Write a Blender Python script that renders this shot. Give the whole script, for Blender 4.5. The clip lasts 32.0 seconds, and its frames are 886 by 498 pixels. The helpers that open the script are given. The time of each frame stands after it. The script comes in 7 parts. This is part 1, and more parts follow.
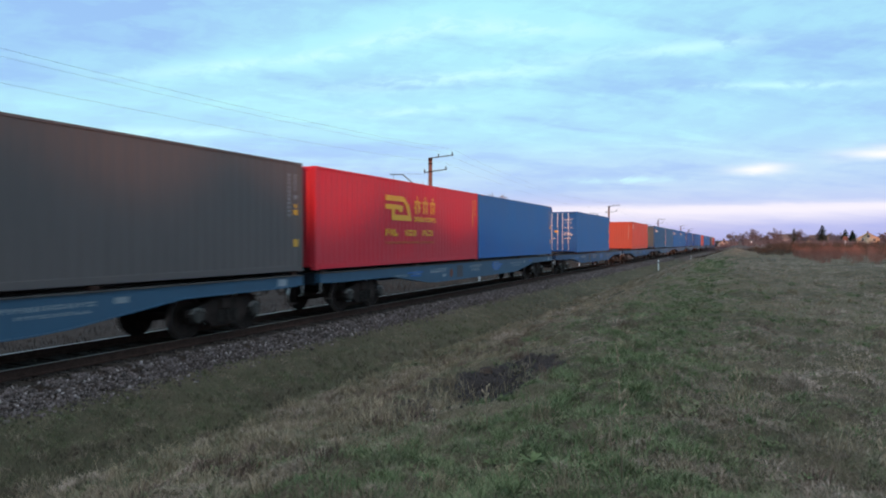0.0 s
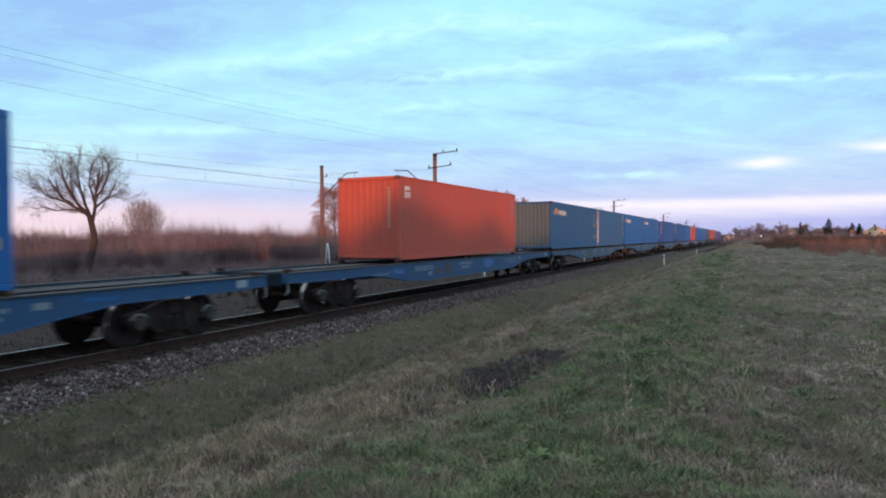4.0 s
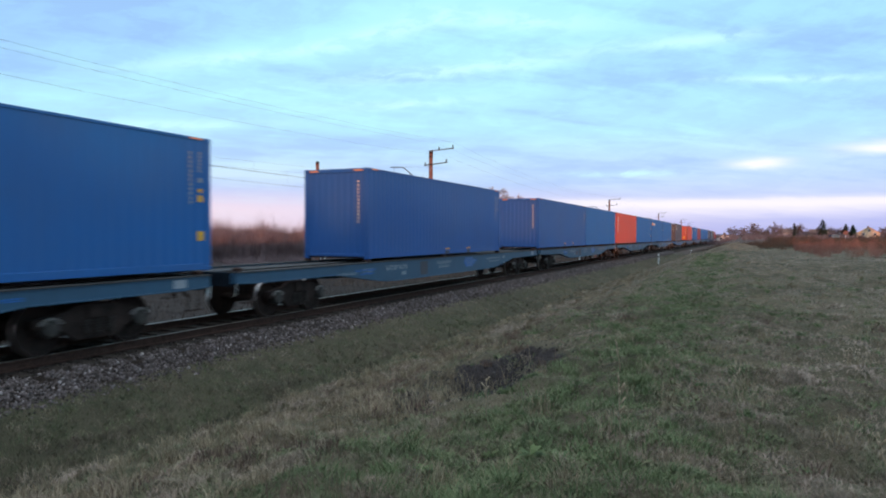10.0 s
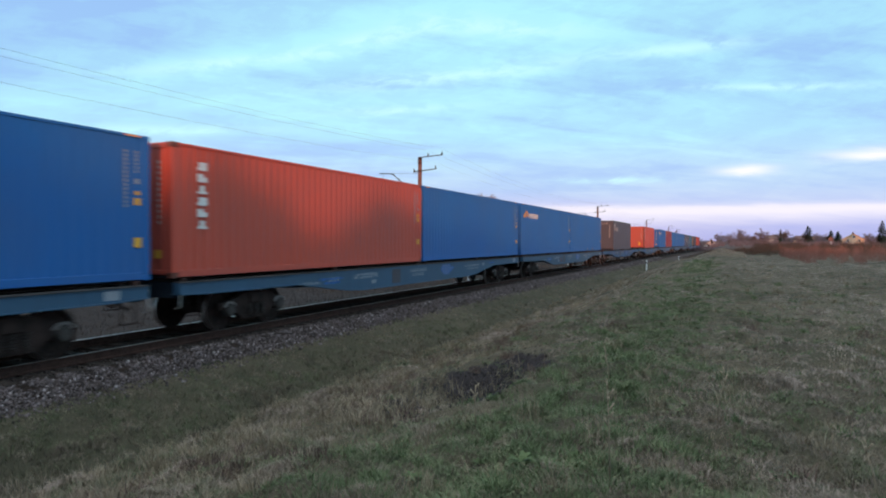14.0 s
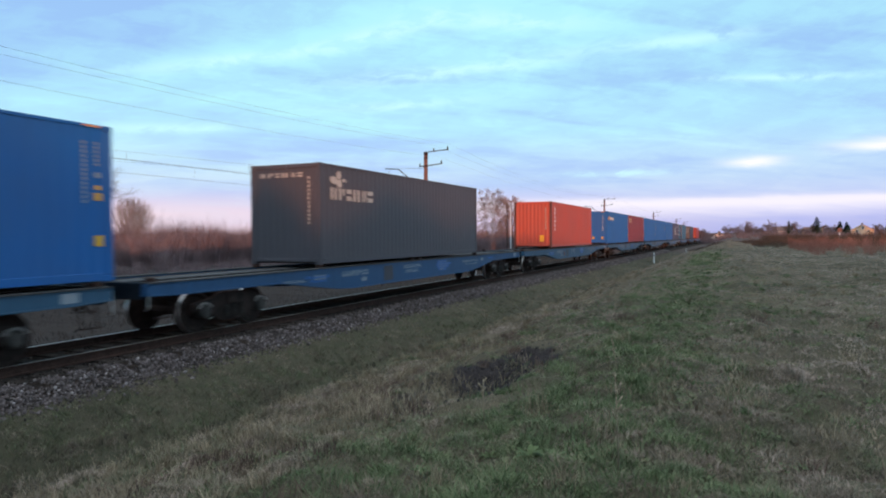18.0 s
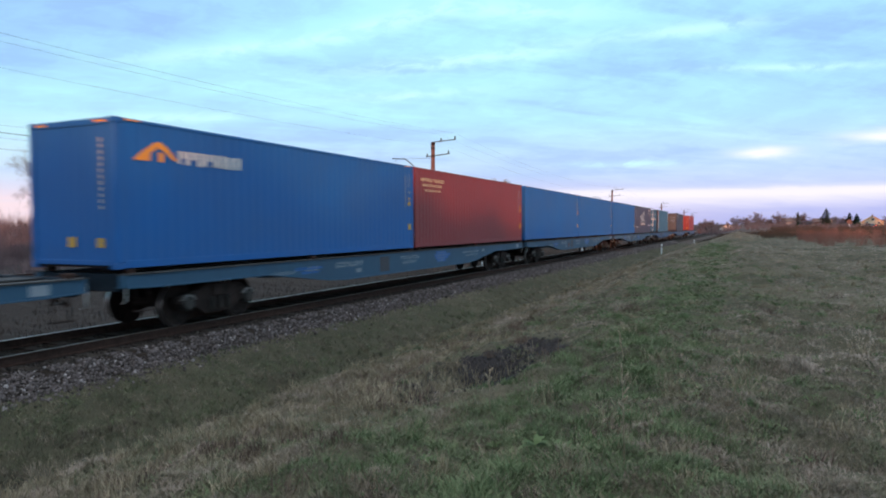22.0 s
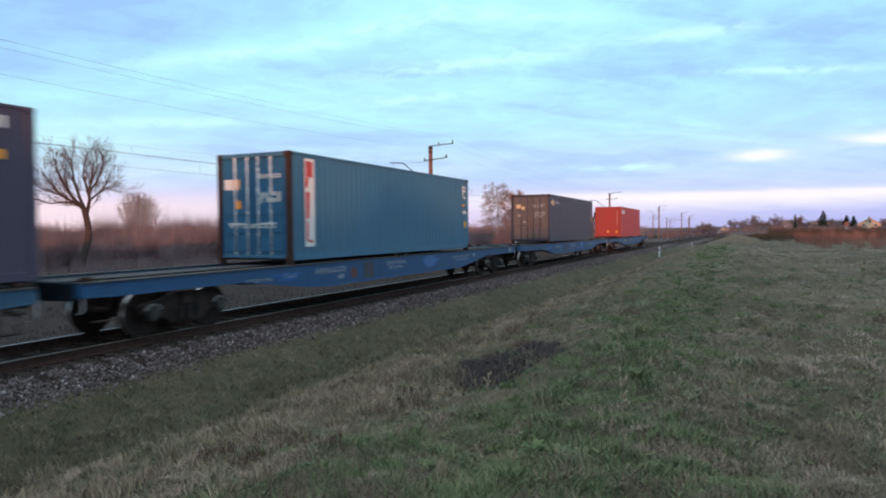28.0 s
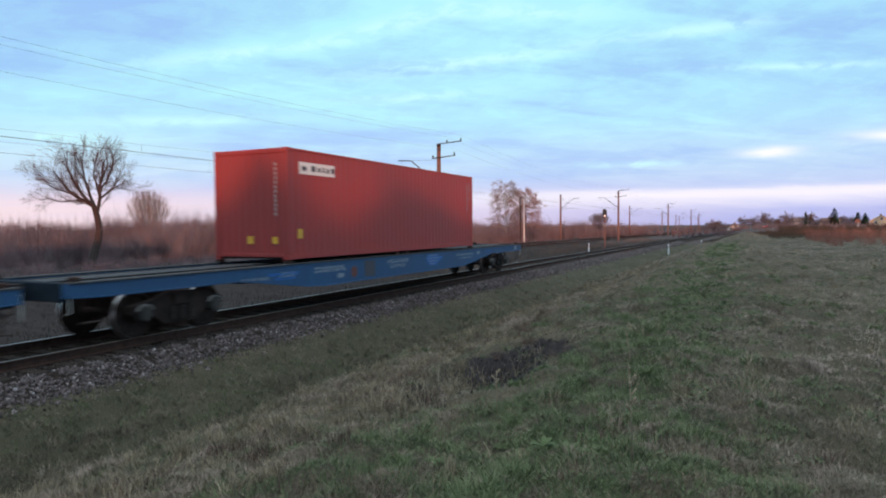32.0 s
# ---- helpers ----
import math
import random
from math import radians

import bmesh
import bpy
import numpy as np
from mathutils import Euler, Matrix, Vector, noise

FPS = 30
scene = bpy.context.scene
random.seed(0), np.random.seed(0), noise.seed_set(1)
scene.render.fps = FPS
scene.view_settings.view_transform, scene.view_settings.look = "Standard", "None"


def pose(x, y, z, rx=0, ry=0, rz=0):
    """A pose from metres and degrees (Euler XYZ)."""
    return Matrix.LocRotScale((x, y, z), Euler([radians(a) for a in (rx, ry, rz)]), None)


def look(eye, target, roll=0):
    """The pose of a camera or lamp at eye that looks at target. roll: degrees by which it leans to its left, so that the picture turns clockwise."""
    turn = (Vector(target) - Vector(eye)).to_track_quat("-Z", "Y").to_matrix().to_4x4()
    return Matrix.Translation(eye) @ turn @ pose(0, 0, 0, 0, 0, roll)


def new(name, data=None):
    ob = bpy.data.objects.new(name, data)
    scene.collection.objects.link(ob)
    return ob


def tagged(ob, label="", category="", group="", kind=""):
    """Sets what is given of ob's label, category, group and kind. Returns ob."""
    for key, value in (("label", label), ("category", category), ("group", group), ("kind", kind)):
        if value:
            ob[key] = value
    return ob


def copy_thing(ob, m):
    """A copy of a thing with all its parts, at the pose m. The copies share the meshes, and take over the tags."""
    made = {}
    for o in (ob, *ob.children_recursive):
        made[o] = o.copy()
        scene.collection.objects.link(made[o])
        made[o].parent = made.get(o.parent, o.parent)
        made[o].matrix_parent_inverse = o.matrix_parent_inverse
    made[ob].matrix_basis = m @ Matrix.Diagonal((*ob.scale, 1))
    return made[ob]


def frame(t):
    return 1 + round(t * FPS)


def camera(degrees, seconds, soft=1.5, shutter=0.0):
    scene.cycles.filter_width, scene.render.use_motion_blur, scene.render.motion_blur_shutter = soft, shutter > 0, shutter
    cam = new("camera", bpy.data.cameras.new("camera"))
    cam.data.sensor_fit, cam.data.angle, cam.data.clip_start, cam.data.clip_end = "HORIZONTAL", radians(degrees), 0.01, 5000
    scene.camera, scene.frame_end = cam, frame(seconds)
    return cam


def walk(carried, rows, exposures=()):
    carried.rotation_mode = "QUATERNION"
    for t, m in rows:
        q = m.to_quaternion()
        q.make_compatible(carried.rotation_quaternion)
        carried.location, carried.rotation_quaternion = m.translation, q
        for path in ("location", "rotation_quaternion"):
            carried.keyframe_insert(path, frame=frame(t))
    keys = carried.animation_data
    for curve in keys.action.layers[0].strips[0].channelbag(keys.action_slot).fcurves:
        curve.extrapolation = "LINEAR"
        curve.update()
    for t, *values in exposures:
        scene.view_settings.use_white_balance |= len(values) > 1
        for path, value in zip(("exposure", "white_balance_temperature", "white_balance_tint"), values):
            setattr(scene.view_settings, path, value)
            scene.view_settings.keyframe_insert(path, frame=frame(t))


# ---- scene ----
# Track along +Y, rail top at z = 0, the train's track at x = 0; the train runs towards -Y.
EYE = (12.02, 0.0, 2.17)


def aim(yaw, pitch, roll):
    """A camera pose at EYE: yaw to the left of +Y, pitch up, roll, in degrees."""
    a, b = radians(yaw), radians(pitch)
    way = Vector((-math.sin(a) * math.cos(b), math.cos(a) * math.cos(b), math.sin(b)))
    return look(EYE, Vector(EYE) + way * 10, roll)


cam = camera(67.57, 32.0, soft=2.0, shutter=0.38)
walk(cam, [
    (0, aim(24.528, -0.769, -0.037)), (0.5, aim(24.573, -0.962, -0.177)), (1, aim(24.685, -1.146, -0.324)), (1.5, aim(24.756, -1.241, -0.428)),
    (2, aim(24.862, -1.252, -0.359)), (2.5, aim(24.803, -1.200, -0.398)), (3, aim(24.746, -1.176, -0.342)), (3.5, aim(24.852, -1.115, -0.476)),
    (5.5, aim(25.467, -1.318, 0.037)), (6, aim(25.348, -1.347, 0.072)), (6.5, aim(25.244, -1.232, -0.153)), (7, aim(25.229, -1.214, -0.095)),
    (7.5, aim(25.251, -1.191, 0.073)), (8, aim(25.164, -1.197, 0.020)), (8.5, aim(24.966, -1.258, 0.060)), (9, aim(24.812, -1.364, 0.286)),
    (9.5, aim(24.660, -1.348, 0.112)), (10, aim(24.548, -1.369, 0.148)), (10.5, aim(24.485, -1.383, 0.071)), (11, aim(24.428, -1.361, 0.256)),
    (11.5, aim(24.299, -1.266, 0.369)), (12, aim(23.971, -1.201, 0.284)), (12.5, aim(23.759, -1.050, 0.081)), (13, aim(23.637, -0.900, 0.009)),
    (13.5, aim(23.616, -0.815, 0.108)), (14, aim(23.605, -0.811, 0.145)), (14.5, aim(23.599, -0.791, 0.118)), (16.5, aim(23.878, -0.838, 0.137)),
    (17, aim(24.049, -0.992, -0.262)), (17.5, aim(24.174, -1.101, -0.338)), (18, aim(24.180, -1.264, -0.411)), (18.5, aim(24.175, -1.387, -0.646)),
    (19, aim(24.112, -1.478, -0.768)), (19.5, aim(24.123, -1.494, -0.788)), (20, aim(24.162, -1.557, -0.663)), (20.5, aim(24.267, -1.623, -0.523)),
    (21, aim(24.469, -1.870, -0.305)), (21.5, aim(24.684, -2.035, -0.233)), (22, aim(24.782, -2.108, -0.210)), (22.5, aim(24.824, -2.122, -0.284)),
    (23, aim(24.950, -2.095, -0.421)), (23.5, aim(24.949, -1.997, -0.285)), (24, aim(24.893, -1.831, -0.231)), (24.5, aim(24.804, -1.631, -0.308)),
    (25, aim(24.772, -1.463, -0.283)), (25.5, aim(24.868, -1.371, -0.154)), (27.5, aim(24.607, -1.813, -0.323)), (28, aim(24.605, -1.777, -0.439)),
    (28.5, aim(24.617, -1.683, -0.415)), (29, aim(24.681, -1.654, -0.426)), (29.5, aim(24.799, -1.635, -0.393)), (30, aim(24.863, -1.683, -0.442)),
    (30.5, aim(25.000, -1.779, -0.430)), (31, aim(25.104, -1.866, -0.378)), (31.5, aim(25.164, -1.906, -0.536)), (32, aim(25.322, -1.962, -0.525)),
], exposures=[(0, -0.02), (3, 0.0), (6, 0.03), (9, 0.06), (12, 0.05), (14, 0.0), (18, 0.0), (21, 0.02), (22.5, 0.10), (24, 0.13), (26, 0.11), (28, 0.08), (30, 0.01), (31, 0.09), (32, 0.0)])

# ---- light ----
SUN_AZ, SUN_EL = 152.0, 2.6      # degrees clockwise from +Y, and above the horizon
sun_way = Vector((math.sin(radians(SUN_AZ)) * math.cos(radians(SUN_EL)), math.cos(radians(SUN_AZ)) * math.cos(radians(SUN_EL)), math.sin(radians(SUN_EL))))
sun = new("sun", bpy.data.lights.new("sun", "SUN"))
sun.data.energy, sun.data.angle, sun.data.color = 3.2, radians(0.6), (1.0, 0.36, 0.14)
sun.matrix_world = look(sun_way * 100, (0, 0, 0))


class Nodes:
    """Short hand for a node tree."""

    def __init__(self, tree):
        self.tree = tree
        tree.nodes.clear()

    def add(self, kind, ins=None, op=None):
        node = self.tree.nodes.new(kind)
        if op:
            node.operation = op
        for key, value in (ins or {}).items():
            if isinstance(value, bpy.types.NodeSocket):
                self.tree.links.new(value, node.inputs[key])
            else:
                node.inputs[key].default_value = value
        return node

    def math(self, op, a, b=0.0, c=0.0, clamp=False):
        node = self.add("ShaderNodeMath", {0: a, 1: b, 2: c}, op)
        node.use_clamp = clamp
        return node.outputs[0]

    def mix(self, fac, a, b, blend="MIX"):
        node = self.add("ShaderNodeMix")
        node.data_type, node.blend_type = "RGBA", blend
        for key, value in ((0, fac), (6, a), (7, b)):
            if isinstance(value, bpy.types.NodeSocket):
                self.tree.links.new(value, node.inputs[key])
            else:
                node.inputs[key].default_value = value
        return node.outputs[2]

    def ramp(self, fac, stops, ease="LINEAR"):
        node = self.add("ShaderNodeValToRGB", {0: fac})
        node.color_ramp.interpolation = ease
        els = node.color_ramp.elements
        while len(els) < len(stops):
            els.new(0.5)
        for el, (pos, col) in zip(els, stops):
            el.position = pos
            el.color = (*col, 1) if len(col) == 3 else (col[0], col[0], col[0], 1)
        return node.outputs[0]

    def noise(self, vec, scale, detail=4.0, rough=0.55, distort=0.0):
        return self.add("ShaderNodeTexNoise", {"Vector": vec, "Scale": scale, "Detail": detail, "Roughness": rough, "Distortion": distort}).outputs[0]

    def scaled(self, vec, x, y, z):
        return self.add("ShaderNodeMapping", {0: vec, 3: (x, y, z)}).outputs[0]


def sky():
    """Evening sky: a clear Nishita base behind broken bands of cloud."""
    world = bpy.data.worlds.new("sky")
    scene.world = world
    world.use_nodes = True
    n = Nodes(world.node_tree)
    clear = n.add("ShaderNodeTexSky")
    clear.sky_type, clear.sun_disc = "NISHITA", False
    clear.sun_elevation, clear.sun_rotation = radians(SUN_EL), radians(SUN_AZ)
    base = clear.outputs[0]
    vec = n.add("ShaderNodeTexCoord").outputs["Generated"]
    xyz = n.add("ShaderNodeSeparateXYZ", {0: vec})
    height = n.math("MAXIMUM", xyz.outputs[2], 0.0)
    lift = n.math("ADD", height, 0.10)
    px, py = n.math("DIVIDE", xyz.outputs[0], lift), n.math("DIVIDE", xyz.outputs[1], lift)
    c, d = math.cos(radians(27)), math.sin(radians(27))
    across = n.math("ADD", n.math("MULTIPLY", px, c * 0.55), n.math("MULTIPLY", py, d * 0.55))
    away = n.math("SUBTRACT", n.math("MULTIPLY", py, c), n.math("MULTIPLY", px, d))
    away = n.math("ADD", away, n.math("MULTIPLY", across, -0.35))
    flat = n.add("ShaderNodeCombineXYZ", {0: across, 1: away, 2: 3.7}).outputs[0]
    big = n.noise(flat, 0.62, 3, 0.5, 0.1)
    fine = n.noise(flat, 2.1, 7, 0.58, 0.3)
    mass = n.math("ADD", n.math("MULTIPLY", big, 0.5), n.math("MULTIPLY", fine, 0.5))
    gap = n.ramp(mass, [(0.40, (0,)), (0.52, (0.5,)), (0.64, (1,))], "EASE")
    az = n.math("MULTIPLY", n.math("ARCTAN2", xyz.outputs[0], xyz.outputs[1]), 57.29578)

    def patch(az0, h0, wide, high, slope=0.0, rag=1.0):
        """A soft, ragged cloud at a bearing and a height, its long axis rising by slope."""
        u = n.math("DIVIDE", n.math("SUBTRACT", az, az0), wide)
        v = n.math("SUBTRACT", n.math("SUBTRACT", height, h0), n.math("MULTIPLY", n.math("SUBTRACT", az, az0), slope))
        v = n.math("DIVIDE", n.math("ADD", v, n.math("MULTIPLY_ADD", fine, high * 1.6 * rag, -high * 0.8 * rag)), high)
        r = n.math("ADD", n.math("MULTIPLY", u, u), n.math("MULTIPLY", v, v))
        return n.math("EXPONENT", n.math("MULTIPLY", r, -1.0))

    band = n.math("ADD", patch(-38.0, 0.262, 15.0, 0.024, 0.0042), patch(-16.0, 0.33, 10.0, 0.05, 0.001), clamp=True)
    gap = n.math("ADD", gap, n.math("MULTIPLY", band, 0.5), clamp=True)
    gap = n.math("ADD", gap, n.math("MULTIPLY", patch(-20.0, 0.25, 17.0, 0.10, 0.0), 0.32), clamp=True)
    gap = n.math("SUBTRACT", gap, n.math("MULTIPLY", patch(-54.0, 0.33, 13.0, 0.09, 0.002), 0.55), clamp=True)
    gap = n.math("ADD", gap, n.math("MULTIPLY", patch(-57.0, 0.105, 11.0, 0.045, 0.0), 0.45), clamp=True)
    # broken bright ripples on the lit edges of the cloud
    tile = n.add("ShaderNodeCombineXYZ", {0: n.math("MULTIPLY", az, 0.16), 1: n.math("MULTIPLY", n.math("MULTIPLY_ADD", az, -0.0012, height), 26.0), 2: 1.3}).outputs[0]
    speck = n.ramp(n.noise(tile, 1.7, 6, 0.62, 0.4), [(0.40, (0,)), (0.60, (1,))], "EASE")
    bright = 0.0
    for az0, h0, wide, high, slope in ((-41.0, 0.246, 8.0, 0.009, 0.0031), (-29.5, 0.289, 6.0, 0.012, 0.0041), (-19.0, 0.303, 7.5, 0.013, -0.0010), (-22.0, 0.240, 10.0, 0.011, 0.0017),
                                      (-29.0, 0.189, 6.0, 0.006, 0.0012), (3.0, 0.202, 6.0, 0.005, -0.0014), (-4.0, 0.262, 5.0, 0.008, 0.0), (-9.6, 0.087, 4.0, 0.005, 0.0), (-46.0, 0.150, 7.0, 0.007, 0.001), (-57.5, 0.118, 6.0, 0.007, 0.0005)):
        bright = n.math("ADD", patch(az0, h0, wide, high, slope), bright, clamp=True)
    bright = n.math("MULTIPLY", bright, n.math("MULTIPLY_ADD", speck, 0.72, 0.24))
    gap = n.math("ADD", gap, n.math("MULTIPLY_ADD", speck, 0.18, -0.05), clamp=True)
    side = n.math("MULTIPLY_ADD", xyz.outputs[0], 0.5, 0.5)
    tone = n.ramp(height, [(0.0, (0.40, 0.45, 0.84)), (0.035, (0.51, 0.57, 0.97)), (0.075, (0.42, 0.60, 0.96)), (0.13, (0.38, 0.60, 0.98)), (0.20, (0.33, 0.58, 0.95)), (0.45, (0.30, 0.50, 0.90)), (0.8, (0.42, 0.50, 0.64))])
    pink = n.math("MULTIPLY", n.ramp(height, [(0.0, (1,)), (0.026, (0.9,)), (0.078, (0,))], "EASE"), n.ramp(side, [(0.05, (1,)), (0.30, (0.5,)), (0.5, (0.0,))]))
    tone = n.mix(pink, tone, (0.99, 0.79, 0.83, 1))
    lit = n.ramp(height, [(0.0, (0.80, 0.72, 0.92)), (0.07, (0.66, 0.82, 1.0)), (0.15, (0.48, 0.90, 1.0)), (0.45, (0.42, 0.90, 1.0)), (0.8, (0.80, 0.86, 0.88))])
    cloud = n.mix(n.math("MULTIPLY", gap, n.ramp(height, [(0.0, (0.15,)), (0.09, (0.8,)), (0.2, (1.0,))])), tone, lit)
    cloud = n.mix(n.math("MULTIPLY", bright, 0.85), cloud, (0.61, 1.0, 1.05, 1))
    # a pale strip of open sky above the haze, and two small bright clouds
    wave = n.math("ADD", height, n.math("MULTIPLY_ADD", fine, 0.012, -0.006))
    strip = n.math("MULTIPLY", n.ramp(wave, [(0.020, (0,)), (0.040, (1,)), (0.046, (1,)), (0.0525, (0,))]), n.ramp(side, [(0.22, (0,)), (0.42, (0.9,))]))
    cloud = n.mix(strip, cloud, (0.97, 0.93, 1.05, 1))
    spots = n.math("ADD", patch(0.9, 0.096, 1.9, 0.0060, 0.0, 2.2), patch(9.4, 0.108, 2.8, 0.0090, 0.0, 2.2), clamp=True)
    cloud = n.mix(spots, cloud, (1.0, 1.0, 1.05, 1))
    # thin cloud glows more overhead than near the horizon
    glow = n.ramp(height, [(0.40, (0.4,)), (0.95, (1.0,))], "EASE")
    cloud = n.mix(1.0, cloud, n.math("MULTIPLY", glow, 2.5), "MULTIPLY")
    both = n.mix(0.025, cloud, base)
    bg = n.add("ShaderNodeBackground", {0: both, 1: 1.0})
    out = n.add("ShaderNodeOutputWorld", {0: bg.outputs[0]})
    return out


sky()


# ---- materials ----
def material(name):
    m = bpy.data.materials.new(name)
    m.use_nodes = True
    return m, Nodes(m.node_tree)


def finish(n, color, rough, metal=0.0, bump=None, strength=0.3, distance=0.01, spec=0.4):
    ins = {"Base Color": color, "Roughness": rough, "Metallic": metal, "Specular IOR Level": spec}
    if bump is not None:
        ins["Normal"] = n.add("ShaderNodeBump", {"Strength": strength, "Distance": distance, "Height": bump}).outputs[0]
    b = n.add("ShaderNodeBsdfPrincipled", ins)
    n.add("ShaderNodeOutputMaterial", {0: b.outputs[0]})


def rgba(c, k=1.0):
    return (c[0] * k, c[1] * k, c[2] * k, 1)


def paint(name, col, wear=0.3, rust=(0.09, 0.035, 0.015), rough=0.5, spec=0.35, greasy=False):
    """Weathered paint on steel: faded patches, grime streaks running down, rust specks."""
    m, n = material(name)
    pos = n.add("ShaderNodeTexCoord").outputs["Object"]
    shift = n.add("ShaderNodeObjectInfo").outputs["Random"]
    pos = n.add("ShaderNodeVectorMath", {0: pos, 1: n.add("ShaderNodeCombineXYZ", {0: n.math("MULTIPLY", shift, 37.0), 1: n.math("MULTIPLY", shift, 91.0), 2: 0.0}).outputs[0]}).outputs[0]
    big = n.noise(pos, 0.45, 4, 0.6)
    streak = n.noise(n.scaled(pos, 9.0, 9.0, 0.5), 1.0, 5, 0.65)
    grain = n.noise(pos, 26.0, 5, 0.7)
    c = n.mix(n.ramp(big, [(0.3, (0,)), (0.75, (1,))]), rgba(col), rgba([0.86 * v + 0.14 * (sum(col) / 3) for v in col], 0.88))
    c = n.mix(n.ramp(streak, [(0.48, (0,)), (0.85, (0.55 * wear + 0.1,))]), c, rgba([0.5 * v for v in col], 0.9))
    speck = n.math("MULTIPLY", n.ramp(grain, [(0.60, (0,)), (0.70, (1,))]), n.ramp(n.noise(pos, 1.3, 3, 0.6), [(0.50 - 0.1 * wear, (0,)), (0.72, (min(1, 1.6 * wear),))]))
    c = n.mix(speck, c, rgba(rust))
    if greasy:
        # brake dust and grease on the leading end
        along = n.add("ShaderNodeSeparateXYZ", {0: n.add("ShaderNodeTexCoord").outputs["Object"]}).outputs[1]
        along = n.math("MULTIPLY_ADD", n.math("ADD", streak, big), 0.9, n.math("SUBTRACT", along, 0.9))
        c = n.mix(n.ramp(n.math("MULTIPLY", along, -0.1), [(1.00, (0,)), (1.10, (0.8,))]), c, (0.011, 0.015, 0.020, 1))
    finish(n, c, n.math("MULTIPLY_ADD", grain, 0.25, rough - 0.1), 0.0, grain, 0.12, 0.004, spec)
    return m


def surface(name, a, b, scale=4.0, rough=0.8, metal=0.0, bump=0.35, spec=0.3, dist=0.01):
    """A two-tone mottled surface with fine grain."""
    m, n = material(name)
    pos = n.add("ShaderNodeTexCoord").outputs["Object"]
    big, fine = n.noise(pos, scale, 4, 0.6), n.noise(pos, scale * 11, 5, 0.7)
    c = n.mix(n.ramp(n.math("ADD", n.math("MULTIPLY", big, 0.6), n.math("MULTIPLY", fine, 0.4)), [(0.36, (0,)), (0.64, (1,))]), rgba(a), rgba(b))
    finish(n, c, rough, metal, fine, bump, dist, spec)
    return m


def islands(name, stops, rough=0.85, spec=0.15, patch=None, extra=None):
    """Colour picked piece by piece, and shifted by patches on the ground."""
    m, n = material(name)
    pick = n.add("ShaderNodeNewGeometry").outputs["Random Per Island"]
    if patch:
        pos = n.add("ShaderNodeNewGeometry").outputs["Position"]
        area = n.ramp(n.noise(pos, patch, 4, 0.6), [(0.40, (0,)), (0.60, (1,))])
        near = n.ramp(n.noise(pos, patch * 5, 4, 0.6), [(0.36, (0,)), (0.64, (1,))])
        area = n.math("ADD", n.math("MULTIPLY", area, 0.6), n.math("MULTIPLY", near, 0.4))
        pick = n.math("ADD", n.math("MULTIPLY", pick, 0.45), n.math("MULTIPLY", area, 0.55), clamp=True)
        if extra:
            x = n.add("ShaderNodeSeparateXYZ", {0: pos}).outputs[0]
            shift = n.ramp(n.math("MULTIPLY_ADD", x, 1 / 40, 0.0), extra)
            pick = n.math("ADD", pick, n.math("MULTIPLY_ADD", shift, 0.6, -0.3), clamp=True)
    c = n.ramp(pick, stops)
    finish(n, c, rough, 0.0, None, spec=spec)
    return m


COLORS = dict(
    grey=(0.100, 0.083, 0.082), red=(0.54, 0.014, 0.032), blue=(0.006, 0.106, 0.345), deep=(0.012, 0.082, 0.29), orange=(0.47, 0.072, 0.040),
    steelblue=(0.016, 0.088, 0.215), stained=(0.075, 0.105, 0.115), brown=(0.074, 0.066, 0.076), oxide=(0.24, 0.034, 0.036), maroon=(0.064, 0.050, 0.080), teal=(0.044, 0.138, 0.220), faded=(0.028, 0.108, 0.240),
    slate=(0.048, 0.047, 0.066), scarlet=(0.32, 0.034, 0.028))
WEAR = dict(blue=0.15, deep=0.15, grey=0.45, steelblue=0.35, stained=0.8, brown=0.4, teal=0.7, faded=0.5, slate=0.4, oxide=0.35, orange=0.35)
M = {k: paint("paint_" + k, c, WEAR.get(k, 0.22)) for k, c in COLORS.items()}
M["wagon_teal"] = paint("wagon_teal", (0.028, 0.084, 0.148), 0.8, greasy=True)
M["wagon_blue"] = paint("wagon_blue", (0.015, 0.070, 0.165), 0.9, greasy=True)
M["wagon_dark"] = surface("grimy_wagon_end", (0.010, 0.014, 0.020), (0.026, 0.034, 0.044), 3, 0.95, 0.0, 0.2, 0.05)
# slate container's doors: the low sun's warm light put into a paler brown
M["sunlit_door"] = paint("sunlit_door", (0.125, 0.105, 0.100), 0.8)
M["blue_door"] = paint("worn_blue_door", (0.020, 0.110, 0.210), 0.8)
M["wagon_mark"] = paint("worn_wagon_marking", (0.20, 0.235, 0.27), 0.8)
M["flange"] = surface("dusty_flange", (0.036, 0.036, 0.040), (0.080, 0.074, 0.071), 5, 0.9, 0.0, 0.3, 0.2)
M["white"] = paint("white_marking", (0.68, 0.66, 0.62), 0.35)
M["code"] = paint("faded_code_marking", (0.25, 0.28, 0.32), 0.5)
M["yellow"] = paint("yellow_marking", (0.72, 0.37, 0.02), 0.25)
M["darkgold"] = paint("faded_gold_marking", (0.52, 0.13, 0.03), 0.4)
M["amber"] = paint("amber_marking", (0.80, 0.30, 0.02), 0.15)
M["cream"] = paint("cream_marking", (0.58, 0.46, 0.26), 0.3)
M["pale"] = paint("pale_marking", (0.48, 0.42, 0.36), 0.4)
M["red_mark"] = paint("red_marking", (0.55, 0.04, 0.03), 0.3)
M["blue_mark"] = paint("blue_marking", (0.010, 0.112, 0.37), 0.6)
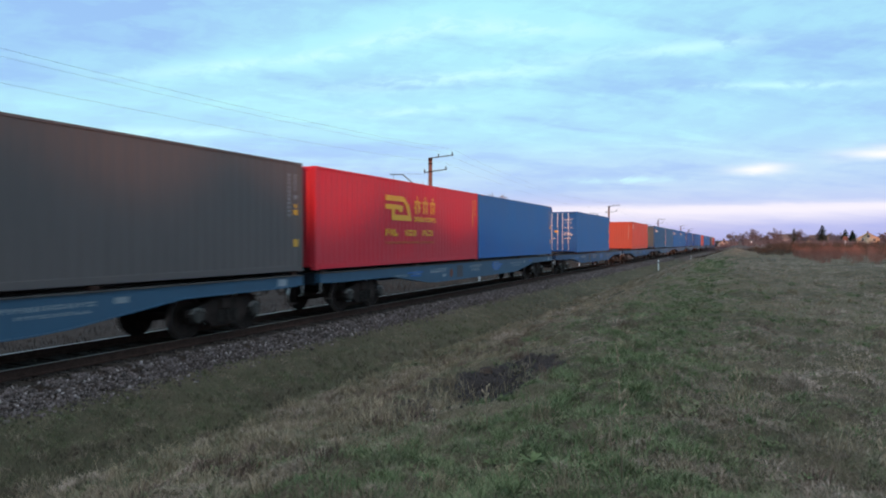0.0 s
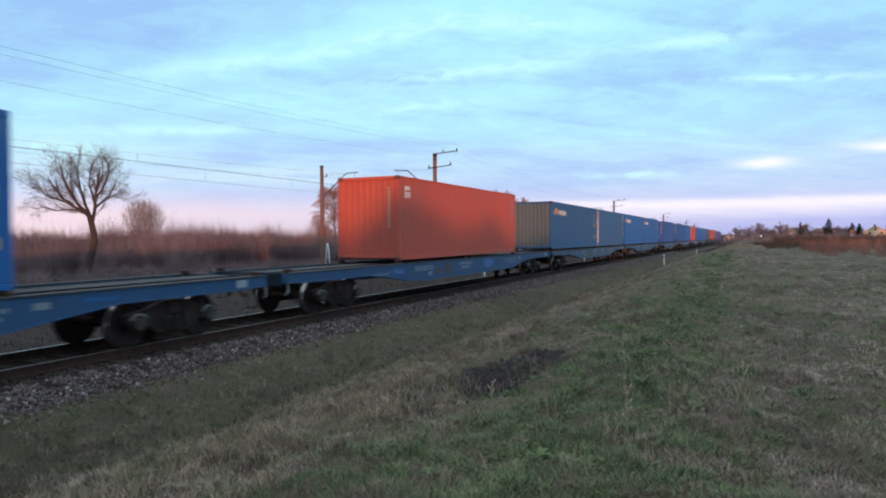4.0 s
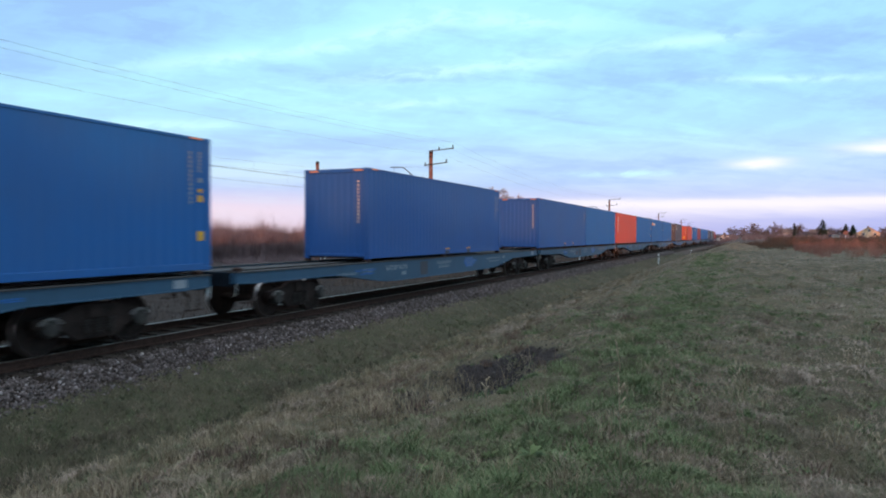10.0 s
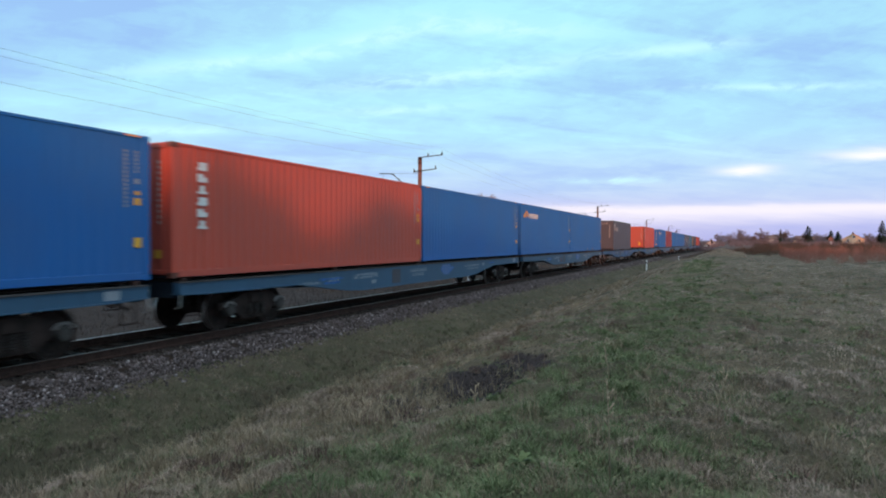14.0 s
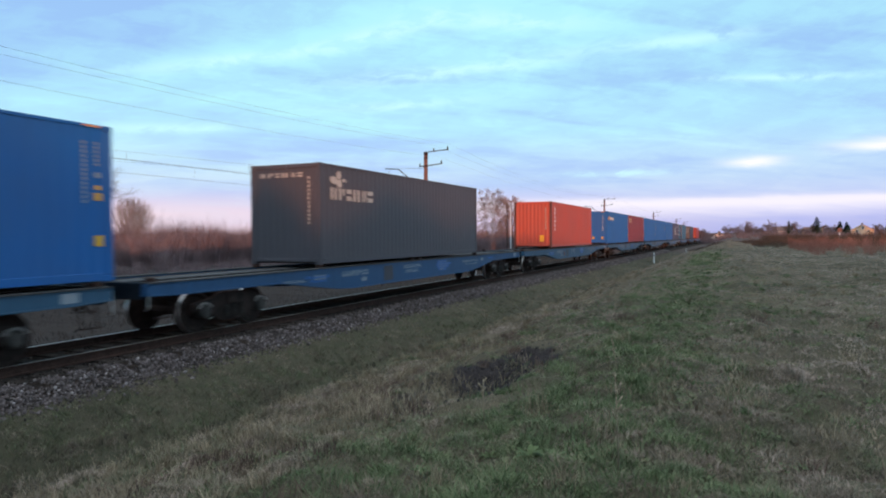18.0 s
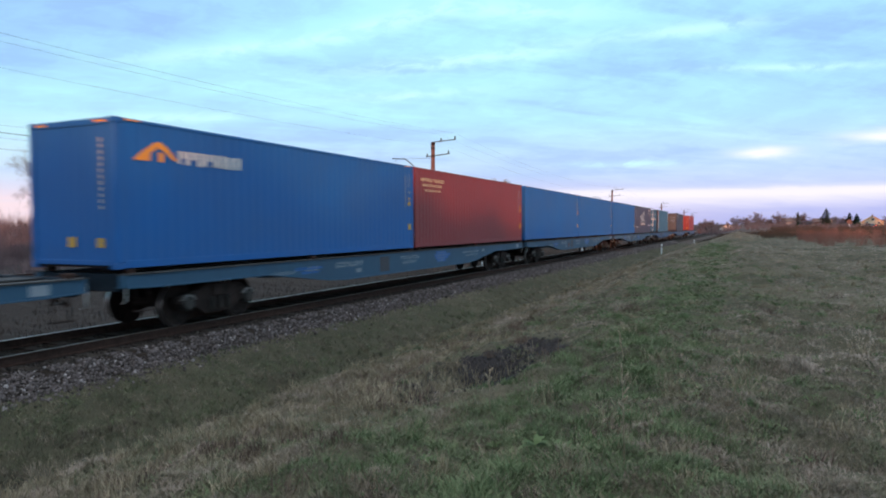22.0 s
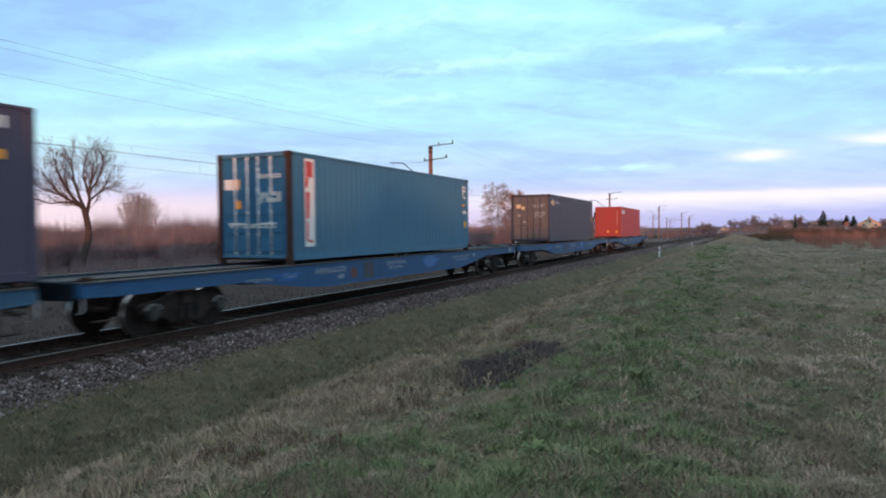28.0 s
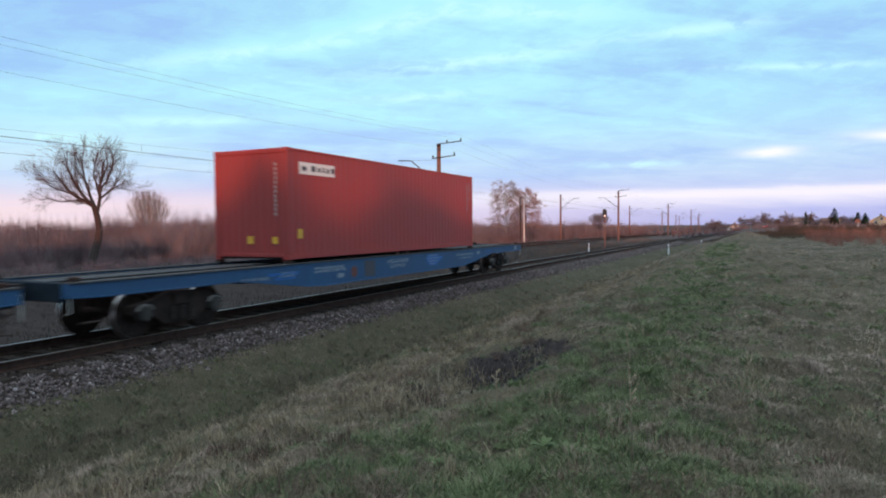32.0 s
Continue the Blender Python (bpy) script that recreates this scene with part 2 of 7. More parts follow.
M["dark_mark"] = paint("dark_marking", (0.05, 0.05, 0.06), 0.3)
M["zinc"] = surface("zinc_rod", (0.62, 0.60, 0.58), (0.78, 0.75, 0.72), 6, 0.5, 0.0, 0.1)
M["iron"] = surface("dark_iron", (0.018, 0.013, 0.012), (0.044, 0.029, 0.025), 5, 0.9, 0.0, 0.35, 0.12)
M["tread"] = surface("wheel_tread", (0.42, 0.40, 0.38), (0.55, 0.52, 0.50), 9, 0.3, 0.9, 0.1)
M["rail_top"] = surface("polished_rail", (0.22, 0.180, 0.155), (0.32, 0.27, 0.235), 3, 0.34, 0.9, 0.03)
# darker copy of the rail head: the wagons' shade put into the colour
M["rail_shaded"] = surface("shaded_rail", (0.13, 0.105, 0.090), (0.24, 0.20, 0.175), 3, 0.5, 0.6, 0.1)
M["rust"] = surface("rusty_rail", (0.034, 0.019, 0.016), (0.068, 0.038, 0.030), 8, 0.9, 0.0, 0.35, 0.08)
M["sleeper"] = surface("old_sleeper", (0.026, 0.021, 0.018), (0.058, 0.045, 0.038), 5, 0.95, 0.0, 0.5, 0.06)
M["deck"] = surface("worn_deck", (0.052, 0.047, 0.045), (0.105, 0.092, 0.085), 4, 0.95, 0.0, 0.35, 0.04)
M["concrete"] = surface("mast_concrete", (0.15, 0.074, 0.060), (0.21, 0.112, 0.092), 2.0, 0.9)
M["post_white"] = surface("white_post_paint", (0.70, 0.70, 0.68), (0.80, 0.80, 0.78), 3, 0.7)
M["post_black"] = surface("black_post_paint", (0.02, 0.02, 0.02), (0.04, 0.04, 0.04), 3, 0.7)
M["wire"] = surface("wire_metal", (0.06, 0.06, 0.065), (0.10, 0.10, 0.10), 3, 0.6, 0.5)
M["bark"] = surface("willow_bark", (0.036, 0.024, 0.022), (0.078, 0.052, 0.046), 7, 0.95, 0.0, 0.6)
M["birch"] = surface("pale_bark", (0.30, 0.25, 0.22), (0.42, 0.36, 0.32), 6, 0.9)
M["twig"] = islands("bare_twigs", [(0.0, (0.090, 0.062, 0.054)), (0.6, (0.15, 0.105, 0.090)), (1.0, (0.22, 0.165, 0.145))])
M["willowtwig"] = islands("willow_twigs", [(0.0, (0.075, 0.055, 0.058)), (0.6, (0.13, 0.095, 0.095)), (1.0, (0.20, 0.155, 0.150))])
M["paletwig"] = islands("pale_twigs", [(0.0, (0.17, 0.12, 0.11)), (0.6, (0.27, 0.20, 0.18)), (1.0, (0.38, 0.30, 0.27))])
# twigs lightened to mauve: the haze of distance put into their colour
M["hazetwig"] = islands("hazed_far_twigs", [(0.0, (0.12, 0.095, 0.105)), (0.6, (0.19, 0.145, 0.155)), (1.0, (0.26, 0.20, 0.20))])
M["redtwig"] = islands("russet_twigs", [(0.0, (0.21, 0.105, 0.088)), (0.6, (0.33, 0.165, 0.132)), (1.0, (0.42, 0.26, 0.205))])
M["scrub"] = islands("scrub_stems", [(0.0, (0.098, 0.070, 0.076)), (0.5, (0.180, 0.120, 0.124)), (0.85, (0.265, 0.182, 0.180)), (1.0, (0.42, 0.35, 0.33))], patch=0.15)
M["redbrush"] = islands("red_brush_stems", [(0.0, (0.15, 0.066, 0.052)), (0.6, (0.29, 0.122, 0.092)), (1.0, (0.40, 0.25, 0.19))], patch=0.10)
M["darkbrush"] = islands("dark_brush_stems", [(0.0, (0.045, 0.034, 0.028)), (0.7, (0.085, 0.055, 0.040)), (1.0, (0.13, 0.09, 0.06))])
M["needle"] = islands("fir_needles", [(0.0, (0.018, 0.034, 0.020)), (1.0, (0.05, 0.07, 0.035))])
M["drygrass"] = islands("dry_grass", [(0.0, (0.12, 0.088, 0.060)), (0.5, (0.230, 0.178, 0.118)), (1.0, (0.44, 0.36, 0.25))], patch=1.1)
# dead grass with the low sun's orange put into its colour
M["hay"] = islands("sun_russet_hay", [(0.0, (0.085, 0.058, 0.048)), (0.6, (0.155, 0.100, 0.078)), (1.0, (0.25, 0.165, 0.125))], patch=0.1)
M["palehay"] = islands("pale_hay", [(0.0, (0.20, 0.165, 0.125)), (0.6, (0.32, 0.27, 0.205)), (1.0, (0.44, 0.38, 0.30))])
M["greentuft"] = islands("green_tuft", [(0.0, (0.070, 0.100, 0.046)), (0.6, (0.132, 0.164, 0.078)), (1.0, (0.27, 0.27, 0.155))], patch=1.1)
M["dirty_stone"] = islands("oily_ballast_stone", [(0.0, (0.020, 0.014, 0.012)), (0.6, (0.042, 0.030, 0.025)), (1.0, (0.085, 0.064, 0.054))], spec=0.2)
M["stone"] = islands("ballast_stone", [(0.0, (0.048, 0.036, 0.032)), (0.55, (0.105, 0.081, 0.077)), (0.94, (0.168, 0.134, 0.130)), (1.0, (0.34, 0.29, 0.28))], spec=0.15)
M["verge"] = islands("dark_verge_grass", [(0.0, (0.036, 0.029, 0.027)), (0.6, (0.068, 0.053, 0.049)), (1.0, (0.11, 0.085, 0.078))], patch=0.5)


def grass_material():
    """Blades coloured by patches drawn out along the bank: green swards, straw and dead brown."""
    m, n = material("meadow_grass")
    geo = n.add("ShaderNodeNewGeometry")
    pos = geo.outputs["Position"]
    long = n.scaled(pos, 1.0, 0.5, 1.0)
    wide, near = n.noise(long, 0.5, 4, 0.6, 0.4), n.noise(pos, 2.6, 4, 0.65, 0.3)
    area = n.ramp(wide, [(0.38, (0,)), (0.62, (1,))])
    tuft = n.ramp(near, [(0.41, (0,)), (0.60, (1,))])
    pick = n.math("ADD", n.math("MULTIPLY", geo.outputs["Random Per Island"], 0.18), n.math("ADD", n.math("MULTIPLY", area, 0.42), n.math("MULTIPLY", tuft, 0.46)))
    x = n.math("ADD", n.add("ShaderNodeSeparateXYZ", {0: pos}).outputs[0], n.math("MULTIPLY_ADD", n.noise(long, 0.8, 3, 0.6), 2.4, -1.2))
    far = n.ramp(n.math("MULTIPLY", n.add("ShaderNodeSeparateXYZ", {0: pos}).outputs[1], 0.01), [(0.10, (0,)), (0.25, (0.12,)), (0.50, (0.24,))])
    zone = n.ramp(n.math("MULTIPLY", x, 1 / 40), [(0.055, (0.10,)), (0.075, (0.0,)), (0.095, (0.12,)), (0.118, (0.0,)), (0.142, (0.50,)), (0.160, (0.26,)), (0.19, (0.36,)), (0.228, (0.40,)), (0.248, (0.26,)), (0.292, (0.30,)), (0.33, (0.56,)), (0.45, (0.60,)), (0.7, (0.72,))])
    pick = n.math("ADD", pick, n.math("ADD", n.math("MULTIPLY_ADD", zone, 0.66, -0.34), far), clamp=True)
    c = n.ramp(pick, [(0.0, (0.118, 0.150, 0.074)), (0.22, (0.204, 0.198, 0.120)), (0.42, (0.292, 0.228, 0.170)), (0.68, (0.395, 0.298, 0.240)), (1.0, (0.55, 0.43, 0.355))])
    # lush green sedge along the ditch, darkened to paint the ditch's shade
    lush = n.ramp(n.math("MULTIPLY", x, 1 / 40), [(0.048, (0.20,)), (0.060, (0.50,)), (0.085, (0.42,)), (0.108, (0.72,)), (0.118, (0.55,)), (0.150, (0.0,))])
    c = n.mix(n.math("MULTIPLY", lush, n.ramp(near, [(0.36, (1.0,)), (0.62, (0.35,))])), c, n.mix(geo.outputs["Random Per Island"], (0.068, 0.080, 0.040, 1), (0.140, 0.146, 0.078, 1)))
    # dark rotten thatch between living tufts and in the field, deepened as ditch shade
    rot_shade = n.math("ADD", n.ramp(n.noise(pos, 4.6, 4, 0.7, 0.5), [(0.44, (0,)), (0.66, (0.55,))]), n.ramp(n.noise(long, 1.15, 4, 0.6, 0.5), [(0.46, (0,)), (0.60, (0.6,))]))
    rot_shade = n.math("MULTIPLY", rot_shade, n.ramp(n.math("MULTIPLY", x, 1 / 40), [(0.065, (0.55,)), (0.095, (0.9,)), (0.112, (1.7,)), (0.121, (1.2,)), (0.132, (0.35,)), (0.16, (0.55,)), (0.22, (0.36,)), (0.26, (0.26,)), (0.32, (0.50,))]))
    rot_shade = n.math("MULTIPLY", rot_shade, n.ramp(n.math("MULTIPLY", n.add("ShaderNodeSeparateXYZ", {0: pos}).outputs[1], 0.01), [(0.06, (1,)), (0.30, (0.5,))]))
    rot_shade = n.math("ADD", rot_shade, n.math("MULTIPLY", geo.outputs["Random Per Island"], 0.22), clamp=True)
    c = n.mix(rot_shade, c, n.mix(area, (0.040, 0.038, 0.028, 1), (0.076, 0.053, 0.044, 1)))
    finish(n, c, 0.85, 0.0, None, spec=0.15)
    return m


M["grass"] = grass_material()


def emit(name, col, power):
    m, n = material(name)
    e = n.add("ShaderNodeEmission", {0: rgba(col), 1: power})
    n.add("ShaderNodeOutputMaterial", {0: e.outputs[0]})
    return m


def ground_material():
    m, n = material("meadow_soil")
    pos = n.add("ShaderNodeNewGeometry").outputs["Position"]
    big, mid, fine = n.noise(pos, 0.25, 5, 0.6), n.noise(pos, 2.2, 5, 0.65), n.noise(pos, 30, 5, 0.7)
    a = n.mix(n.ramp(mid, [(0.35, (0,)), (0.65, (1,))]), (0.050, 0.050, 0.029, 1), (0.095, 0.074, 0.052, 1))
    b = n.mix(n.ramp(mid, [(0.35, (0,)), (0.65, (1,))]), (0.100, 0.086, 0.054, 1), (0.15, 0.122, 0.082, 1))
    c = n.mix(n.ramp(big, [(0.38, (0,)), (0.62, (1,))]), a, b)
    c = n.mix(n.ramp(fine, [(0.40, (0.55,)), (0.60, (0,))]), c, (0.035, 0.030, 0.020, 1))
    # dark soil along the ditch, its floor painted darkest in place of shade
    ditch_dark = n.add("ShaderNodeSeparateXYZ", {0: pos}).outputs[0]
    ditch_dark = n.ramp(n.math("MULTIPLY", n.math("MULTIPLY_ADD", n.math("SUBTRACT", mid, 0.5), 0.5, ditch_dark), 0.1), [(0.23, (0.0,)), (0.27, (0.5,)), (0.36, (0.45,)), (0.43, (0.85,)), (0.50, (0.0,))])
    c = n.mix(ditch_dark, c, n.mix(fine, (0.034, 0.035, 0.022, 1), (0.078, 0.072, 0.046, 1)))
    # dead brown growth on the far side of the line
    xyz = n.add("ShaderNodeSeparateXYZ", {0: pos})
    c = n.mix(n.ramp(n.math("MULTIPLY_ADD", xyz.outputs[0], -0.1, 0.0), [(0.20, (0,)), (0.32, (0.9,))]), c, n.mix(mid, (0.016, 0.012, 0.012, 1), (0.042, 0.032, 0.030, 1)))
    # dull stubble far beyond the meadow
    far = n.ramp(n.math("MULTIPLY", xyz.outputs[1], 0.005), [(0.50, (0,)), (0.56, (1,))])
    c = n.mix(n.math("MULTIPLY", far, 0.85), c, n.mix(mid, (0.070, 0.050, 0.046, 1), (0.105, 0.078, 0.070, 1)))
    # bare peaty earth in the hollow of the bank
    dx = n.math("DIVIDE", n.math("SUBTRACT", xyz.outputs[0], 8.80), 0.90)
    dy = n.math("DIVIDE", n.math("SUBTRACT", xyz.outputs[1], 8.6), 2.2)
    r = n.math("ADD", n.math("ADD", n.math("MULTIPLY", dx, dx), n.math("MULTIPLY", dy, dy)), n.math("MULTIPLY_ADD", mid, 1.5, -0.75))
    c = n.mix(n.ramp(r, [(0.85, (1,)), (1.2, (0,))]), c, n.mix(fine, (0.014, 0.011, 0.011, 1), (0.046, 0.037, 0.036, 1)))
    finish(n, c, 0.95, 0.0, n.math("ADD", fine, mid), 0.6, 0.05, 0.1)
    return m


M["ground"] = ground_material()
M["bed"] = surface("ballast_bed", (0.022, 0.016, 0.013), (0.055, 0.040, 0.033), 9, 0.95, 0.0, 0.9, 0.04, 0.03)


# ---- mesh helpers ----
def part(name, bm, mat, parent=None, label="", at=None):
    """Links a bmesh (or a ready mesh) as one object."""
    if isinstance(bm, bpy.types.Mesh):
        me = bm
    else:
        me = bpy.data.meshes.new(name)
        bm.to_mesh(me)
        bm.free()
        me.materials.append(mat)
    ob = new(name, me)
    if parent:
        ob.parent = parent
    if at is not None:
        ob.matrix_basis = at
    if label:
        ob["label"] = label
    return ob


def raw(name, verts, faces, mat, smooth=False):
    me = bpy.data.meshes.new(name)
    me.from_pydata(verts.tolist() if isinstance(verts, np.ndarray) else verts, [], faces.tolist() if isinstance(faces, np.ndarray) else faces)
    me.materials.append(mat)
    if smooth:
        me.polygons.foreach_set("use_smooth", [True] * len(me.polygons))
    return me


def box(x0, x1, y0, y1, z0, z1, bm=None, bevel=0.0):
    bm = bm or bmesh.new()
    vs = [bm.verts.new((x, y, z)) for x in (x0, x1) for y in (y0, y1) for z in (z0, z1)]
    fs = [bm.faces.new([vs[i] for i in q]) for q in ((0, 1, 3, 2), (4, 6, 7, 5), (0, 4, 5, 1), (2, 3, 7, 6), (0, 2, 6, 4), (1, 5, 7, 3))]
    if bevel:
        edges = list({e for f in fs for e in f.edges})
        bmesh.ops.bevel(bm, geom=edges, offset=bevel, segments=1, affect="EDGES")
    return bm


def prism(outline, axis, a, b, bm=None):
    """An outline of 2D points drawn out along an axis from a to b."""
    bm = bm or bmesh.new()
    put = {"x": lambda u, v, w: (w, u, v), "y": lambda u, v, w: (u, w, v), "z": lambda u, v, w: (u, v, w)}[axis]
    lo = [bm.verts.new(put(u, v, a)) for u, v in outline]
    hi = [bm.verts.new(put(u, v, b)) for u, v in outline]
    n = len(outline)
    bm.faces.new(lo)
    bm.faces.new(hi[::-1])
    for i in range(n):
        bm.faces.new((lo[i], hi[i], hi[(i + 1) % n], lo[(i + 1) % n]))
    bmesh.ops.recalc_face_normals(bm, faces=bm.faces)
    return bm


def tube(points, radii, sides=6, bm=None):
    """A tapered tube along points."""
    bm = bm or bmesh.new()
    rings = []
    pts = [Vector(p) for p in points]
    for i, p in enumerate(pts):
        d = (pts[min(i + 1, len(pts) - 1)] - pts[max(i - 1, 0)]).normalized()
        u = d.orthogonal().normalized()
        v = d.cross(u)
        rings.append([bm.verts.new(p + (u * math.cos(a) + v * math.sin(a)) * radii[i]) for a in [2 * math.pi * k / sides for k in range(sides)]])
    for a, b in zip(rings, rings[1:]):
        for k in range(sides):
            f = bm.faces.new((a[k], a[(k + 1) % sides], b[(k + 1) % sides], b[k]))
            f.smooth = True
    bm.faces.new(rings[0][::-1])
    bm.faces.new(rings[-1])
    return bm


def lathe(profile, axis="x", sides=24, bm=None, centre=(0, 0, 0)):
    """Turns a profile of (along, radius) about an axis."""
    bm = bm or bmesh.new()
    rings = []
    for w, r in profile:
        ring = []
        for k in range(sides):
            a = 2 * math.pi * k / sides
            u, v = r * math.cos(a), r * math.sin(a)
            p = {"x": (w, u, v), "y": (u, w, v), "z": (u, v, w)}[axis]
            ring.append(bm.verts.new(Vector(p) + Vector(centre)))
        rings.append(ring)
    for a, b in zip(rings, rings[1:]):
        for k in range(sides):
            bm.faces.new((a[k], a[(k + 1) % sides], b[(k + 1) % sides], b[k]))
    bm.faces.new(rings[0][::-1])
    bm.faces.new(rings[-1])
    bmesh.ops.recalc_face_normals(bm, faces=bm.faces)
    return bm


def empty(name, m=None):
    ob = new(name)
    ob.empty_display_size = 0.3
    if m is not None:
        ob.matrix_basis = m
    return ob


# ---- ground ----
PROFILE = ((-2600, -0.8), (-400, -0.7), (-60, -0.55), (-26, -0.55), (-22, -0.60), (-20.5, -0.35), (-11.5, -0.35), (-10.2, -0.65), (-7.0, -0.75), (-3.6, -0.62), (-2.4, -0.46), (-1.9, -0.40), (0, -0.42),
           (1.9, -0.38), (2.3, -0.43), (4.0, -0.98), (4.55, -1.03), (4.95, -0.74), (5.3, -0.62), (6.5, -0.40), (7.8, 0.10), (9.0, 0.36), (12.0, 0.52), (20, 0.58), (40, 0.62), (120, 0.7), (400, 0.9), (2600, 3.0))
PX, PZ = [p[0] for p in PROFILE], [p[1] for p in PROFILE]
BEND_AT, BEND_R = 250.0, 1700.0


def bend(y):
    """Sideways shift of the railway where it curves away."""
    return -max(0.0, y - BEND_AT) ** 2 / (2 * BEND_R)


def fall(y):
    """How far the line has dropped: it falls gently beyond the first bend of the meadow."""
    u = min(max(y, 20.0), 300.0) - 20.0
    return -0.005 * (u - 30.0 * (1 - math.exp(-u / 30.0)))


def hollow(x, y):
    return 0.44 * math.exp(-((x - 8.78) / 0.55) ** 2 - ((y - 8.6) / 1.8) ** 2)


def ground_z(x, y):
    sway = 0.36 * noise.noise((0.0, y * 0.5, 3)) + 0.26 * noise.noise((4.0, y * 1.6, 3)) + 0.12 * noise.noise((7.0, y * 3.6, 3)) if 3.4 < x < 8.5 else 0.0
    z = float(np.interp(x - bend(min(y, 900)) + sway * min(1, (x - 3.4) / 0.6, (8.5 - x) / 1.5), PX, PZ))
    field = min(1, max(0, (x - 2.3) / 2.0)) + min(1, max(0, (-3 - x) / 2.0))
    amp = 1.0 if abs(y) < 80 else 1.5
    z += field * amp * (0.09 * noise.noise((x * 0.8, y * 0.8, 0)) + 0.115 * noise.noise((x * 1.7, y * 1.7, 9)) + 0.090 * noise.noise((x * 3.3, y * 3.3, 2)) + 0.03 * noise.noise((x * 6.5, y * 6.5, 8)) + 0.10 * noise.noise((x * 0.23, y * 0.23, 5)))
    # low grassy mound beside the line, far off
    z += 0.60 * math.exp(-((x - 11.0) / 1.6) ** 2 - ((y - 76) / 7) ** 2)
    return z - hollow(x, y) + fall(y) * min(1.0, max(0.0, (4.0 - x) / 1.5))


def steps(marks):
    out = []
    for a, b, d in marks:
        out += list(np.arange(a, b, d))
    return out + [marks[-1][1]]


def ground():
    xs = steps([(-2600, -400, 550), (-400, -100, 60), (-100, -30, 7), (-30, -4, 1.6), (-4, 2, 0.8), (2, 14, 0.15), (14, 40, 0.3), (40, 100, 5), (100, 400, 50), (400, 2600, 550)])
    ys = steps([(-2600, -400, 550), (-400, -40, 40), (-40, -12, 4), (-12, 0, 0.5), (0, 15, 0.15), (15, 40, 0.35), (40, 104, 1.0), (104, 200, 6), (200, 600, 20), (600, 2600, 400)])
    verts = [(x, y, ground_z(x, y)) for y in ys for x in xs]
    nx = len(xs)
    faces = [(j * nx + i, j * nx + i + 1, (j + 1) * nx + i + 1, (j + 1) * nx + i) for j in range(len(ys) - 1) for i in range(nx - 1)]
    tagged(new("ground", raw("ground", verts, faces, M["ground"], True)), "rough autumn meadow with a ditch beside the railway", "ground", kind="structure")


ground()


# ---- railway ----
def ribbon(name, outline, x, y0, y1, mat, z=0.0):
    """An outline (across, up) drawn out along the line of the railway, x metres beside it."""
    ys = steps([(y0, 240, 20), (240, y1, 10)]) if y1 > 240 else [y0, y1]
    verts, faces = [], []
    k = len(outline)
    for y in ys:
        verts += [(x + u + bend(y), y, z + v + fall(y)) for u, v in outline]
    for j in range(len(ys) - 1):
        for i in range(k):
            a, b = j * k + i, j * k + (i + 1) % k
            faces.append((a, b, b + k, a + k))
    return raw(name, verts, faces, mat)


RAIL = ((-0.066, -0.172), (0.066, -0.172), (0.066, -0.160), (0.010, -0.140), (0.010, -0.045), (0.036, -0.035), (0.036, -0.004), (-0.036, -0.004), (-0.036, -0.035), (-0.010, -0.045), (-0.010, -0.140), (-0.066, -0.160))
HEAD = ((-0.034, -0.004), (0.034, -0.004), (0.034, -0.001), (0.028, 0.0), (-0.028, 0.0), (-0.034, -0.001))


def railway(x, z, shoulder, far, y0=-60, y1=620, label=""):
    bed = ((-shoulder - 0.55, -0.48), (-shoulder, -0.22), (-1.45, -0.205), (1.45, -0.205), (shoulder, -0.22), (shoulder + 0.55, -0.48), (0, -0.9))
    line = tagged(empty("railway_track", pose(0, 0, 0)), label, "track", kind="structure")
    part("ballast_bed", ribbon("ballast_bed", bed, x, y0, y1, M["bed"], z), None, line)
    for side in (-0.796, 0.796):
        rail = part("rail", ribbon("rail", RAIL, x + side, y0, y1, M["rust"], z), None, line)
        part("rail_head", ribbon("rail_head", HEAD, x + side, y0, y1, M["rail_shaded"] if x == 0 and side > 0 else M["rail_top"], z), None, rail, "running surface darkened as if shaded by the wagons" if x == 0 and side > 0 else "polished running surface")
    one = box(-1.35, 1.35, -0.125, 0.125, -0.36, -0.178, bevel=0.012)
    first = None
    for k in range(int((far - y0) / 0.6)):
        y = y0 + 0.6 * k
        if first is None:
            first = part("sleeper", one, M["sleeper"], line)
            first.matrix_basis = pose(x, y, z)
        else:
            s = new("sleeper", first.data)
            s.parent, s.matrix_basis = line, pose(x + random.uniform(-0.03, 0.03), y, z + fall(y), 0, 0, random.uniform(-1, 1))
    return line


railway(0, 0, 1.75, 130, -20, 620, "weathered railway track with timber sleepers on grey ballast")
railway(-13.9, -0.05, 1.7, 60, -20, 620, "electrified railway track on ballast")
railway(-18.0, -0.05, 1.7, 10, -20, 620, "electrified railway track on ballast")


# ---- the train ----
LEN, HALF, TALL, DECK = 12.192, 1.219, 2.896, 1.335
PITCH = 25.10


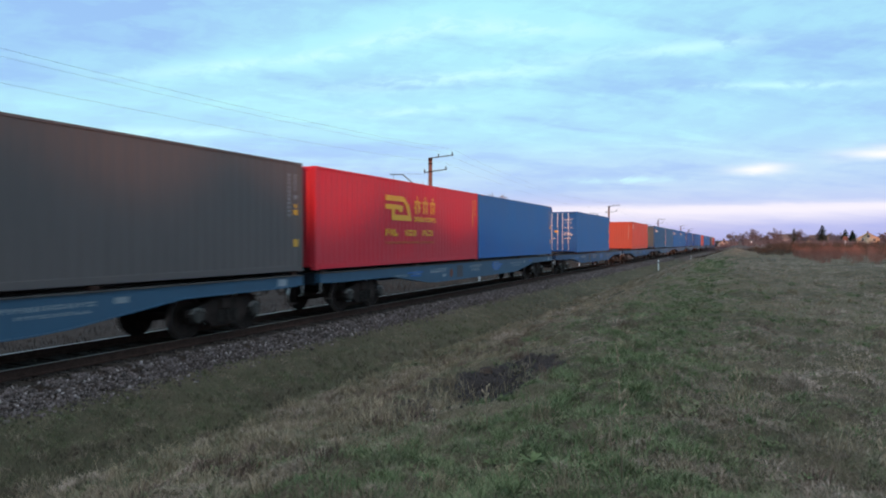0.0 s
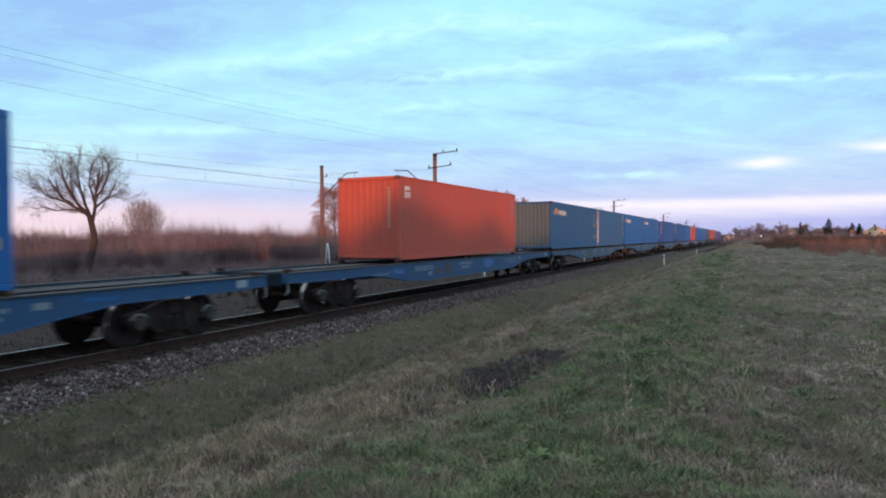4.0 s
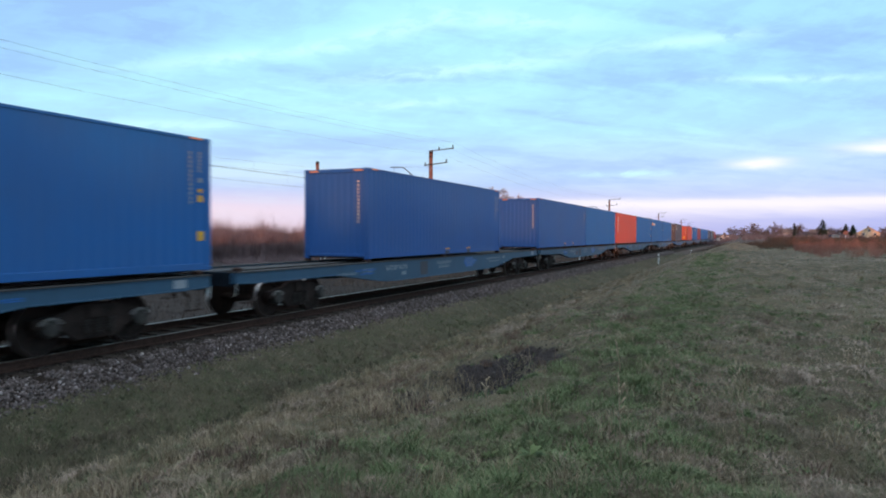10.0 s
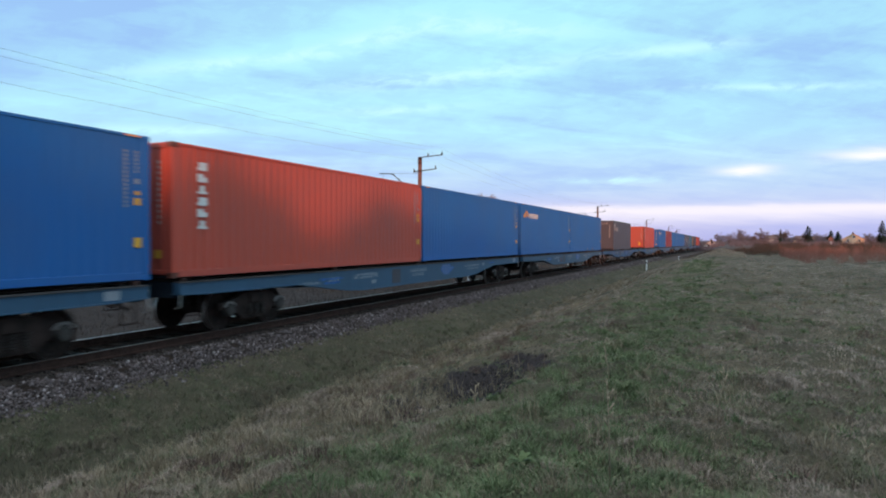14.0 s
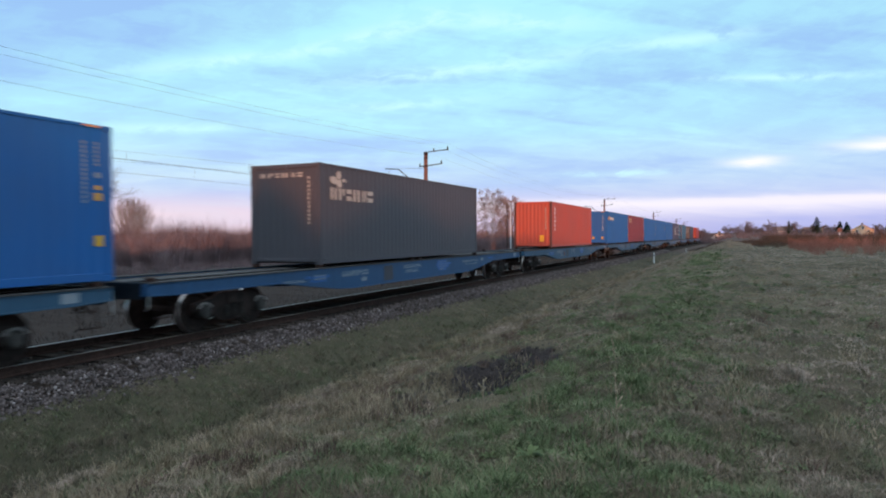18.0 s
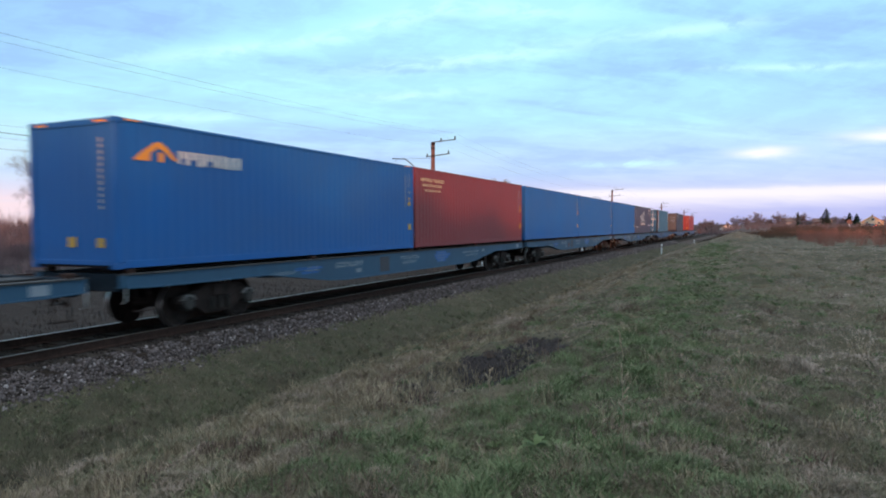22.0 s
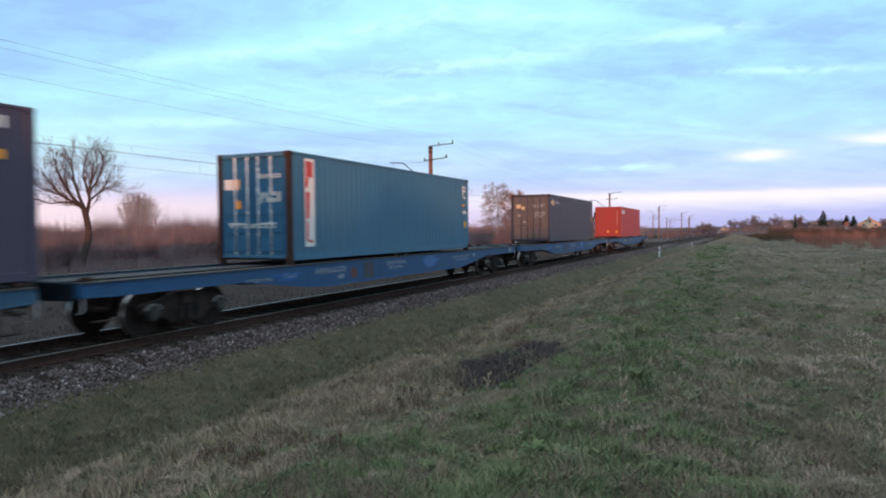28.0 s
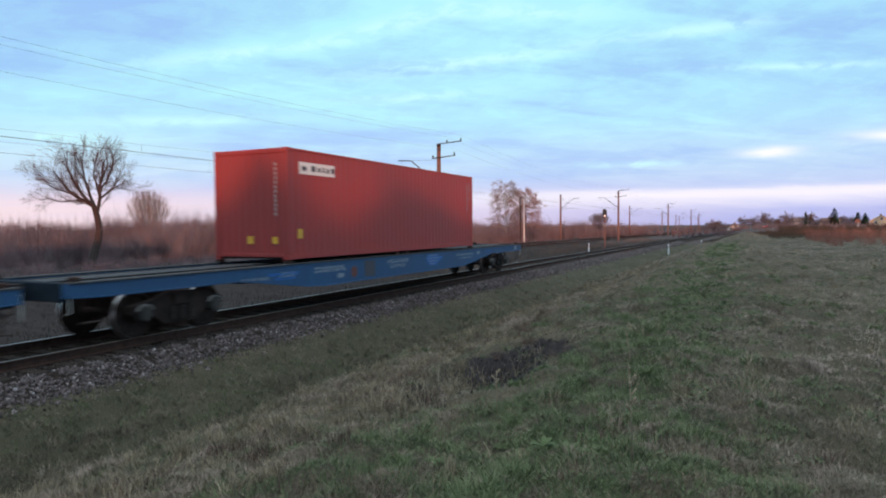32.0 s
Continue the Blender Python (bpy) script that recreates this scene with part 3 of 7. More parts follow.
def bars(parent, mat, cells, name="marking", label=""):
    """Flat painted marks: cells of (face, u0, u1, z0, z1); face 'side' lies on the +x panel, 'front' on the -y end."""
    def one(cell, bm=None):
        face, u0, u1, z0, z1 = cell
        if face == "door":
            return box(u0, u1, -LEN / 2 + 0.024, -LEN / 2 + 0.032, z0, z1, bm)
        if face == "side":
            return box(HALF - 0.004, HALF + 0.003, u0, u1, z0, z1, bm)
        return box(u0, u1, -LEN / 2 - 0.003, -LEN / 2 + 0.004, z0, z1, bm)

    if len(cells) < 5 and not name.startswith(("lett", "code")):
        for cell in cells:
            part(name, one(cell), mat, parent, label)
        return
    bm = bmesh.new()
    for cell in cells:
        one(cell, bm)
    tagged(part(name, bm, mat, parent, label), kind="stuff")


def letters(u0, u1, z0, z1, n, face="side", gap=0.25, seed=1):
    """A row of plain bars, some split in two, standing for writing that is not lettered."""
    r = random.Random(seed)
    w = [r.uniform(0.7, 1.2) for _ in range(n)]
    k = (u1 - u0) / sum(w)
    out, u, h = [], u0, z1 - z0
    for v in w:
        a, b = u, u + v * k * (1 - gap)
        lo, hi = z0 + h * r.uniform(0, 0.08), z1 - h * r.uniform(0, 0.08)
        kind = r.randrange(4)
        if kind == 0:
            out += [(face, a, a + (b - a) * 0.36, lo, hi), (face, b - (b - a) * 0.36, b, lo, hi)]
        elif kind == 1:
            out += [(face, a, b, lo, lo + h * 0.34), (face, a, b, hi - h * 0.34, hi)]
        elif kind == 2:
            out += [(face, a, a + (b - a) * 0.42, lo, hi), (face, a + (b - a) * 0.50, b, lo, lo + h * 0.38)]
        else:
            out += [(face, a, a + (b - a) * 0.38, lo, hi), (face, b - (b - a) * 0.38, b, lo + h * 0.40, hi)]
        u += v * k
    return out


def word_mesh(word, u0, u1, z0, z1, mat):
    """A word in the built-in font, cut flat and stretched to its field on the +x side."""
    cu = bpy.data.curves.new("word", "FONT")
    cu.body, cu.offset = word, 0.012
    tmp = new("word", cu)
    me = bpy.data.meshes.new_from_object(tmp.evaluated_get(bpy.context.evaluated_depsgraph_get()))
    bpy.data.objects.remove(tmp)
    co = np.empty(len(me.vertices) * 3)
    me.vertices.foreach_get("co", co)
    co = co.reshape(-1, 3)
    lo, hi = co.min(0), co.max(0)
    f = (co - lo) / np.maximum(hi - lo, 1e-6)
    me.vertices.foreach_set("co", np.stack([np.full(len(co), HALF + 0.004), u0 + f[:, 0] * (u1 - u0), z0 + f[:, 1] * (z1 - z0)], 1).ravel())
    me.update()
    me.materials.clear()
    me.materials.append(mat)
    return me


def strokes(lines, wide, bm=None):
    """Painted lines on the +x side: each a chain of (u, z) points, drawn as strips."""
    bm = bm or bmesh.new()
    lift = 0.0
    for chain in lines:
        for (u, z), (v, w) in zip(chain, chain[1:]):
            lift += 0.0006
            d = Vector((v - u, w - z)).normalized()
            n = Vector((-d.y, d.x)) * wide / 2
            d *= wide * 0.3
            prism([(u - d.x + n.x, z - d.y + n.y), (u - d.x - n.x, z - d.y - n.y), (v + d.x - n.x, w + d.y - n.y), (v + d.x + n.x, w + d.y + n.y)], "x", HALF - 0.004, HALF + 0.002 + lift, bm)
    return bm


def stack(u0, u1, z0, z1, n, face="side", gap=0.25):
    h = (z1 - z0) / n
    return [(face, u0, u1, z0 + i * h, z0 + (i + 1 - gap) * h) for i in range(n)]


def glyphs(u0, u1, z0, z1, n):
    """A column of n plain marks: each a bar with a shorter bar above or below it."""
    cells, step = [], (z1 - z0) / n
    w = u1 - u0
    for k in range(n):
        a = z0 + step * k
        low, high = a + 0.12 * step, a + 0.82 * step
        mid = low + (high - low) * (0.30, 0.62, 0.36)[k % 3]
        cells += [("side", u0 + 0.06 * w, u1 - 0.06 * w, low, mid), ("side", u0 + (0.30, 0.06, 0.20)[k % 3] * w, u0 + (0.70, 0.60, 0.94)[k % 3] * w, mid, high)]
    return cells


def corrugated(y0, y1, z0, z1, pitch, x, out, depth=0.036):
    """A sheet of trapezoid waves along y, standing from z0 to z1, its outer face at x; out is +1 or -1."""
    bm = bmesh.new()
    n = round((y1 - y0) / pitch)
    p = (y1 - y0) / n
    line = []
    for i in range(n):
        for f, d in ((0.0, 0), (0.26, 0), (0.5, 1), (0.76, 1)):
            line.append((y0 + (i + f) * p, x - out * depth * d))
    line.append((y1, x))
    a = [bm.verts.new((u, v, z0)) for v, u in line]
    b = [bm.verts.new((u, v, z1)) for v, u in line]
    for i in range(len(line) - 1):
        q = (a[i], a[i + 1], b[i + 1], b[i])
        bm.faces.new(q if out > 0 else q[::-1])
    return bm


SHAPES = {}


def shape(key, mat, build):
    """One mesh for each shape and paint."""
    k = (key, mat.name)
    if k not in SHAPES:
        bm = build()
        me = bpy.data.meshes.new(key)
        bm.to_mesh(me)
        bm.free()
        me.materials.append(mat)
        SHAPES[k] = me
    return SHAPES[k]


def turned(bm, angle):
    bmesh.ops.rotate(bm, verts=bm.verts, cent=(0, 0, 0), matrix=Matrix.Rotation(radians(angle), 3, "Z"))
    return bm


def container(mat, label, doors="rear", rods=None, castings=None, post=None, front=None, leaves=None):
    """A 40-foot high box: corrugated walls, posts, rails, corner castings, doors with locking rods. Its origin is at its base; -y leads."""
    h, l = TALL, LEN / 2
    cast = castings or mat
    wave = 0.011 if mat in (M["blue"], M["deep"], M["scarlet"], M["slate"], M["maroon"], M["brown"], M["grey"]) else 0.024 if mat is M["orange"] else 0.018
    thing = tagged(empty("shipping_container"), label, "container", "containers on the train")
    for out, s in ((1, "a"), (-1, "b")):
        part("side_panel", shape("side_panel_" + s, mat, lambda: corrugated(-l + 0.14, l - 0.14, 0.16, h - 0.06, 0.278, out * (HALF - 0.012), out, wave)), None, thing)
        part("top_rail", shape("top_rail_" + s, mat, lambda: box(min(out * (HALF - 0.06), out * HALF), max(out * (HALF - 0.06), out * HALF), -l + 0.17, l - 0.17, h - 0.066, h - 0.006, bevel=0.006)), None, thing)
        part("bottom_rail", shape("bottom_rail_" + s, mat, lambda: box(min(out * (HALF - 0.05), out * (HALF + 0.0)), max(out * (HALF - 0.05), out * (HALF + 0.0)), -l + 0.17, l - 0.17, 0.02, 0.165, bevel=0.006)), None, thing)
        for end in (-1, 1):
            x0, x1 = sorted((out * (HALF - 0.13), out * HALF))
            y0, y1 = sorted((end * (l - 0.145), end * l))
            part("corner_post", shape("corner_post_%s%d" % (s, end), (post or mat) if end < 0 else mat, lambda: box(x0, x1, y0, y1, 0.118, h - 0.118, bevel=0.012)), None, thing)
            cx0, cx1 = sorted((out * (HALF - 0.162), out * (HALF + 0.002)))
            cy0, cy1 = sorted((end * (l - 0.178), end * (l + 0.002)))
            part("corner_casting", shape("casting_low_%s%d" % (s, end), cast, lambda: box(cx0, cx1, cy0, cy1, 0, 0.118, bevel=0.012)), None, thing)
            part("corner_casting", shape("casting_top_%s%d" % (s, end), cast, lambda: box(cx0, cx1, cy0, cy1, h - 0.118, h, bevel=0.012)), None, thing)
    roof = lambda: box(-HALF + 0.06, HALF - 0.06, -l + 0.06, l - 0.06, h - 0.05, h - 0.02)
    part("roof", shape("roof", mat, roof), None, thing)
    part("base_frame", shape("base_frame", M["iron"], lambda: box(-HALF + 0.055, HALF - 0.055, -l + 0.05, l - 0.05, 0.03, 0.15)), None, thing)
    ends = {"rear": 1, "front": -1}
    for end in (-1, 1):
        y0, y1 = sorted((end * (l - 0.09), end * (l - 0.004)))
        part("end_sill", shape("end_sill%d" % end, mat, lambda: box(-HALF + 0.17, HALF - 0.17, y0, y1, 0.075, 0.17, bevel=0.008)), None, thing)
        part("end_header", shape("end_header%d" % end, mat, lambda: box(-HALF + 0.17, HALF - 0.17, y0, y1, h - 0.13, h - 0.01, bevel=0.008)), None, thing)
        if end != ends[doors]:
            part("end_panel", shape("end_panel%d" % end, (front or mat) if end < 0 else mat, lambda: turned(corrugated(-HALF + 0.13, HALF - 0.13, 0.17, h - 0.13, 0.25, l - 0.02, 1, wave), end * 90)), None, thing)
            continue
        for lr in (-1, 1):
            x0, x1 = sorted((lr * 0.012, lr * (HALF - 0.135)))
            leaf = lambda: door_leaf(x0, x1, end, l, h)
            door = part("door", shape("door%d%d" % (end, lr), leaves or mat, leaf), None, thing)
            for i in range(5):
                part("door_rib", shape("door_rib%d%d%d" % (end, lr, i), leaves or mat, lambda: door_rib(x0, x1, end, l, h, i)), None, door)
            for k, at in enumerate((0.18, 0.60)):
                x = lr * at
                part("locking_rod", shape("rod%d%d%d" % (end, lr, k), rods or mat, lambda: locking_rod(x, end, l, h)), None, door)
            part("door_handle", shape("handle%d%d" % (end, lr), rods or mat, lambda: box(min(lr * 0.32, lr * 0.80), max(lr * 0.32, lr * 0.80), end * (l + 0.012) - 0.012, end * (l + 0.012) + 0.012, 0.98, 1.02)), None, door)
    return thing


def door_leaf(x0, x1, end, l, h):
    """The flat sheet of a door leaf."""
    y = end * (l - 0.05)
    bm = box(x0, x1, min(y, y - end * 0.05), max(y, y - end * 0.05), 0.18, h - 0.14)
    return bm


def door_rib(x0, x1, end, l, h, i):
    """One pressed panel standing proud of a door leaf."""
    y, n = end * (l - 0.05), 5
    za, zb = 0.26 + i * (h - 0.48) / n, 0.26 + (i + 0.62) * (h - 0.48) / n
    return box(x0 + 0.09, x1 - 0.09, min(y, y + end * 0.022), max(y, y + end * 0.022), za, zb, bevel=0.006)


def locking_rod(x, end, l, h):
    y = end * (l - 0.012)
    bm = tube([(x, y, 0.16), (x, y, h - 0.10)], [0.019, 0.019], 8)
    for z in (0.22, 0.72, 1.30, 1.90, 2.45, h - 0.16):
        box(x - 0.05, x + 0.05, min(y, y - end * 0.05), max(y, y + end * 0.02), z - 0.03, z + 0.03, bm)
    return bm


# ---- wagons ----
def sill_outline():
    """Fish-belly side sill: deep amidships, shallow above the bogies."""
    e, top = 12.15, 1.225
    return [(-e, top), (e, top), (e, 0.985), (11.4, 0.955), (8.0, 0.945), (5.4, 0.62), (4.6, 0.575), (-4.6, 0.575), (-5.4, 0.62), (-8.0, 0.945), (-11.4, 0.955), (-e, 0.985)]


def wheelset_mesh():
    bm = bmesh.new()
    for s in (-1, 1):
        lathe([(s * 0.690, 0.10), (s * 0.690, 0.46), (s * 0.696, 0.505), (s * 0.728, 0.505), (s * 0.738, 0.476), (s * 0.822, 0.470), (s * 0.826, 0.395), (s * 0.785, 0.375), (s * 0.775, 0.17), (s * 0.83, 0.14), (s * 0.83, 0.10)], "x", 28, bm)
    return lathe([(-1.02, 0.065), (-0.83, 0.075), (-0.70, 0.085), (0.70, 0.085), (0.83, 0.075), (1.02, 0.065)], "x", 12, bm)


def hoop(profile, sides, bm):
    """An open ring turned about the x axis."""
    rings = [[bm.verts.new((w, r * math.cos(2 * math.pi * k / sides), r * math.sin(2 * math.pi * k / sides))) for k in range(sides)] for w, r in profile]
    for a, b in zip(rings, rings[1:]):
        for k in range(sides):
            bm.faces.new((a[k], a[(k + 1) % sides], b[(k + 1) % sides], b[k]))


def rims_mesh():
    bm = bmesh.new()
    for s in (-1, 1):
        hoop([(s * 0.738, 0.4768), (s * 0.742, 0.4775), (s * 0.818, 0.4715), (s * 0.8225, 0.469)], 28, bm)
    return bm


def side_frame_mesh(s):
    """Cast bogie side frame: arched top, window for the springs, jaws over the axle boxes."""
    x0, x1 = sorted((s * 0.93, s * 1.09))
    top = [(-1.22, 0.52), (-1.20, 0.66), (-0.95, 0.70), (-0.62, 0.76), (-0.35, 0.86), (0.35, 0.86), (0.62, 0.76), (0.95, 0.70), (1.20, 0.66), (1.22, 0.52)]
    low = [(1.06, 0.50), (0.98, 0.60), (0.86, 0.60), (0.76, 0.46), (0.55, 0.32), (0.42, 0.23), (-0.42, 0.23), (-0.55, 0.32), (-0.76, 0.46), (-0.86, 0.60), (-0.98, 0.60), (-1.06, 0.50)]
    return prism(top + low, "x", x0, x1)


def springs_mesh(s):
    bm = bmesh.new()
    for y in (-0.24, 0.0, 0.24):
        pts = [(s * 1.12 + 0.06 * math.cos(a), y + 0.06 * math.sin(a), 0.30 + 0.30 * k / 40) for k, a in ((k, k * 0.9) for k in range(41))]
        tube(pts, [0.014] * 41, 5, bm)
    return bm


def axlebox_mesh(s, y):
    bm = lathe([(s * 0.90, 0.13), (s * 1.12, 0.15), (s * 1.15, 0.13), (s * 1.19, 0.12), (s * 1.20, 0.05)], "x", 14, None, (0, y, 0.476))
    return box(min(s * 0.92, s * 1.12), max(s * 0.92, s * 1.12), y - 0.14, y + 0.14, 0.54, 0.64, bm)


def adapter_mesh(s, y):
    """The arched casting that saddles an axle box."""
    arc = [math.pi * (0.14 + 0.72 * k / 10) for k in range(11)]
    outer = [(y + 0.225 * math.cos(a), 0.490 + 0.20 * math.sin(a)) for a in arc]
    inner = [(y + 0.180 * math.cos(a), 0.490 + 0.162 * math.sin(a)) for a in arc[::-1]]
    return prism(outer + inner, "x", min(s * 1.10, s * 1.165), max(s * 1.10, s * 1.165))


BOGIE = {}


def bogie(parent, y):
    """A two-axle freight bogie. Its wheelsets are returned with it, to be turned."""
    if not BOGIE:
        def keep(name, bm, mat):
            me = bpy.data.meshes.new(name)
            bm.to_mesh(me)
            bm.free()
            me.materials.append(mat)
            BOGIE[name] = me
        keep("bolster", box(-1.15, 1.15, -0.22, 0.22, 0.58, 0.88, bevel=0.03), M["iron"])
        for s in (-1, 1):
            keep("side_frame%d" % s, side_frame_mesh(s), M["iron"])
            keep("springs%d" % s, springs_mesh(s), M["axle"])
            for e in (-1, 1):
                keep("axle_box%d%d" % (s, e), axlebox_mesh(s, e * 0.925), M["axle"])
                keep("adapter%d%d" % (s, e), adapter_mesh(s, e * 0.925), M["adapter"])
                keep("brake_shoe%d%d" % (s, e), box(min(s * 0.74, s * 0.82), max(s * 0.74, s * 0.82), e * 0.40 - 0.04, e * 0.40 + 0.04, 0.36, 0.66, bevel=0.01), M["iron"])
    b = part("bogie", BOGIE["bolster"], None, parent, "", pose(0, y, 0))
    for s in (-1, 1):
        part("side_frame", BOGIE["side_frame%d" % s], None, b)
        part("spring", BOGIE["springs%d" % s], None, b)
        for e in (-1, 1):
            part("axle_box", BOGIE["axle_box%d%d" % (s, e)], None, b)
            part("bearing_adapter", BOGIE["adapter%d%d" % (s, e)], None, b, "bearing adapter, pale grey as a lit crown")
            part("brake_shoe", BOGIE["brake_shoe%d%d" % (s, e)], None, b)
    sets = []
    for e in (-1, 1):
        w = part("wheelset", WHEELS[0], None, b, "", pose(0, e * 0.925, 0.476))
        sets.append(w)
    return b, sets


M["axle"] = surface("axle_box_grey", (0.024, 0.021, 0.020), (0.055, 0.048, 0.043), 6, 0.8)
# paler than the axle box: light on its crown put into the colour
M["adapter"] = surface("lit_adapter_grey", (0.13, 0.115, 0.11), (0.21, 0.185, 0.175), 8, 0.75)


def wheels_mesh():
    """Both wheels and their axle in one mesh, the worn treads bright."""
    a, b = wheelset_mesh(), rims_mesh()
    me, tmp = bpy.data.meshes.new("wheelset"), bpy.data.meshes.new("rims")
    b.to_mesh(tmp)
    b.free()
    k = len(a.faces)
    a.from_mesh(tmp)
    a.faces.ensure_lookup_table()
    for f in a.faces[k:]:
        f.material_index = 1
    a.to_mesh(me)
    a.free()
    me.materials.append(M["iron"])
    me.materials.append(M["tread"])
    return me


WHEELS = [wheels_mesh()]


M["darkpost"] = paint("grimy_orange", (0.13, 0.040, 0.026), 0.6)


def wagon(mat, label, seed, sign=True):
    """An 80-foot flat container wagon."""
    w = tagged(empty("container_wagon"), label, "wagon", "wagons of the train")
    e = 12.15
    for s in (-1, 1):
        x0, x1 = sorted((s * 1.13, s * 1.30))
        sill = part("side_sill", shape("side_sill%d" % s, mat, lambda: prism(sill_outline(), "x", x0, x1)), None, w)
        part("sill_flange", shape("sill_flange%d" % s, mat, lambda: prism([(u, z - 0.012) for u, z in sill_outline()[2:][::1]] + [(u, z + 0.012) for u, z in sill_outline()[2:][::-1]], "x", min(s * 1.06, s * 1.335), max(s * 1.06, s * 1.335))), None, sill)
        part("top_flange", shape("top_flange%d" % s, M["flange"], lambda: box(min(s * 1.10, s * 1.335), max(s * 1.10, s * 1.335), -e, e, 1.222, 1.246)), None, sill, "dusty worn top flange")
        part("inner_stringer", shape("inner_stringer%d" % s, M["deck"], lambda: box(min(s * 0.66, s * 0.76), max(s * 0.66, s * 0.76), -e + 0.3, e - 0.3, 1.06, 1.215)), None, w)
        for y in (-11.7, 11.7):
            part("foot_step", shape("foot_step%d" % s, M["iron"], lambda: foot_step(s)), None, w, "", pose(0, y, 0))
    centre = part("centre_sill", shape("centre_sill", M["iron"], lambda: box(-0.30, 0.30, -e + 0.2, e - 0.2, 0.86, 1.205, bevel=0.01)), None, w)
    part("cover_plate", shape("cover_plate", M["flange"], lambda: box(-0.34, 0.34, -e + 0.2, e - 0.2, 1.207, 1.228)), None, centre, "dusty worn cover plate")
    part("brake_pipe", shape("brake_pipe", M["iron"], lambda: tube([(1.02, -8.0, 0.93), (1.04, -5.2, 0.68), (1.04, 5.2, 0.68), (1.02, 8.0, 0.93)], [0.022] * 4, 6)), None, w)
    for k in range(11):
        y = -10.0 + 2.0 * k
        part("cross_beam", shape("cross_beam", M["iron"], lambda: box(-1.13, 1.13, -0.07, 0.07, 0.98, 1.195)), None, w, "", pose(0, y, 0))
    for end in (-1, 1):
        part("end_beam", shape("end_beam", M["wagon_dark"], lambda: box(-1.12, 1.12, -0.11, 0.11, 0.90, 1.235, bevel=0.01)), None, w, "", pose(0, end * (e - 0.11), 0))
        c = part("coupler", shape("coupler", M["iron"], coupler), None, w, "", pose(0, end * (e - 0.12), 0, 0, 0, 0 if end > 0 else 180))
        part("air_hose", shape("air_hose", M["iron"], lambda: tube([(0.35, 0.05, 0.98), (0.36, 0.22, 0.82), (0.34, 0.42, 0.66), (0.32, 0.52, 0.74)], [0.028] * 4, 6)), None, c)
        for s in (-1, 1):
            part("handrail", shape("handrail%d" % s, M["zinc"], lambda: tube([(s * 1.20, 0, 1.18), (s * 1.27, 0.03, 1.14), (s * 1.27, 0.03, 0.72), (s * 1.20, 0, 0.68)], [0.014] * 4, 6)), None, w, "", pose(0, end * (e - 0.02), 0))
    for y in (-12.1, -6.1, -0.35, 0.35, 6.1, 12.1):
        for s in (-1, 1):
            part("container_lock", shape("container_lock", M["rust"], lambda: box(-0.09, 0.09, -0.08, 0.08, 1.235, 1.332, bevel=0.015)), None, w, "", pose(s * 1.13, y * 0.985, 0))
    part("brake_cylinder", shape("brake_cylinder", M["iron"], lambda: lathe([(-0.3, 0.05), (-0.28, 0.19), (0.28, 0.19), (0.3, 0.05)], "y", 14)), None, w, "", pose(0.55, -1.4, 0.70))
    part("air_reservoir", shape("air_reservoir", M["iron"], lambda: lathe([(-0.55, 0.04), (-0.48, 0.17), (0.48, 0.17), (0.55, 0.04)], "y", 14)), None, w, "", pose(-0.55, 1.6, 0.70))
    r = random.Random(seed)

    def plate(name, m, cells, lab="", out=1.304):
        bm = bmesh.new()
        for u0, u1, z0, z1 in cells:
            box(1.298, out, u0, u1, z0, z1, bm)
        tagged(part(name, bm, m, w, lab), kind="stuff" if len(cells) > 2 else "")
    words = []
    for u0, u1, z0, z1, n in ((-7.9, -6.9, 0.90, 0.98, 6), (-6.5, -5.9, 0.92, 1.06, 3), (-5.09, -3.58, 0.93, 1.10, 9), (-1.17, 0.24, 0.985, 1.11, 8), (-1.0, 0.0, 0.83, 0.94, 6), (4.2, 6.0, 0.98, 1.07, 9), (4.5, 5.9, 0.86, 0.92, 7)):
        words += [(a, b, c, d) for _, a, b, c, d in letters(u0, u1, z0, z1, n, seed=seed + n)]
    words += [(-4.0, -3.7, 0.74, 0.86), (6.35, 6.65, 0.98, 1.10)]
    plate("stencil", M["wagon_mark"], words, "pale stencilled lettering")
    blue = []
    for k, (u0, u1) in enumerate(((1.62, 2.52), (1.50, 2.86), (1.58, 2.70), (1.74, 2.42))):
        blue += [(p, q, c, d) for _, p, q, c, d in [(0, u0 + 0.03 * (seed % 3), u1 + 0.04 * (k % 2), 1.06 - 0.10 * k, 1.155 - 0.10 * k)]]
    for u0, u1, z0, z1 in ((-6.95, -5.75, 0.97, 1.05), (-6.7, -5.9, 0.86, 0.94), (7.3, 8.0, 1.03, 1.10))[:3 if seed % 3 else 2]:
        blue += [(p, q, c, d) for _, p, q, c, d in letters(u0, u1, z0, z1, 6, gap=0.12, seed=seed)]
    plate("blue_stencil", M["blue_mark"], blue, "bright blue stencilled lettering", 1.307)
    pale = []
    for k, (u0, u1) in enumerate(((1.72, 2.46), (1.62, 2.70), (1.70, 2.52), (1.84, 2.30))):
        pale += [(p, q, c, d) for _, p, q, c, d in letters(u0, u1, 1.085 - 0.10 * k, 1.130 - 0.10 * k, 9, gap=0.2, seed=seed + k)]
    plate("stencil", M["wagon_mark"], pale, "pale lettering on the blue panel", 1.3095)
    if seed % 2:
        part("round_badge", lathe([(1.297, 0.17), (1.305, 0.165)], "x", 16, None, (0, -3.15, 0.86)), M["darkpost"], w, "faded red round badge")
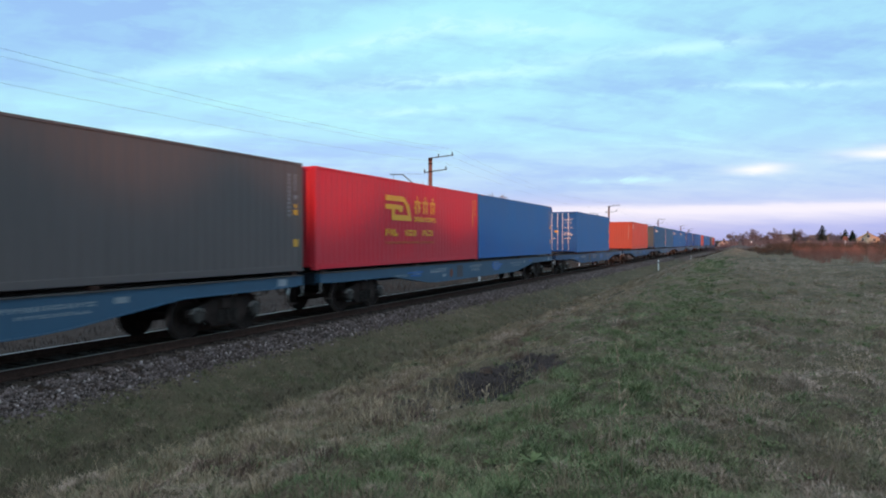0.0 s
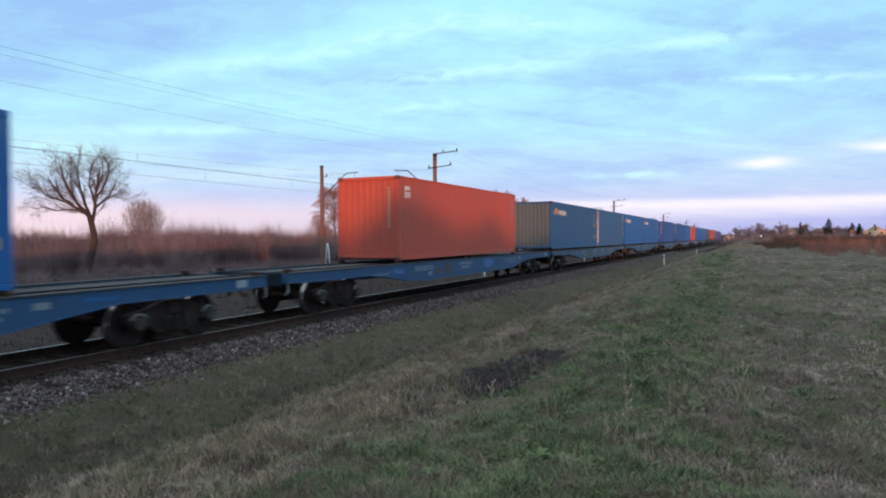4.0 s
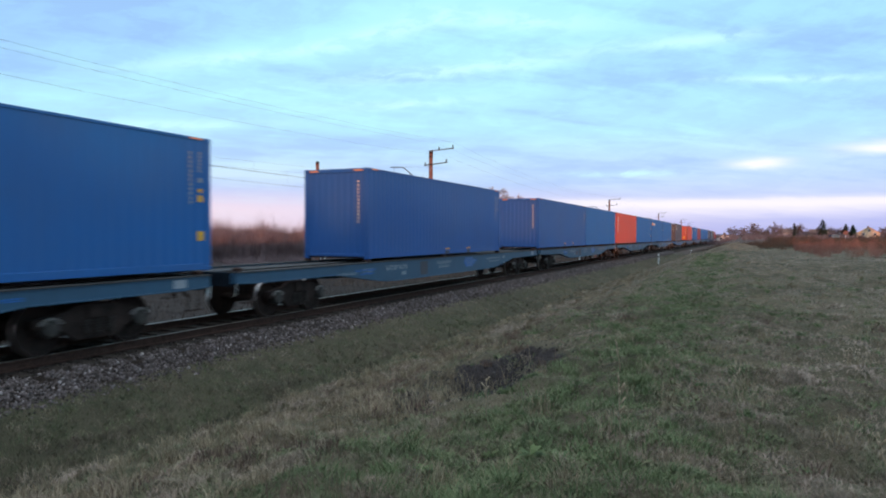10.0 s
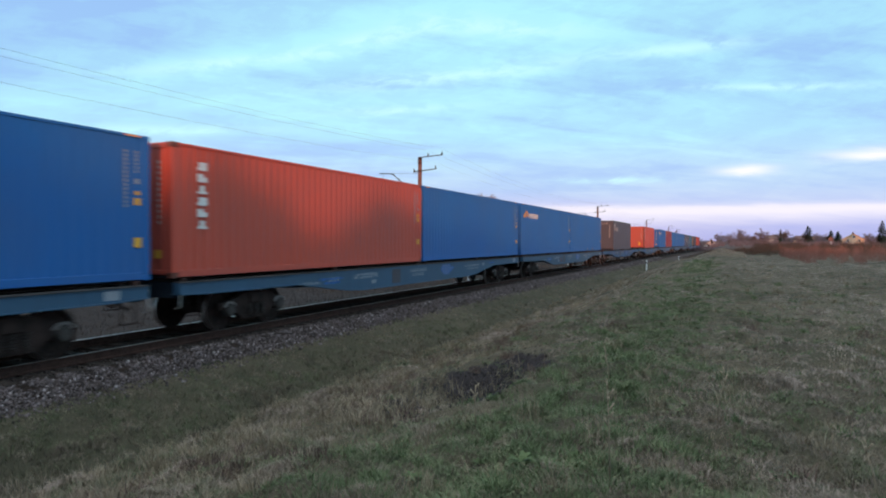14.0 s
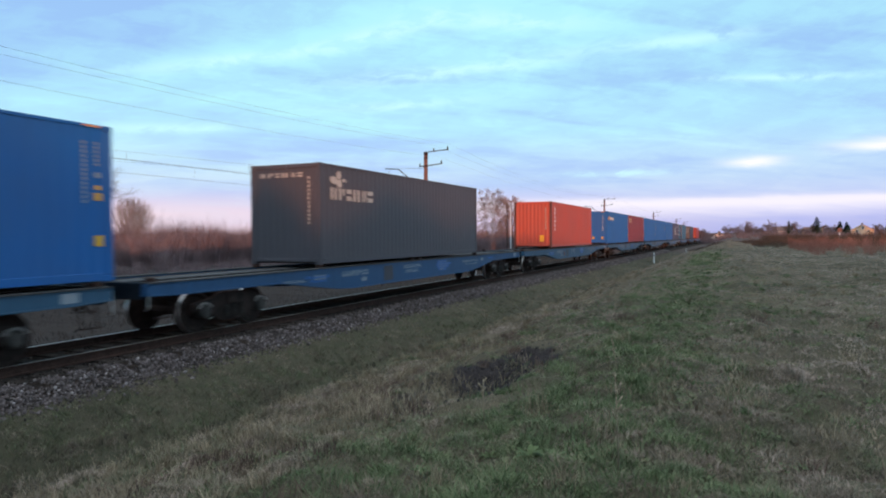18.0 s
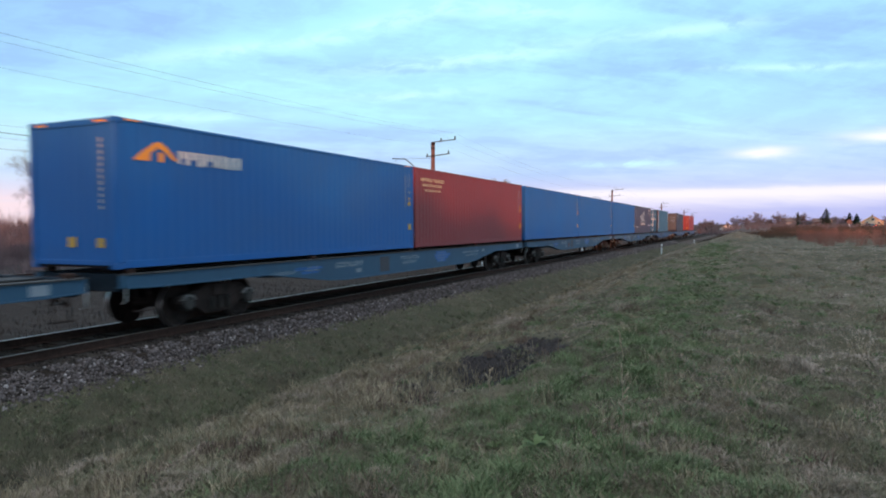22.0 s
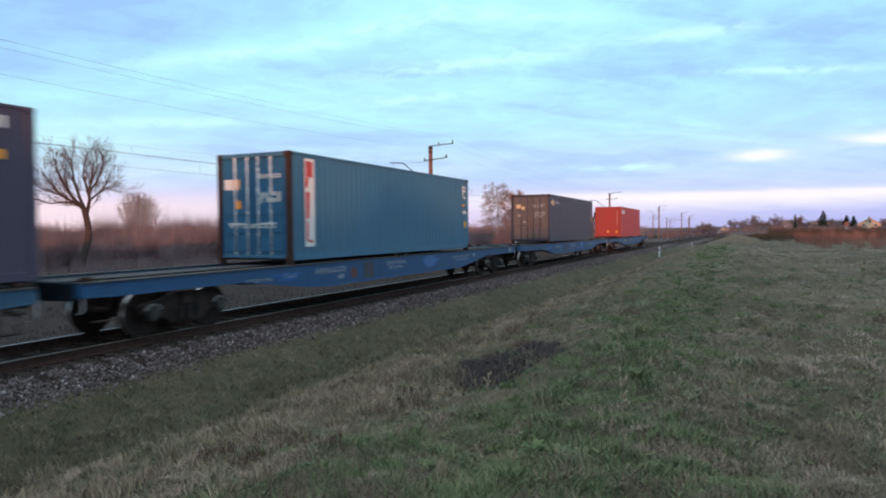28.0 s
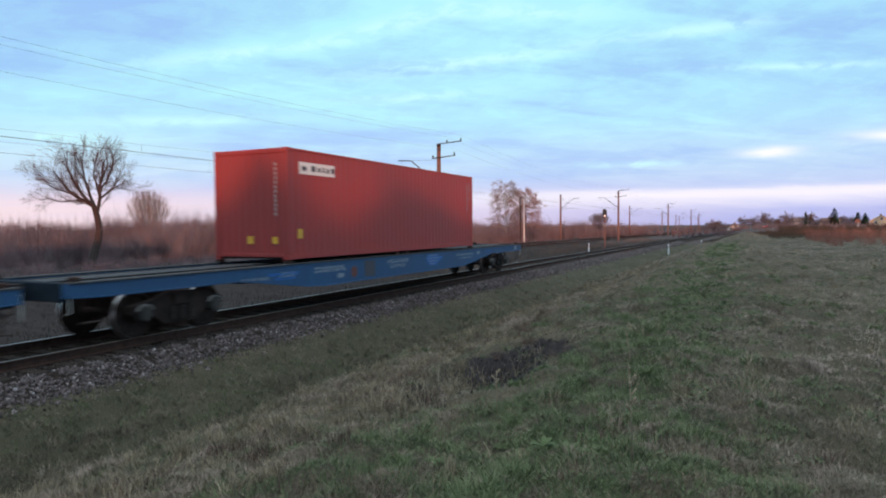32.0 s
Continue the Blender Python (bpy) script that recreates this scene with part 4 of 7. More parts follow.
    plate("end_plate", M["code"], [(11.12, 11.46, 1.00, 1.18)], "pale data plate")
    plate("dark_panel", M["dark_mark"], [(-2.58, -1.97, 0.66, 1.14)], "dark square data panel")
    sets = []
    for y in (-9.5, 9.5):
        _, two = bogie(w, y)
        sets += two
    return w, sets


def foot_step(s):
    bm = bmesh.new()
    for k in (-0.16, 0.16):
        tube([(s * 1.24, k, 0.98), (s * 1.24, k, 0.52)], [0.014, 0.014], 6, bm)
    return box(min(s * 1.18, s * 1.34), max(s * 1.18, s * 1.34), -0.2, 0.2, 0.50, 0.52, bm)


def coupler():
    """Automatic knuckle coupler on its shank, reaching +y."""
    bm = box(-0.08, 0.08, 0.0, 0.24, 0.96, 1.14, bevel=0.015)
    prism([(-0.20, 0.20), (0.19, 0.20), (0.24, 0.40), (0.06, 0.46), (0.0, 0.33), (-0.09, 0.42), (-0.24, 0.38)], "z", 0.88, 1.21, bm)
    return bm


def fan_logo(c, u, z, mat):
    """An orange sail-like sign."""
    bm = bmesh.new()
    for k, o in enumerate(([(0.0, 0.0), (0.26, 0.20), (0.50, 0.36), (0.68, 0.41), (0.56, 0.24), (0.42, 0.16), (0.40, 0.0)], [(0.66, 0.40), (0.86, 0.29), (1.10, 0.05), (0.98, 0.05), (0.80, 0.20), (0.60, 0.28)], [(0.62, 0.20), (0.76, 0.17), (0.74, 0.0), (0.62, 0.0)])):
        prism([(u + p, z + q) for p, q in o], "x", HALF - 0.004, HALF + 0.003 + 0.0006 * k, bm)
    part("emblem", bm, mat, c, "orange sail emblem")


def code_marks(c, m=None, end=1, rows=9, yellow=True):
    """Registration marks painted upright near the rear of the side panel."""
    m = M["code"] if m in (None, M["pale"], M["white"]) else m
    u = end * (LEN / 2 - 0.62)
    bars(c, m, stack(u, u + 0.062, 1.45, 2.60, rows + 3, gap=0.30) + stack(u + 0.26, u + 0.32, 2.14, 2.60, 6, gap=0.32) + [("side", u + 0.25, u + 0.36, 1.92, 2.02)], "code_mark", "unreadable upright code letters")
    if yellow:
        bars(c, M["yellow"], [("side", u + 0.23, u + 0.38, 1.50, 1.64), ("side", u + 0.25, u + 0.36, 1.70, 1.78), ("side", u + 0.22, u + 0.40, 0.66, 0.86)], "warning_label", "yellow warning labels")


LOAD = []   # (wagon number, slot, container)


def put(i, slot, c):
    LOAD.append((i, slot, c))
    return c


def front_marks(c, m, yellow=True):
    bars(c, M["pale"], stack(0.82, 0.88, 1.15, 2.55, 12, "front", 0.4), "code_mark", "upright code letters")
    if yellow:
        bars(c, M["yellow"], [("front", -0.10, 0.10, 0.42, 0.62), ("front", 0.72, 0.90, 0.42, 0.60)], "warning_label", "yellow warning labels")


def square_marks(c):
    """White squares and warning labels near the rear of a faded container."""
    u = LEN / 2 - 0.66
    bars(c, M["white"], stack(u, u + 0.14, 2.22, 2.62, 3) + stack(u + 0.20, u + 0.34, 2.34, 2.62, 2) + [("side", u + 0.16, u + 0.30, 2.06, 2.18), ("side", u + 0.06, u + 0.20, 1.44, 1.58), ("side", u + 0.25, u + 0.38, 1.44, 1.58)], "code_mark", "unreadable code marks")
    bars(c, M["amber"], [("side", u + 0.02, u + 0.22, 1.74, 1.84)], "warning_label")
    bars(c, M["yellow"], [("side", u + 0.18, u + 0.38, 0.86, 1.12)], "warning_label", "yellow warning label")


def red_sign(c, u0, u1, z0, z1):
    """A narrow white upright board with plain red blocks down one edge."""
    bars(c, M["white"], [("side", u0, u1, z0, z1)], "sign_board", "white upright sign")
    w, h = u1 - u0, z1 - z0
    bm = bmesh.new()
    for o in ([(0.10, 0.79), (0.74, 0.79), (0.82, 0.82), (0.82, 0.95), (0.72, 0.97), (0.10, 0.97)], [(0.04, 0.67), (0.26, 0.67), (0.44, 0.785), (0.10, 0.785)], [(0.10, 0.32), (0.40, 0.32), (0.52, 0.62), (0.10, 0.62)], [(0.12, 0.06), (0.34, 0.06), (0.34, 0.26), (0.22, 0.30), (0.12, 0.30)], [(0.36, 0.045), (0.80, 0.045), (0.80, 0.075), (0.36, 0.075)]):
        prism([(u0 + w * p, z0 + h * q) for p, q in o], "x", HALF + 0.0035, HALF + 0.006, bm)
    part("sign_shapes", bm, M["red_mark"], c, "plain red blocks on the sign")


def load_train():
    L2 = LEN / 2
    tips = M["amber"]

    def corner_tips(c):
        bars(c, tips, [("side", -L2 + 0.25, -L2 + 0.60, 2.847, 2.875), ("side", L2 - 0.60, L2 - 0.25, 2.847, 2.875), ("front", -1.0, -0.68, 2.805, 2.845), ("front", 0.68, 1.0, 2.805, 2.845)], "stripe", "amber height-warning stripes")

    c = put(0, 1, container(M["grey"], "weathered dark grey container on a flat wagon"))
    code_marks(c, None, 1, 8)
    c = put(1, 0, container(M["red"], "bright red container with a yellow emblem"))
    bm = bmesh.new()
    u = -L2 + 3.92
    for o in ([(0.0, 2.16), (1.25, 2.16), (1.25, 2.34), (0.0, 2.34)], [(1.25, 2.16), (1.42, 2.06), (1.62, 1.70), (1.90, 1.51), (1.66, 2.08), (1.25, 2.34)], [(0.42, 1.51), (1.90, 1.51), (1.62, 1.70), (0.42, 1.70)],
              [(0.0, 1.88), (0.95, 1.88), (0.95, 2.04), (0.0, 2.04)], [(0.42, 1.70), (0.62, 1.70), (0.62, 1.88), (0.42, 1.88)], [(0.95, 1.80), (1.15, 1.80), (1.25, 2.0), (0.95, 2.04)]):
        prism([(u + v, z) for v, z in o], "x", HALF - 0.004, HALF + 0.003, bm)
    part("emblem", bm, M["yellow"], c, "yellow emblem")
    cells = []
    for k in range(3):
        u = -L2 + 6.0 + 0.64 * k
        cells += [("side", u + 0.02, u + 0.52, 2.17, 2.24), ("side", u + 0.22, u + 0.31, 2.24, 2.42), ("side", u + 0.10, u + 0.19, 1.79, 2.17), ("side", u + 0.34, u + 0.43, 1.79, 2.17)]
        if k == 0:
            cells += [("side", u + 0.0, u + 0.16, 1.96, 2.03), ("side", u + 0.36, u + 0.54, 1.96, 2.03)]
    cells += letters(-L2 + 6.0, -L2 + 7.84, 1.49, 1.68, 12, gap=0.12, seed=3)
    cells += letters(-L2 + 3.92, -L2 + 4.83, 0.97, 1.22, 3, seed=4) + letters(-L2 + 5.34, -L2 + 6.23, 0.97, 1.22, 3, seed=5) + letters(-L2 + 6.69, -L2 + 7.58, 0.97, 1.22, 4, seed=6)
    bars(c, M["yellow"], cells, "lettering", "yellow lettering on the side")
    bars(c, M["darkgold"], letters(-L2 + 3.92, -L2 + 7.7, 0.71, 0.80, 26, seed=7), "small_lettering", "small faded lettering")
    code_marks(c, M["yellow"], 1, 7, False)
    c = put(1, 1, container(M["blue"], "plain bright blue container"))
    corner_tips(c)
    code_marks(c)
    c = put(2, 2, container(M["blue"], "bright blue container, grey locking rods on its doors", "front", M["zinc"]))
    bars(c, M["white"], letters(0.25, 0.95, 2.28, 2.36, 6, "door", seed=2) + letters(0.35, 0.85, 2.08, 2.14, 4, "door", seed=3) + letters(0.30, 0.95, 1.72, 1.80, 5, "door", seed=4) + letters(0.30, 0.95, 1.2, 1.42, 3, "door", seed=4) + [("door", -0.92, -0.62, 1.02, 1.45), ("door", -0.95, -0.8, 2.35, 2.45)], "door_lettering", "white unreadable door lettering")
    bars(c, M["yellow"], [("door", -0.42, -0.12, 1.42, 1.56)], "warning_label")
    code_marks(c)
    c = put(3, 2, container(M["orange"], "plain orange container with a small white emblem", castings=M["darkpost"]))
    bars(c, M["white"], [("side", -L2 + 0.46, -L2 + 0.84, 2.42, 2.56), ("side", -L2 + 0.46, -L2 + 0.60, 2.16, 2.38), ("side", -L2 + 0.66, -L2 + 0.84, 2.16, 2.36)], "emblem", "small white emblem")
    front_marks(c, M["pale"], False)
    code_marks(c, M["pale"], 1, 8, False)
    c = put(11, 2, container(M["orange"], "orange container with white upright lettering and a grimy corner post", castings=M["darkpost"], post=M["darkpost"]))
    bars(c, M["white"], glyphs(-L2 + 0.70, -L2 + 1.03, 1.03, 2.58, 6), "lettering", "white upright lettering")
    front_marks(c, M["pale"], False)
    bars(c, M["yellow"], [("front", 0.46, 0.72, 0.36, 0.76)], "warning_label", "yellow warning label")
    code_marks(c, M["pale"], 1, 8, False)
    for i, slot, m in ((4, 0, "steelblue"), (5, 0, "blue"), (5, 1, "blue"), (9, 0, "blue"), (12, 0, "blue")):
        c = put(i, slot, container(M[m], "blue container with an orange sail emblem") if m == "blue" else container(M[m], "weathered blue container with an orange sail emblem", castings=M["rust"], front=M["stained"]))
        fan_logo(c, -L2 + 0.42, 2.12, M["amber"])
        bars(c, M["white"], letters(-L2 + 1.55, -L2 + 3.45, 2.10, 2.40, 8, gap=0.15, seed=8), "lettering", "white lettering beside the emblem")
        code_marks(c)
        if m == "blue":
            front_marks(c, M["pale"])
            corner_tips(c)
    c = put(4, 1, container(M["faded"], "faded blue container with a white sign bearing red blocks"))
    red_sign(c, -L2 + 0.58, -L2 + 1.04, 0.28, 2.72)
    square_marks(c)
    for i, slot, m in ((6, 2, "deep"), (7, 0, "deep"), (7, 1, "blue"), (8, 1, "blue"), (9, 1, "blue"), (13, 0, "blue"), (13, 1, "blue"), (14, 0, "blue")):
        c = put(i, slot, container(M[m], "deep blue container with upright codes" if m == "deep" else "plain bright blue container with amber corner stripes"))
        code_marks(c, None, 1, 11, m != "deep")
        front_marks(c, M["pale"], False)
        corner_tips(c)
        if m == "deep" or (i, slot) == (9, 1):
            bars(c, M["amber"], [("side", L2 - 6.3, L2 - 5.9, 0.20, 0.25), ("side", L2 - 4.1, L2 - 3.7, 0.20, 0.25)], "lift_label", "amber lifting labels")
            # forklift pockets: flat dark patches painted in place of their shaded openings
            bars(c, M["dark_mark"], [("side", L2 - 6.3, L2 - 5.95, 0.03, 0.15), ("side", L2 - 4.1, L2 - 3.75, 0.03, 0.15)], "fork_pocket", "dark patches painted for the shade in forklift pockets")
    c = put(8, 0, container(M["orange"], "orange container with white upright lettering", castings=M["darkpost"]))
    bars(c, M["white"], glyphs(-L2 + 0.70, -L2 + 1.03, 1.03, 2.58, 6), "lettering", "white upright lettering")
    front_marks(c, M["pale"])
    code_marks(c)
    c = put(10, 2, container(M["brown"], "dark brown-grey container with pale lettering and emblem"))
    bm = bmesh.new()
    u, z = -L2 + 0.97, 2.46
    lathe([(0, 0.12), (0.007, 0.12)], "x", 18, bm, (HALF - 0.004, u + 0.02, z + 0.14))
    for o in ([(-0.46, 0.02), (-0.30, 0.10), (-0.12, 0.06), (-0.06, -0.12), (-0.26, -0.14), (-0.40, -0.08)], [(-0.10, 0.0), (0.12, 0.02), (0.20, -0.16), (0.02, -0.24), (-0.10, -0.16)], [(0.18, 0.02), (0.34, 0.06), (0.46, -0.06), (0.34, -0.02), (0.22, -0.06)]):
        prism([(u + p, z + q) for p, q in o], "x", HALF - 0.004, HALF + 0.003, bm)
    part("emblem", bm, M["pale"], c, "pale leaf-like emblem")
    bars(c, M["pale"], letters(-L2 + 0.56, -L2 + 3.09, 1.84, 2.22, 6, gap=0.28, seed=9), "lettering", "pale lettering under the emblem")
    bars(c, M["pale"], letters(-0.85, 0.75, 2.50, 2.64, 6, "front", gap=0.4, seed=9), "lettering")
    front_marks(c, M["pale"], False)
    c = put(12, 1, container(M["oxide"], "oxide red container with cream lettering"))
    cells = letters(-L2 + 0.48, -L2 + 1.45, 2.42, 2.55, 8, gap=0.2, seed=11) + letters(-L2 + 1.55, -L2 + 2.50, 2.42, 2.55, 9, gap=0.2, seed=12)
    cells += letters(-L2 + 0.60, -L2 + 2.30, 2.24, 2.34, 13, gap=0.15, seed=13) + letters(-L2 + 0.78, -L2 + 2.20, 2.06, 2.14, 10, gap=0.25, seed=14)
    bars(c, M["cream"], cells, "lettering", "cream-yellow lettering in three lines")
    code_marks(c)
    c = put(14, 1, container(M["maroon"], "dark maroon container with a white wing emblem"))
    bm = bmesh.new()
    strokes([[(-2.30, 1.72), (-1.99, 1.86), (-0.60, 2.07), (0.20, 2.22), (0.78, 2.36), (0.72, 2.22), (0.50, 2.09), (-0.40, 1.96)], [(0.10, 2.03), (0.52, 2.00), (0.44, 1.88), (-0.40, 1.78)], [(-0.30, 1.82), (0.14, 1.78), (0.02, 1.68), (-0.30, 1.62), (-1.2, 1.64), (-2.05, 1.64)], [(-1.90, 1.74), (-1.2, 1.80), (-0.75, 1.86)]], 0.06, bm)
    part("emblem", bm, M["white"], c, "white outlined wing emblem")
    part("painted_word", word_mesh("LOGISTICS", -2.15, 1.52, 1.19, 1.55, M["white"]), None, c, "white painted word")
    bars(c, M["white"], letters(-2.1, 1.05, 0.90, 1.07, 13, gap=0.25, seed=16) + letters(3.98, 5.66, 2.50, 2.70, 7, gap=0.2, seed=17) + letters(3.98, 4.55, 2.20, 2.34, 4, seed=18) + letters(3.42, 5.35, 0.80, 0.90, 18, gap=0.12, seed=19) + letters(-5.4, -3.6, 0.6, 0.72, 8, seed=20), "lettering", "white unreadable lettering")
    bars(c, M["white"], [("side", L2 - 1.0, L2 - 0.84, 2.0, 2.16)], "code_mark", "white code mark")
    bars(c, M["amber"], [("side", L2 - 0.74, L2 - 0.52, 2.0, 2.16)], "warning_label")
    code_marks(c, M["pale"], -1, 6, False)
    c = put(15, 2, container(M["teal"], "faded teal container with blue doors and grey locking rods", "front", M["zinc"], M["rust"], M["rust"], leaves=M["blue_door"]))
    red_sign(c, -L2 + 0.66, -L2 + 1.10, 0.37, 2.75)
    bars(c, M["white"], [("door", -0.98, -0.45, 1.92, 2.20)] + letters(0.20, 0.95, 2.20, 2.32, 6, "door", seed=5) + letters(0.25, 0.95, 1.55, 1.85, 4, "door", seed=6) + letters(-0.8, 0.8, 0.88, 1.0, 7, "door", seed=7), "door_lettering", "white and unreadable door labels")
    bars(c, M["amber"], [("door", -0.72, -0.46, 1.92, 2.20), ("door", -0.62, -0.42, 1.40, 1.62)], "warning_label")
    square_marks(c)
    c = put(16, 2, container(M["slate"], "dark slate-grey container with a pale emblem and closed doors", "front", None, M["rust"], leaves=M["sunlit_door"]))
    bm = bmesh.new()
    u, z = -L2 + 0.33, 2.18
    prism([(u + 0.55 * a, z + 0.1 + 0.8 * b) for a, b in ((0.0, 0.10), (0.25, 0.0), (0.75, 0.0), (1.0, -0.12), (1.2, 0.05), (1.0, 0.16), (1.2, 0.28), (0.85, 0.38), (0.45, 0.30), (0.1, 0.28))], "x", HALF - 0.004, HALF + 0.003, bm)
    part("emblem", bm, M["cream"], c, "pale animal-like emblem")
    bars(c, M["code"], letters(-L2 + 1.10, -L2 + 2.40, 2.33, 2.52, 7, gap=0.25, seed=21), "lettering", "pale lettering beside the emblem")
    bars(c, M["cream"], [("door", -0.90, -0.58, 2.06, 2.30), ("door", -0.62, -0.36, 1.98, 2.16)], "door_emblem", "pale cream door emblem")
    bars(c, M["code"], [("door", -0.80, -0.62, 1.55, 1.68), ("door", -0.45, -0.3, 1.15, 1.28)] + letters(0.2, 0.95, 2.10, 2.30, 4, "door", seed=22) + letters(0.3, 0.95, 1.48, 1.85, 3, "door", seed=23), "door_lettering", "pale door labels")
    code_marks(c, M["pale"], 1, 8, False)
    bars(c, M["amber"], [("side", L2 - 0.36, L2 - 0.24, 1.55, 1.68), ("side", L2 - 0.36, L2 - 0.22, 1.32, 1.46)], "warning_label")
    c = put(17, 2, container(M["scarlet"], "rusty red container with a white name plate", castings=M["scarlet"]))
    bars(c, M["white"], [("side", -L2 + 0.51, -L2 + 2.12, 2.24, 2.56)], "name_plate", "white name plate")
    bm = bmesh.new()
    for k, (a, b) in enumerate(((0.55, 0.80), (0.95, 1.20), (1.24, 1.42), (1.46, 1.62), (1.66, 1.84), (1.88, 2.08))):
        box(HALF + 0.0035, HALF + 0.006, -L2 + a + 0.08, -L2 + b + 0.02, 2.33, 2.45 + 0.03 * (k % 2), bm)
    part("name_bar", bm, M["dark_mark"], c)
    front_marks(c, M["pale"])
    bars(c, M["yellow"], [("side", -L2 + 0.42, -L2 + 0.62, 0.55, 0.80)], "warning_label", "yellow warning label")
    code_marks(c, M["pale"], 1, 8, False)


load_train()

WAGONS = []
STYLE = ["wagon_teal", "wagon_teal", "wagon_blue", "wagon_blue", "wagon_teal", "wagon_teal", "wagon_teal", "wagon_teal", "wagon_teal", "wagon_teal", "wagon_blue", "wagon_teal", "wagon_teal", "wagon_teal", "wagon_teal", "wagon_blue", "wagon_blue", "wagon_blue"]
TELL = {"wagon_teal": "dirty teal-blue flat container wagon with pale stencils", "wagon_blue": "blue flat container wagon with pale stencils"}
for i, style in enumerate(STYLE):
    WAGONS.append(wagon(M[style], TELL[style], i))


# ---- shade behind the camera: a hedge row between the low sun and the meadow ----
def stems_mesh(name, spots, heights, mat, seed, twigs=3, thick=0.012, lean=0.25, spread=0.35):
    """Upright bare stems with side twigs, as slim three-cornered blades."""
    r = np.random.default_rng(seed)
    n = len(spots)
    base = np.repeat(np.asarray(spots, float), twigs + 1, 0)
    h = np.repeat(np.asarray(heights, float), twigs + 1)
    first = np.tile(np.arange(twigs + 1) == 0, n)
    way = np.stack([r.normal(0, lean, len(h)), r.normal(0, lean, len(h)), np.ones(len(h))], 1)
    main = np.repeat(way[first], twigs + 1, 0)
    at = np.where(first, 0.0, r.uniform(0.15, 0.8, len(h)))
    start = base + main * (at * h)[:, None]
    side = np.stack([r.normal(0, spread, len(h)), r.normal(0, spread, len(h)), np.ones(len(h))], 1)
    length = np.where(first, h, h * r.uniform(0.25, 0.6, len(h)) * (1.05 - at))
    tip = start + np.where(first[:, None], main, side) * length[:, None]
    a = r.uniform(0, math.pi, len(h))
    w = np.where(first, thick, thick * 0.6)[:, None] * np.stack([np.cos(a), np.sin(a), 0 * a], 1)
    verts = np.concatenate([start - w, start + w, tip], 1).reshape(-1, 3)
    faces = np.arange(len(verts)).reshape(-1, 3)
    return raw(name, verts, faces, mat)


def hedge():
    """Dense uneven hedge of bare shrubs, square to the low sun."""
    r = np.random.default_rng(5)
    flat = Vector((sun_way.x, sun_way.y, 0)).normalized()
    along = Vector((-flat.y, flat.x, 0))
    n = 17000
    s = np.concatenate([r.uniform(-16, 14, 4000), r.uniform(-190, 150, n - 4000)])
    d = 66 + r.uniform(-3.0, 3.0, n)
    spots = np.array([[EYE[0] + flat.x * d[i] + along.x * s[i], EYE[1] + flat.y * d[i] + along.y * s[i], 0.3] for i in range(n)])
    # taller clumps and lower gaps along the row
    tops = np.interp(s, (-60, -14, -9.5, -6.2, -5.0, -3.9, -2.0, -0.2, 2.2, 3.6, 5.5, 20, 27, 38, 47, 90), (5.0, 5.7, 8.2, 7.6, 6.7, 8.2, 6.0, 7.9, 7.1, 7.6, 6.5, 6.6, 8.2, 8.6, 4.0, 3.4))
    tall = tops + np.array([0.5 * noise.noise((v * 0.33, 0, 7)) + 0.4 * noise.noise((v * 0.9, 0, 1)) for v in s])
    tall *= np.where(r.uniform(0, 1, n) < 0.8, r.uniform(0.72, 0.97, n), r.uniform(0.95, 1.06, n))
    me = stems_mesh("hedge", spots, tall, M["darkbrush"], 6, 5, 0.20, 0.03, 0.16)
    tagged(new("hedge", me), "tall uneven hedge of bare shrubs", "hedge", kind="stuff")


hedge()


# ---- masts and wires of the electrified line ----
NEAR_X, FAR_X, MAST_Y, SPAN = -10.6, -21.3, 47.1, 75.2


def insulator(x, z):
    return lathe([(z, 0.02), (z + 0.03, 0.055), (z + 0.08, 0.06), (z + 0.11, 0.035), (z + 0.14, 0.055), (z + 0.19, 0.045), (z + 0.24, 0.02)], "z", 10, None, (x, 0, 0))


